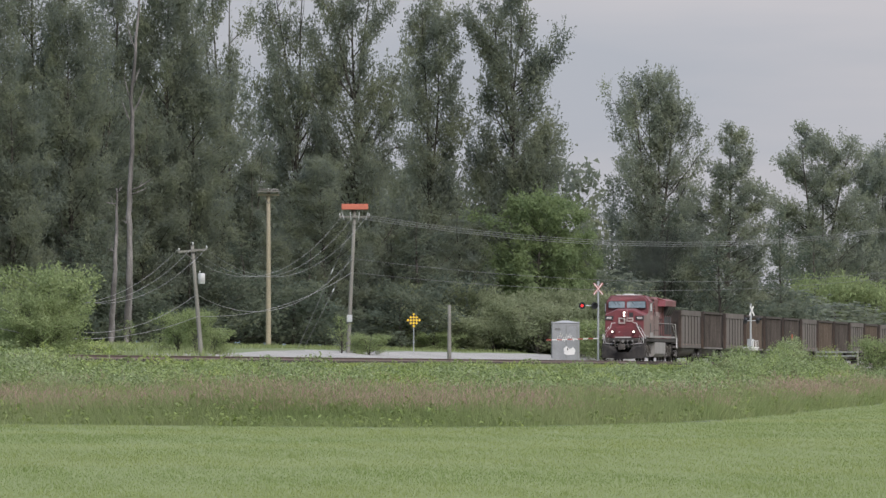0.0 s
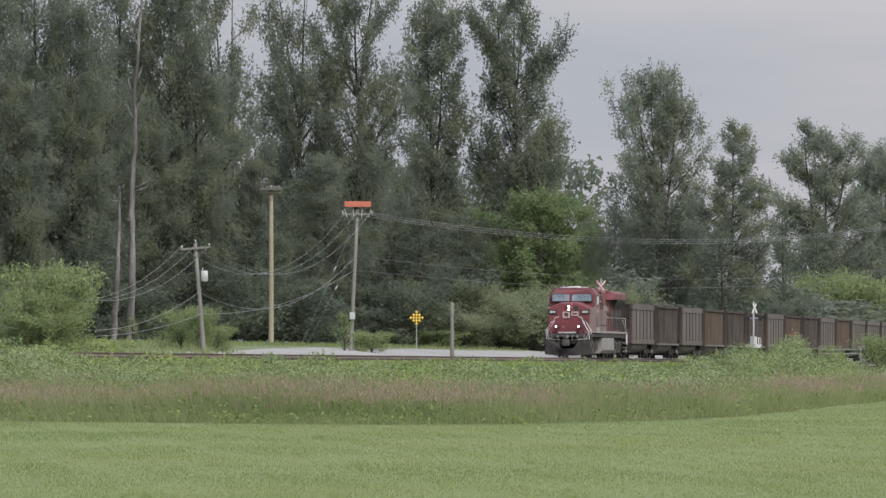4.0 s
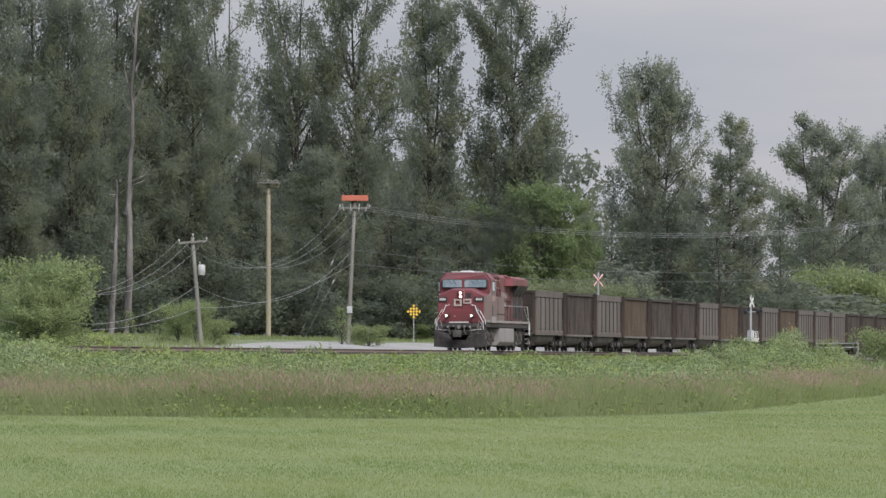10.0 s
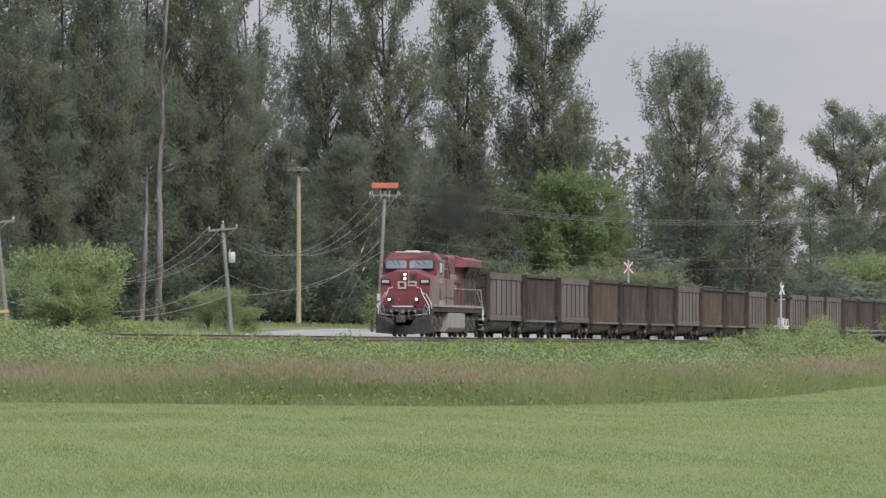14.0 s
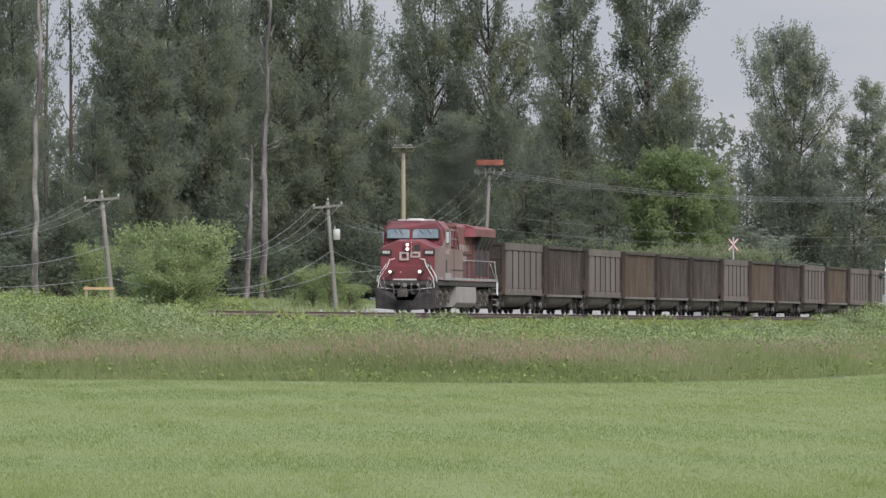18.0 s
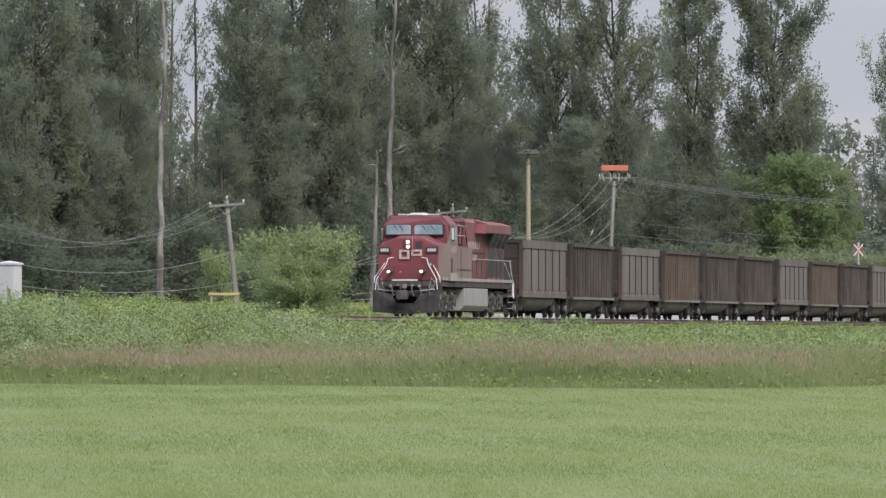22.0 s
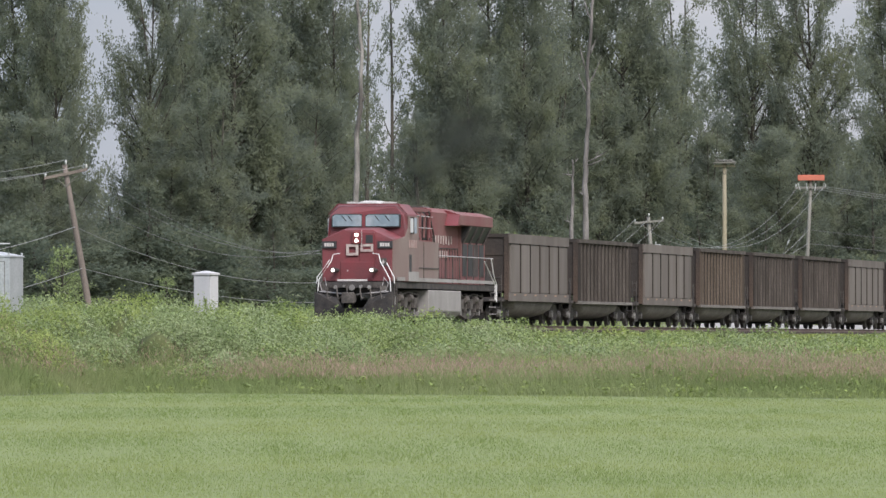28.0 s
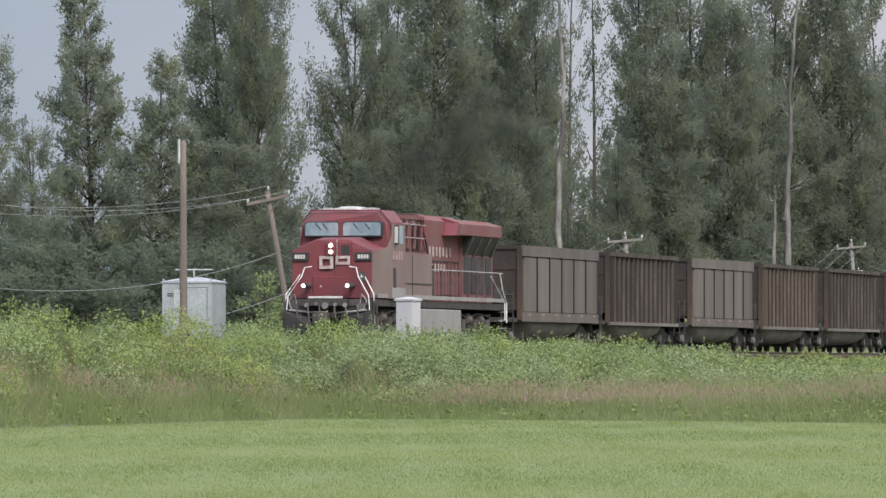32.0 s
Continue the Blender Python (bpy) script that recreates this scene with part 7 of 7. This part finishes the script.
for k in range(7):
    u = k / 6
    px, py, pz, sz = 0.5 * math.sin(k * 2.4), 11.8 + 15 * u ** 1.3, 5.0 + 2.9 * u ** 0.7 + 0.3 * math.sin(k * 1.7), 0.8 + 1.9 * u ** 0.8
    if not PUFFS:
        o = part("smoke_puff", bm, M["smoke"], SMOKE, smooth=True)
    else:
        o = again(PUFFS[0], SMOKE, Matrix())
    o.matrix_basis = pose(px, py, pz)
    o.scale = (sz, sz, sz)
    PUFFS.append(o)

# ---- what moves ----
def way_at(t):
    """How far back along the track the locomotive's lamps stand at t seconds."""
    return -(8.3081 * t + 0.02443 * t * t / 2 + 0.00017 * t ** 3 / 6)


def standing(s, length):
    """The pose of a car whose near end is at s."""
    a, _ = on_track(s + length * 0.15)
    c, _ = on_track(s + length * 0.85)
    h = math.atan2(c.x - a.x, c.y - a.y)
    f, _ = on_track(s)
    return Matrix.Translation(f) @ Matrix.Rotation(-h, 4, "Z")


ROLLING = [(o, 0.5) for t in [LOCO] + CARS[:10] for o in t.children if o.name.startswith("wheelset")]


def motions():
    times = [i * 2.0 for i in range(17)]
    walk(LOCO, [(t, standing(way_at(t), 20.0)) for t in times])
    for k, car in enumerate(CARS):
        walk(car, [(t, standing(way_at(t) + (23.45 if ORDER[k] == "A" else 23.1) + 16.18 * k, 13.5)) for t in times])
    walk(SMOKE, [(t, standing(way_at(t), 20.0)) for t in times])
    # the puffs sway and rise a little as they trail behind the stack
    for k, o in enumerate(PUFFS):
        p = o.matrix_basis.translation.copy()
        walk(o, [(t, pose(p.x + 0.25 * math.sin(t * 0.9 + k * 2), p.y + 0.9 * math.sin(t * 0.55 + k), p.z + 0.35 * math.sin(t * 0.8 + k * 1.3), 0, 25 * math.sin(t * 0.35 + k), 0)) for t in [i * 1.0 for i in range(33)]])
    # the wheels roll
    for w, axle_h in ROLLING:
        p = w.matrix_basis.translation.copy()
        walk(w, [(t, pose(p.x, p.y, p.z, math.degrees(-way_at(t) / 0.5), 0, 0)) for t in [i * 0.08 for i in range(401)]])


motions()
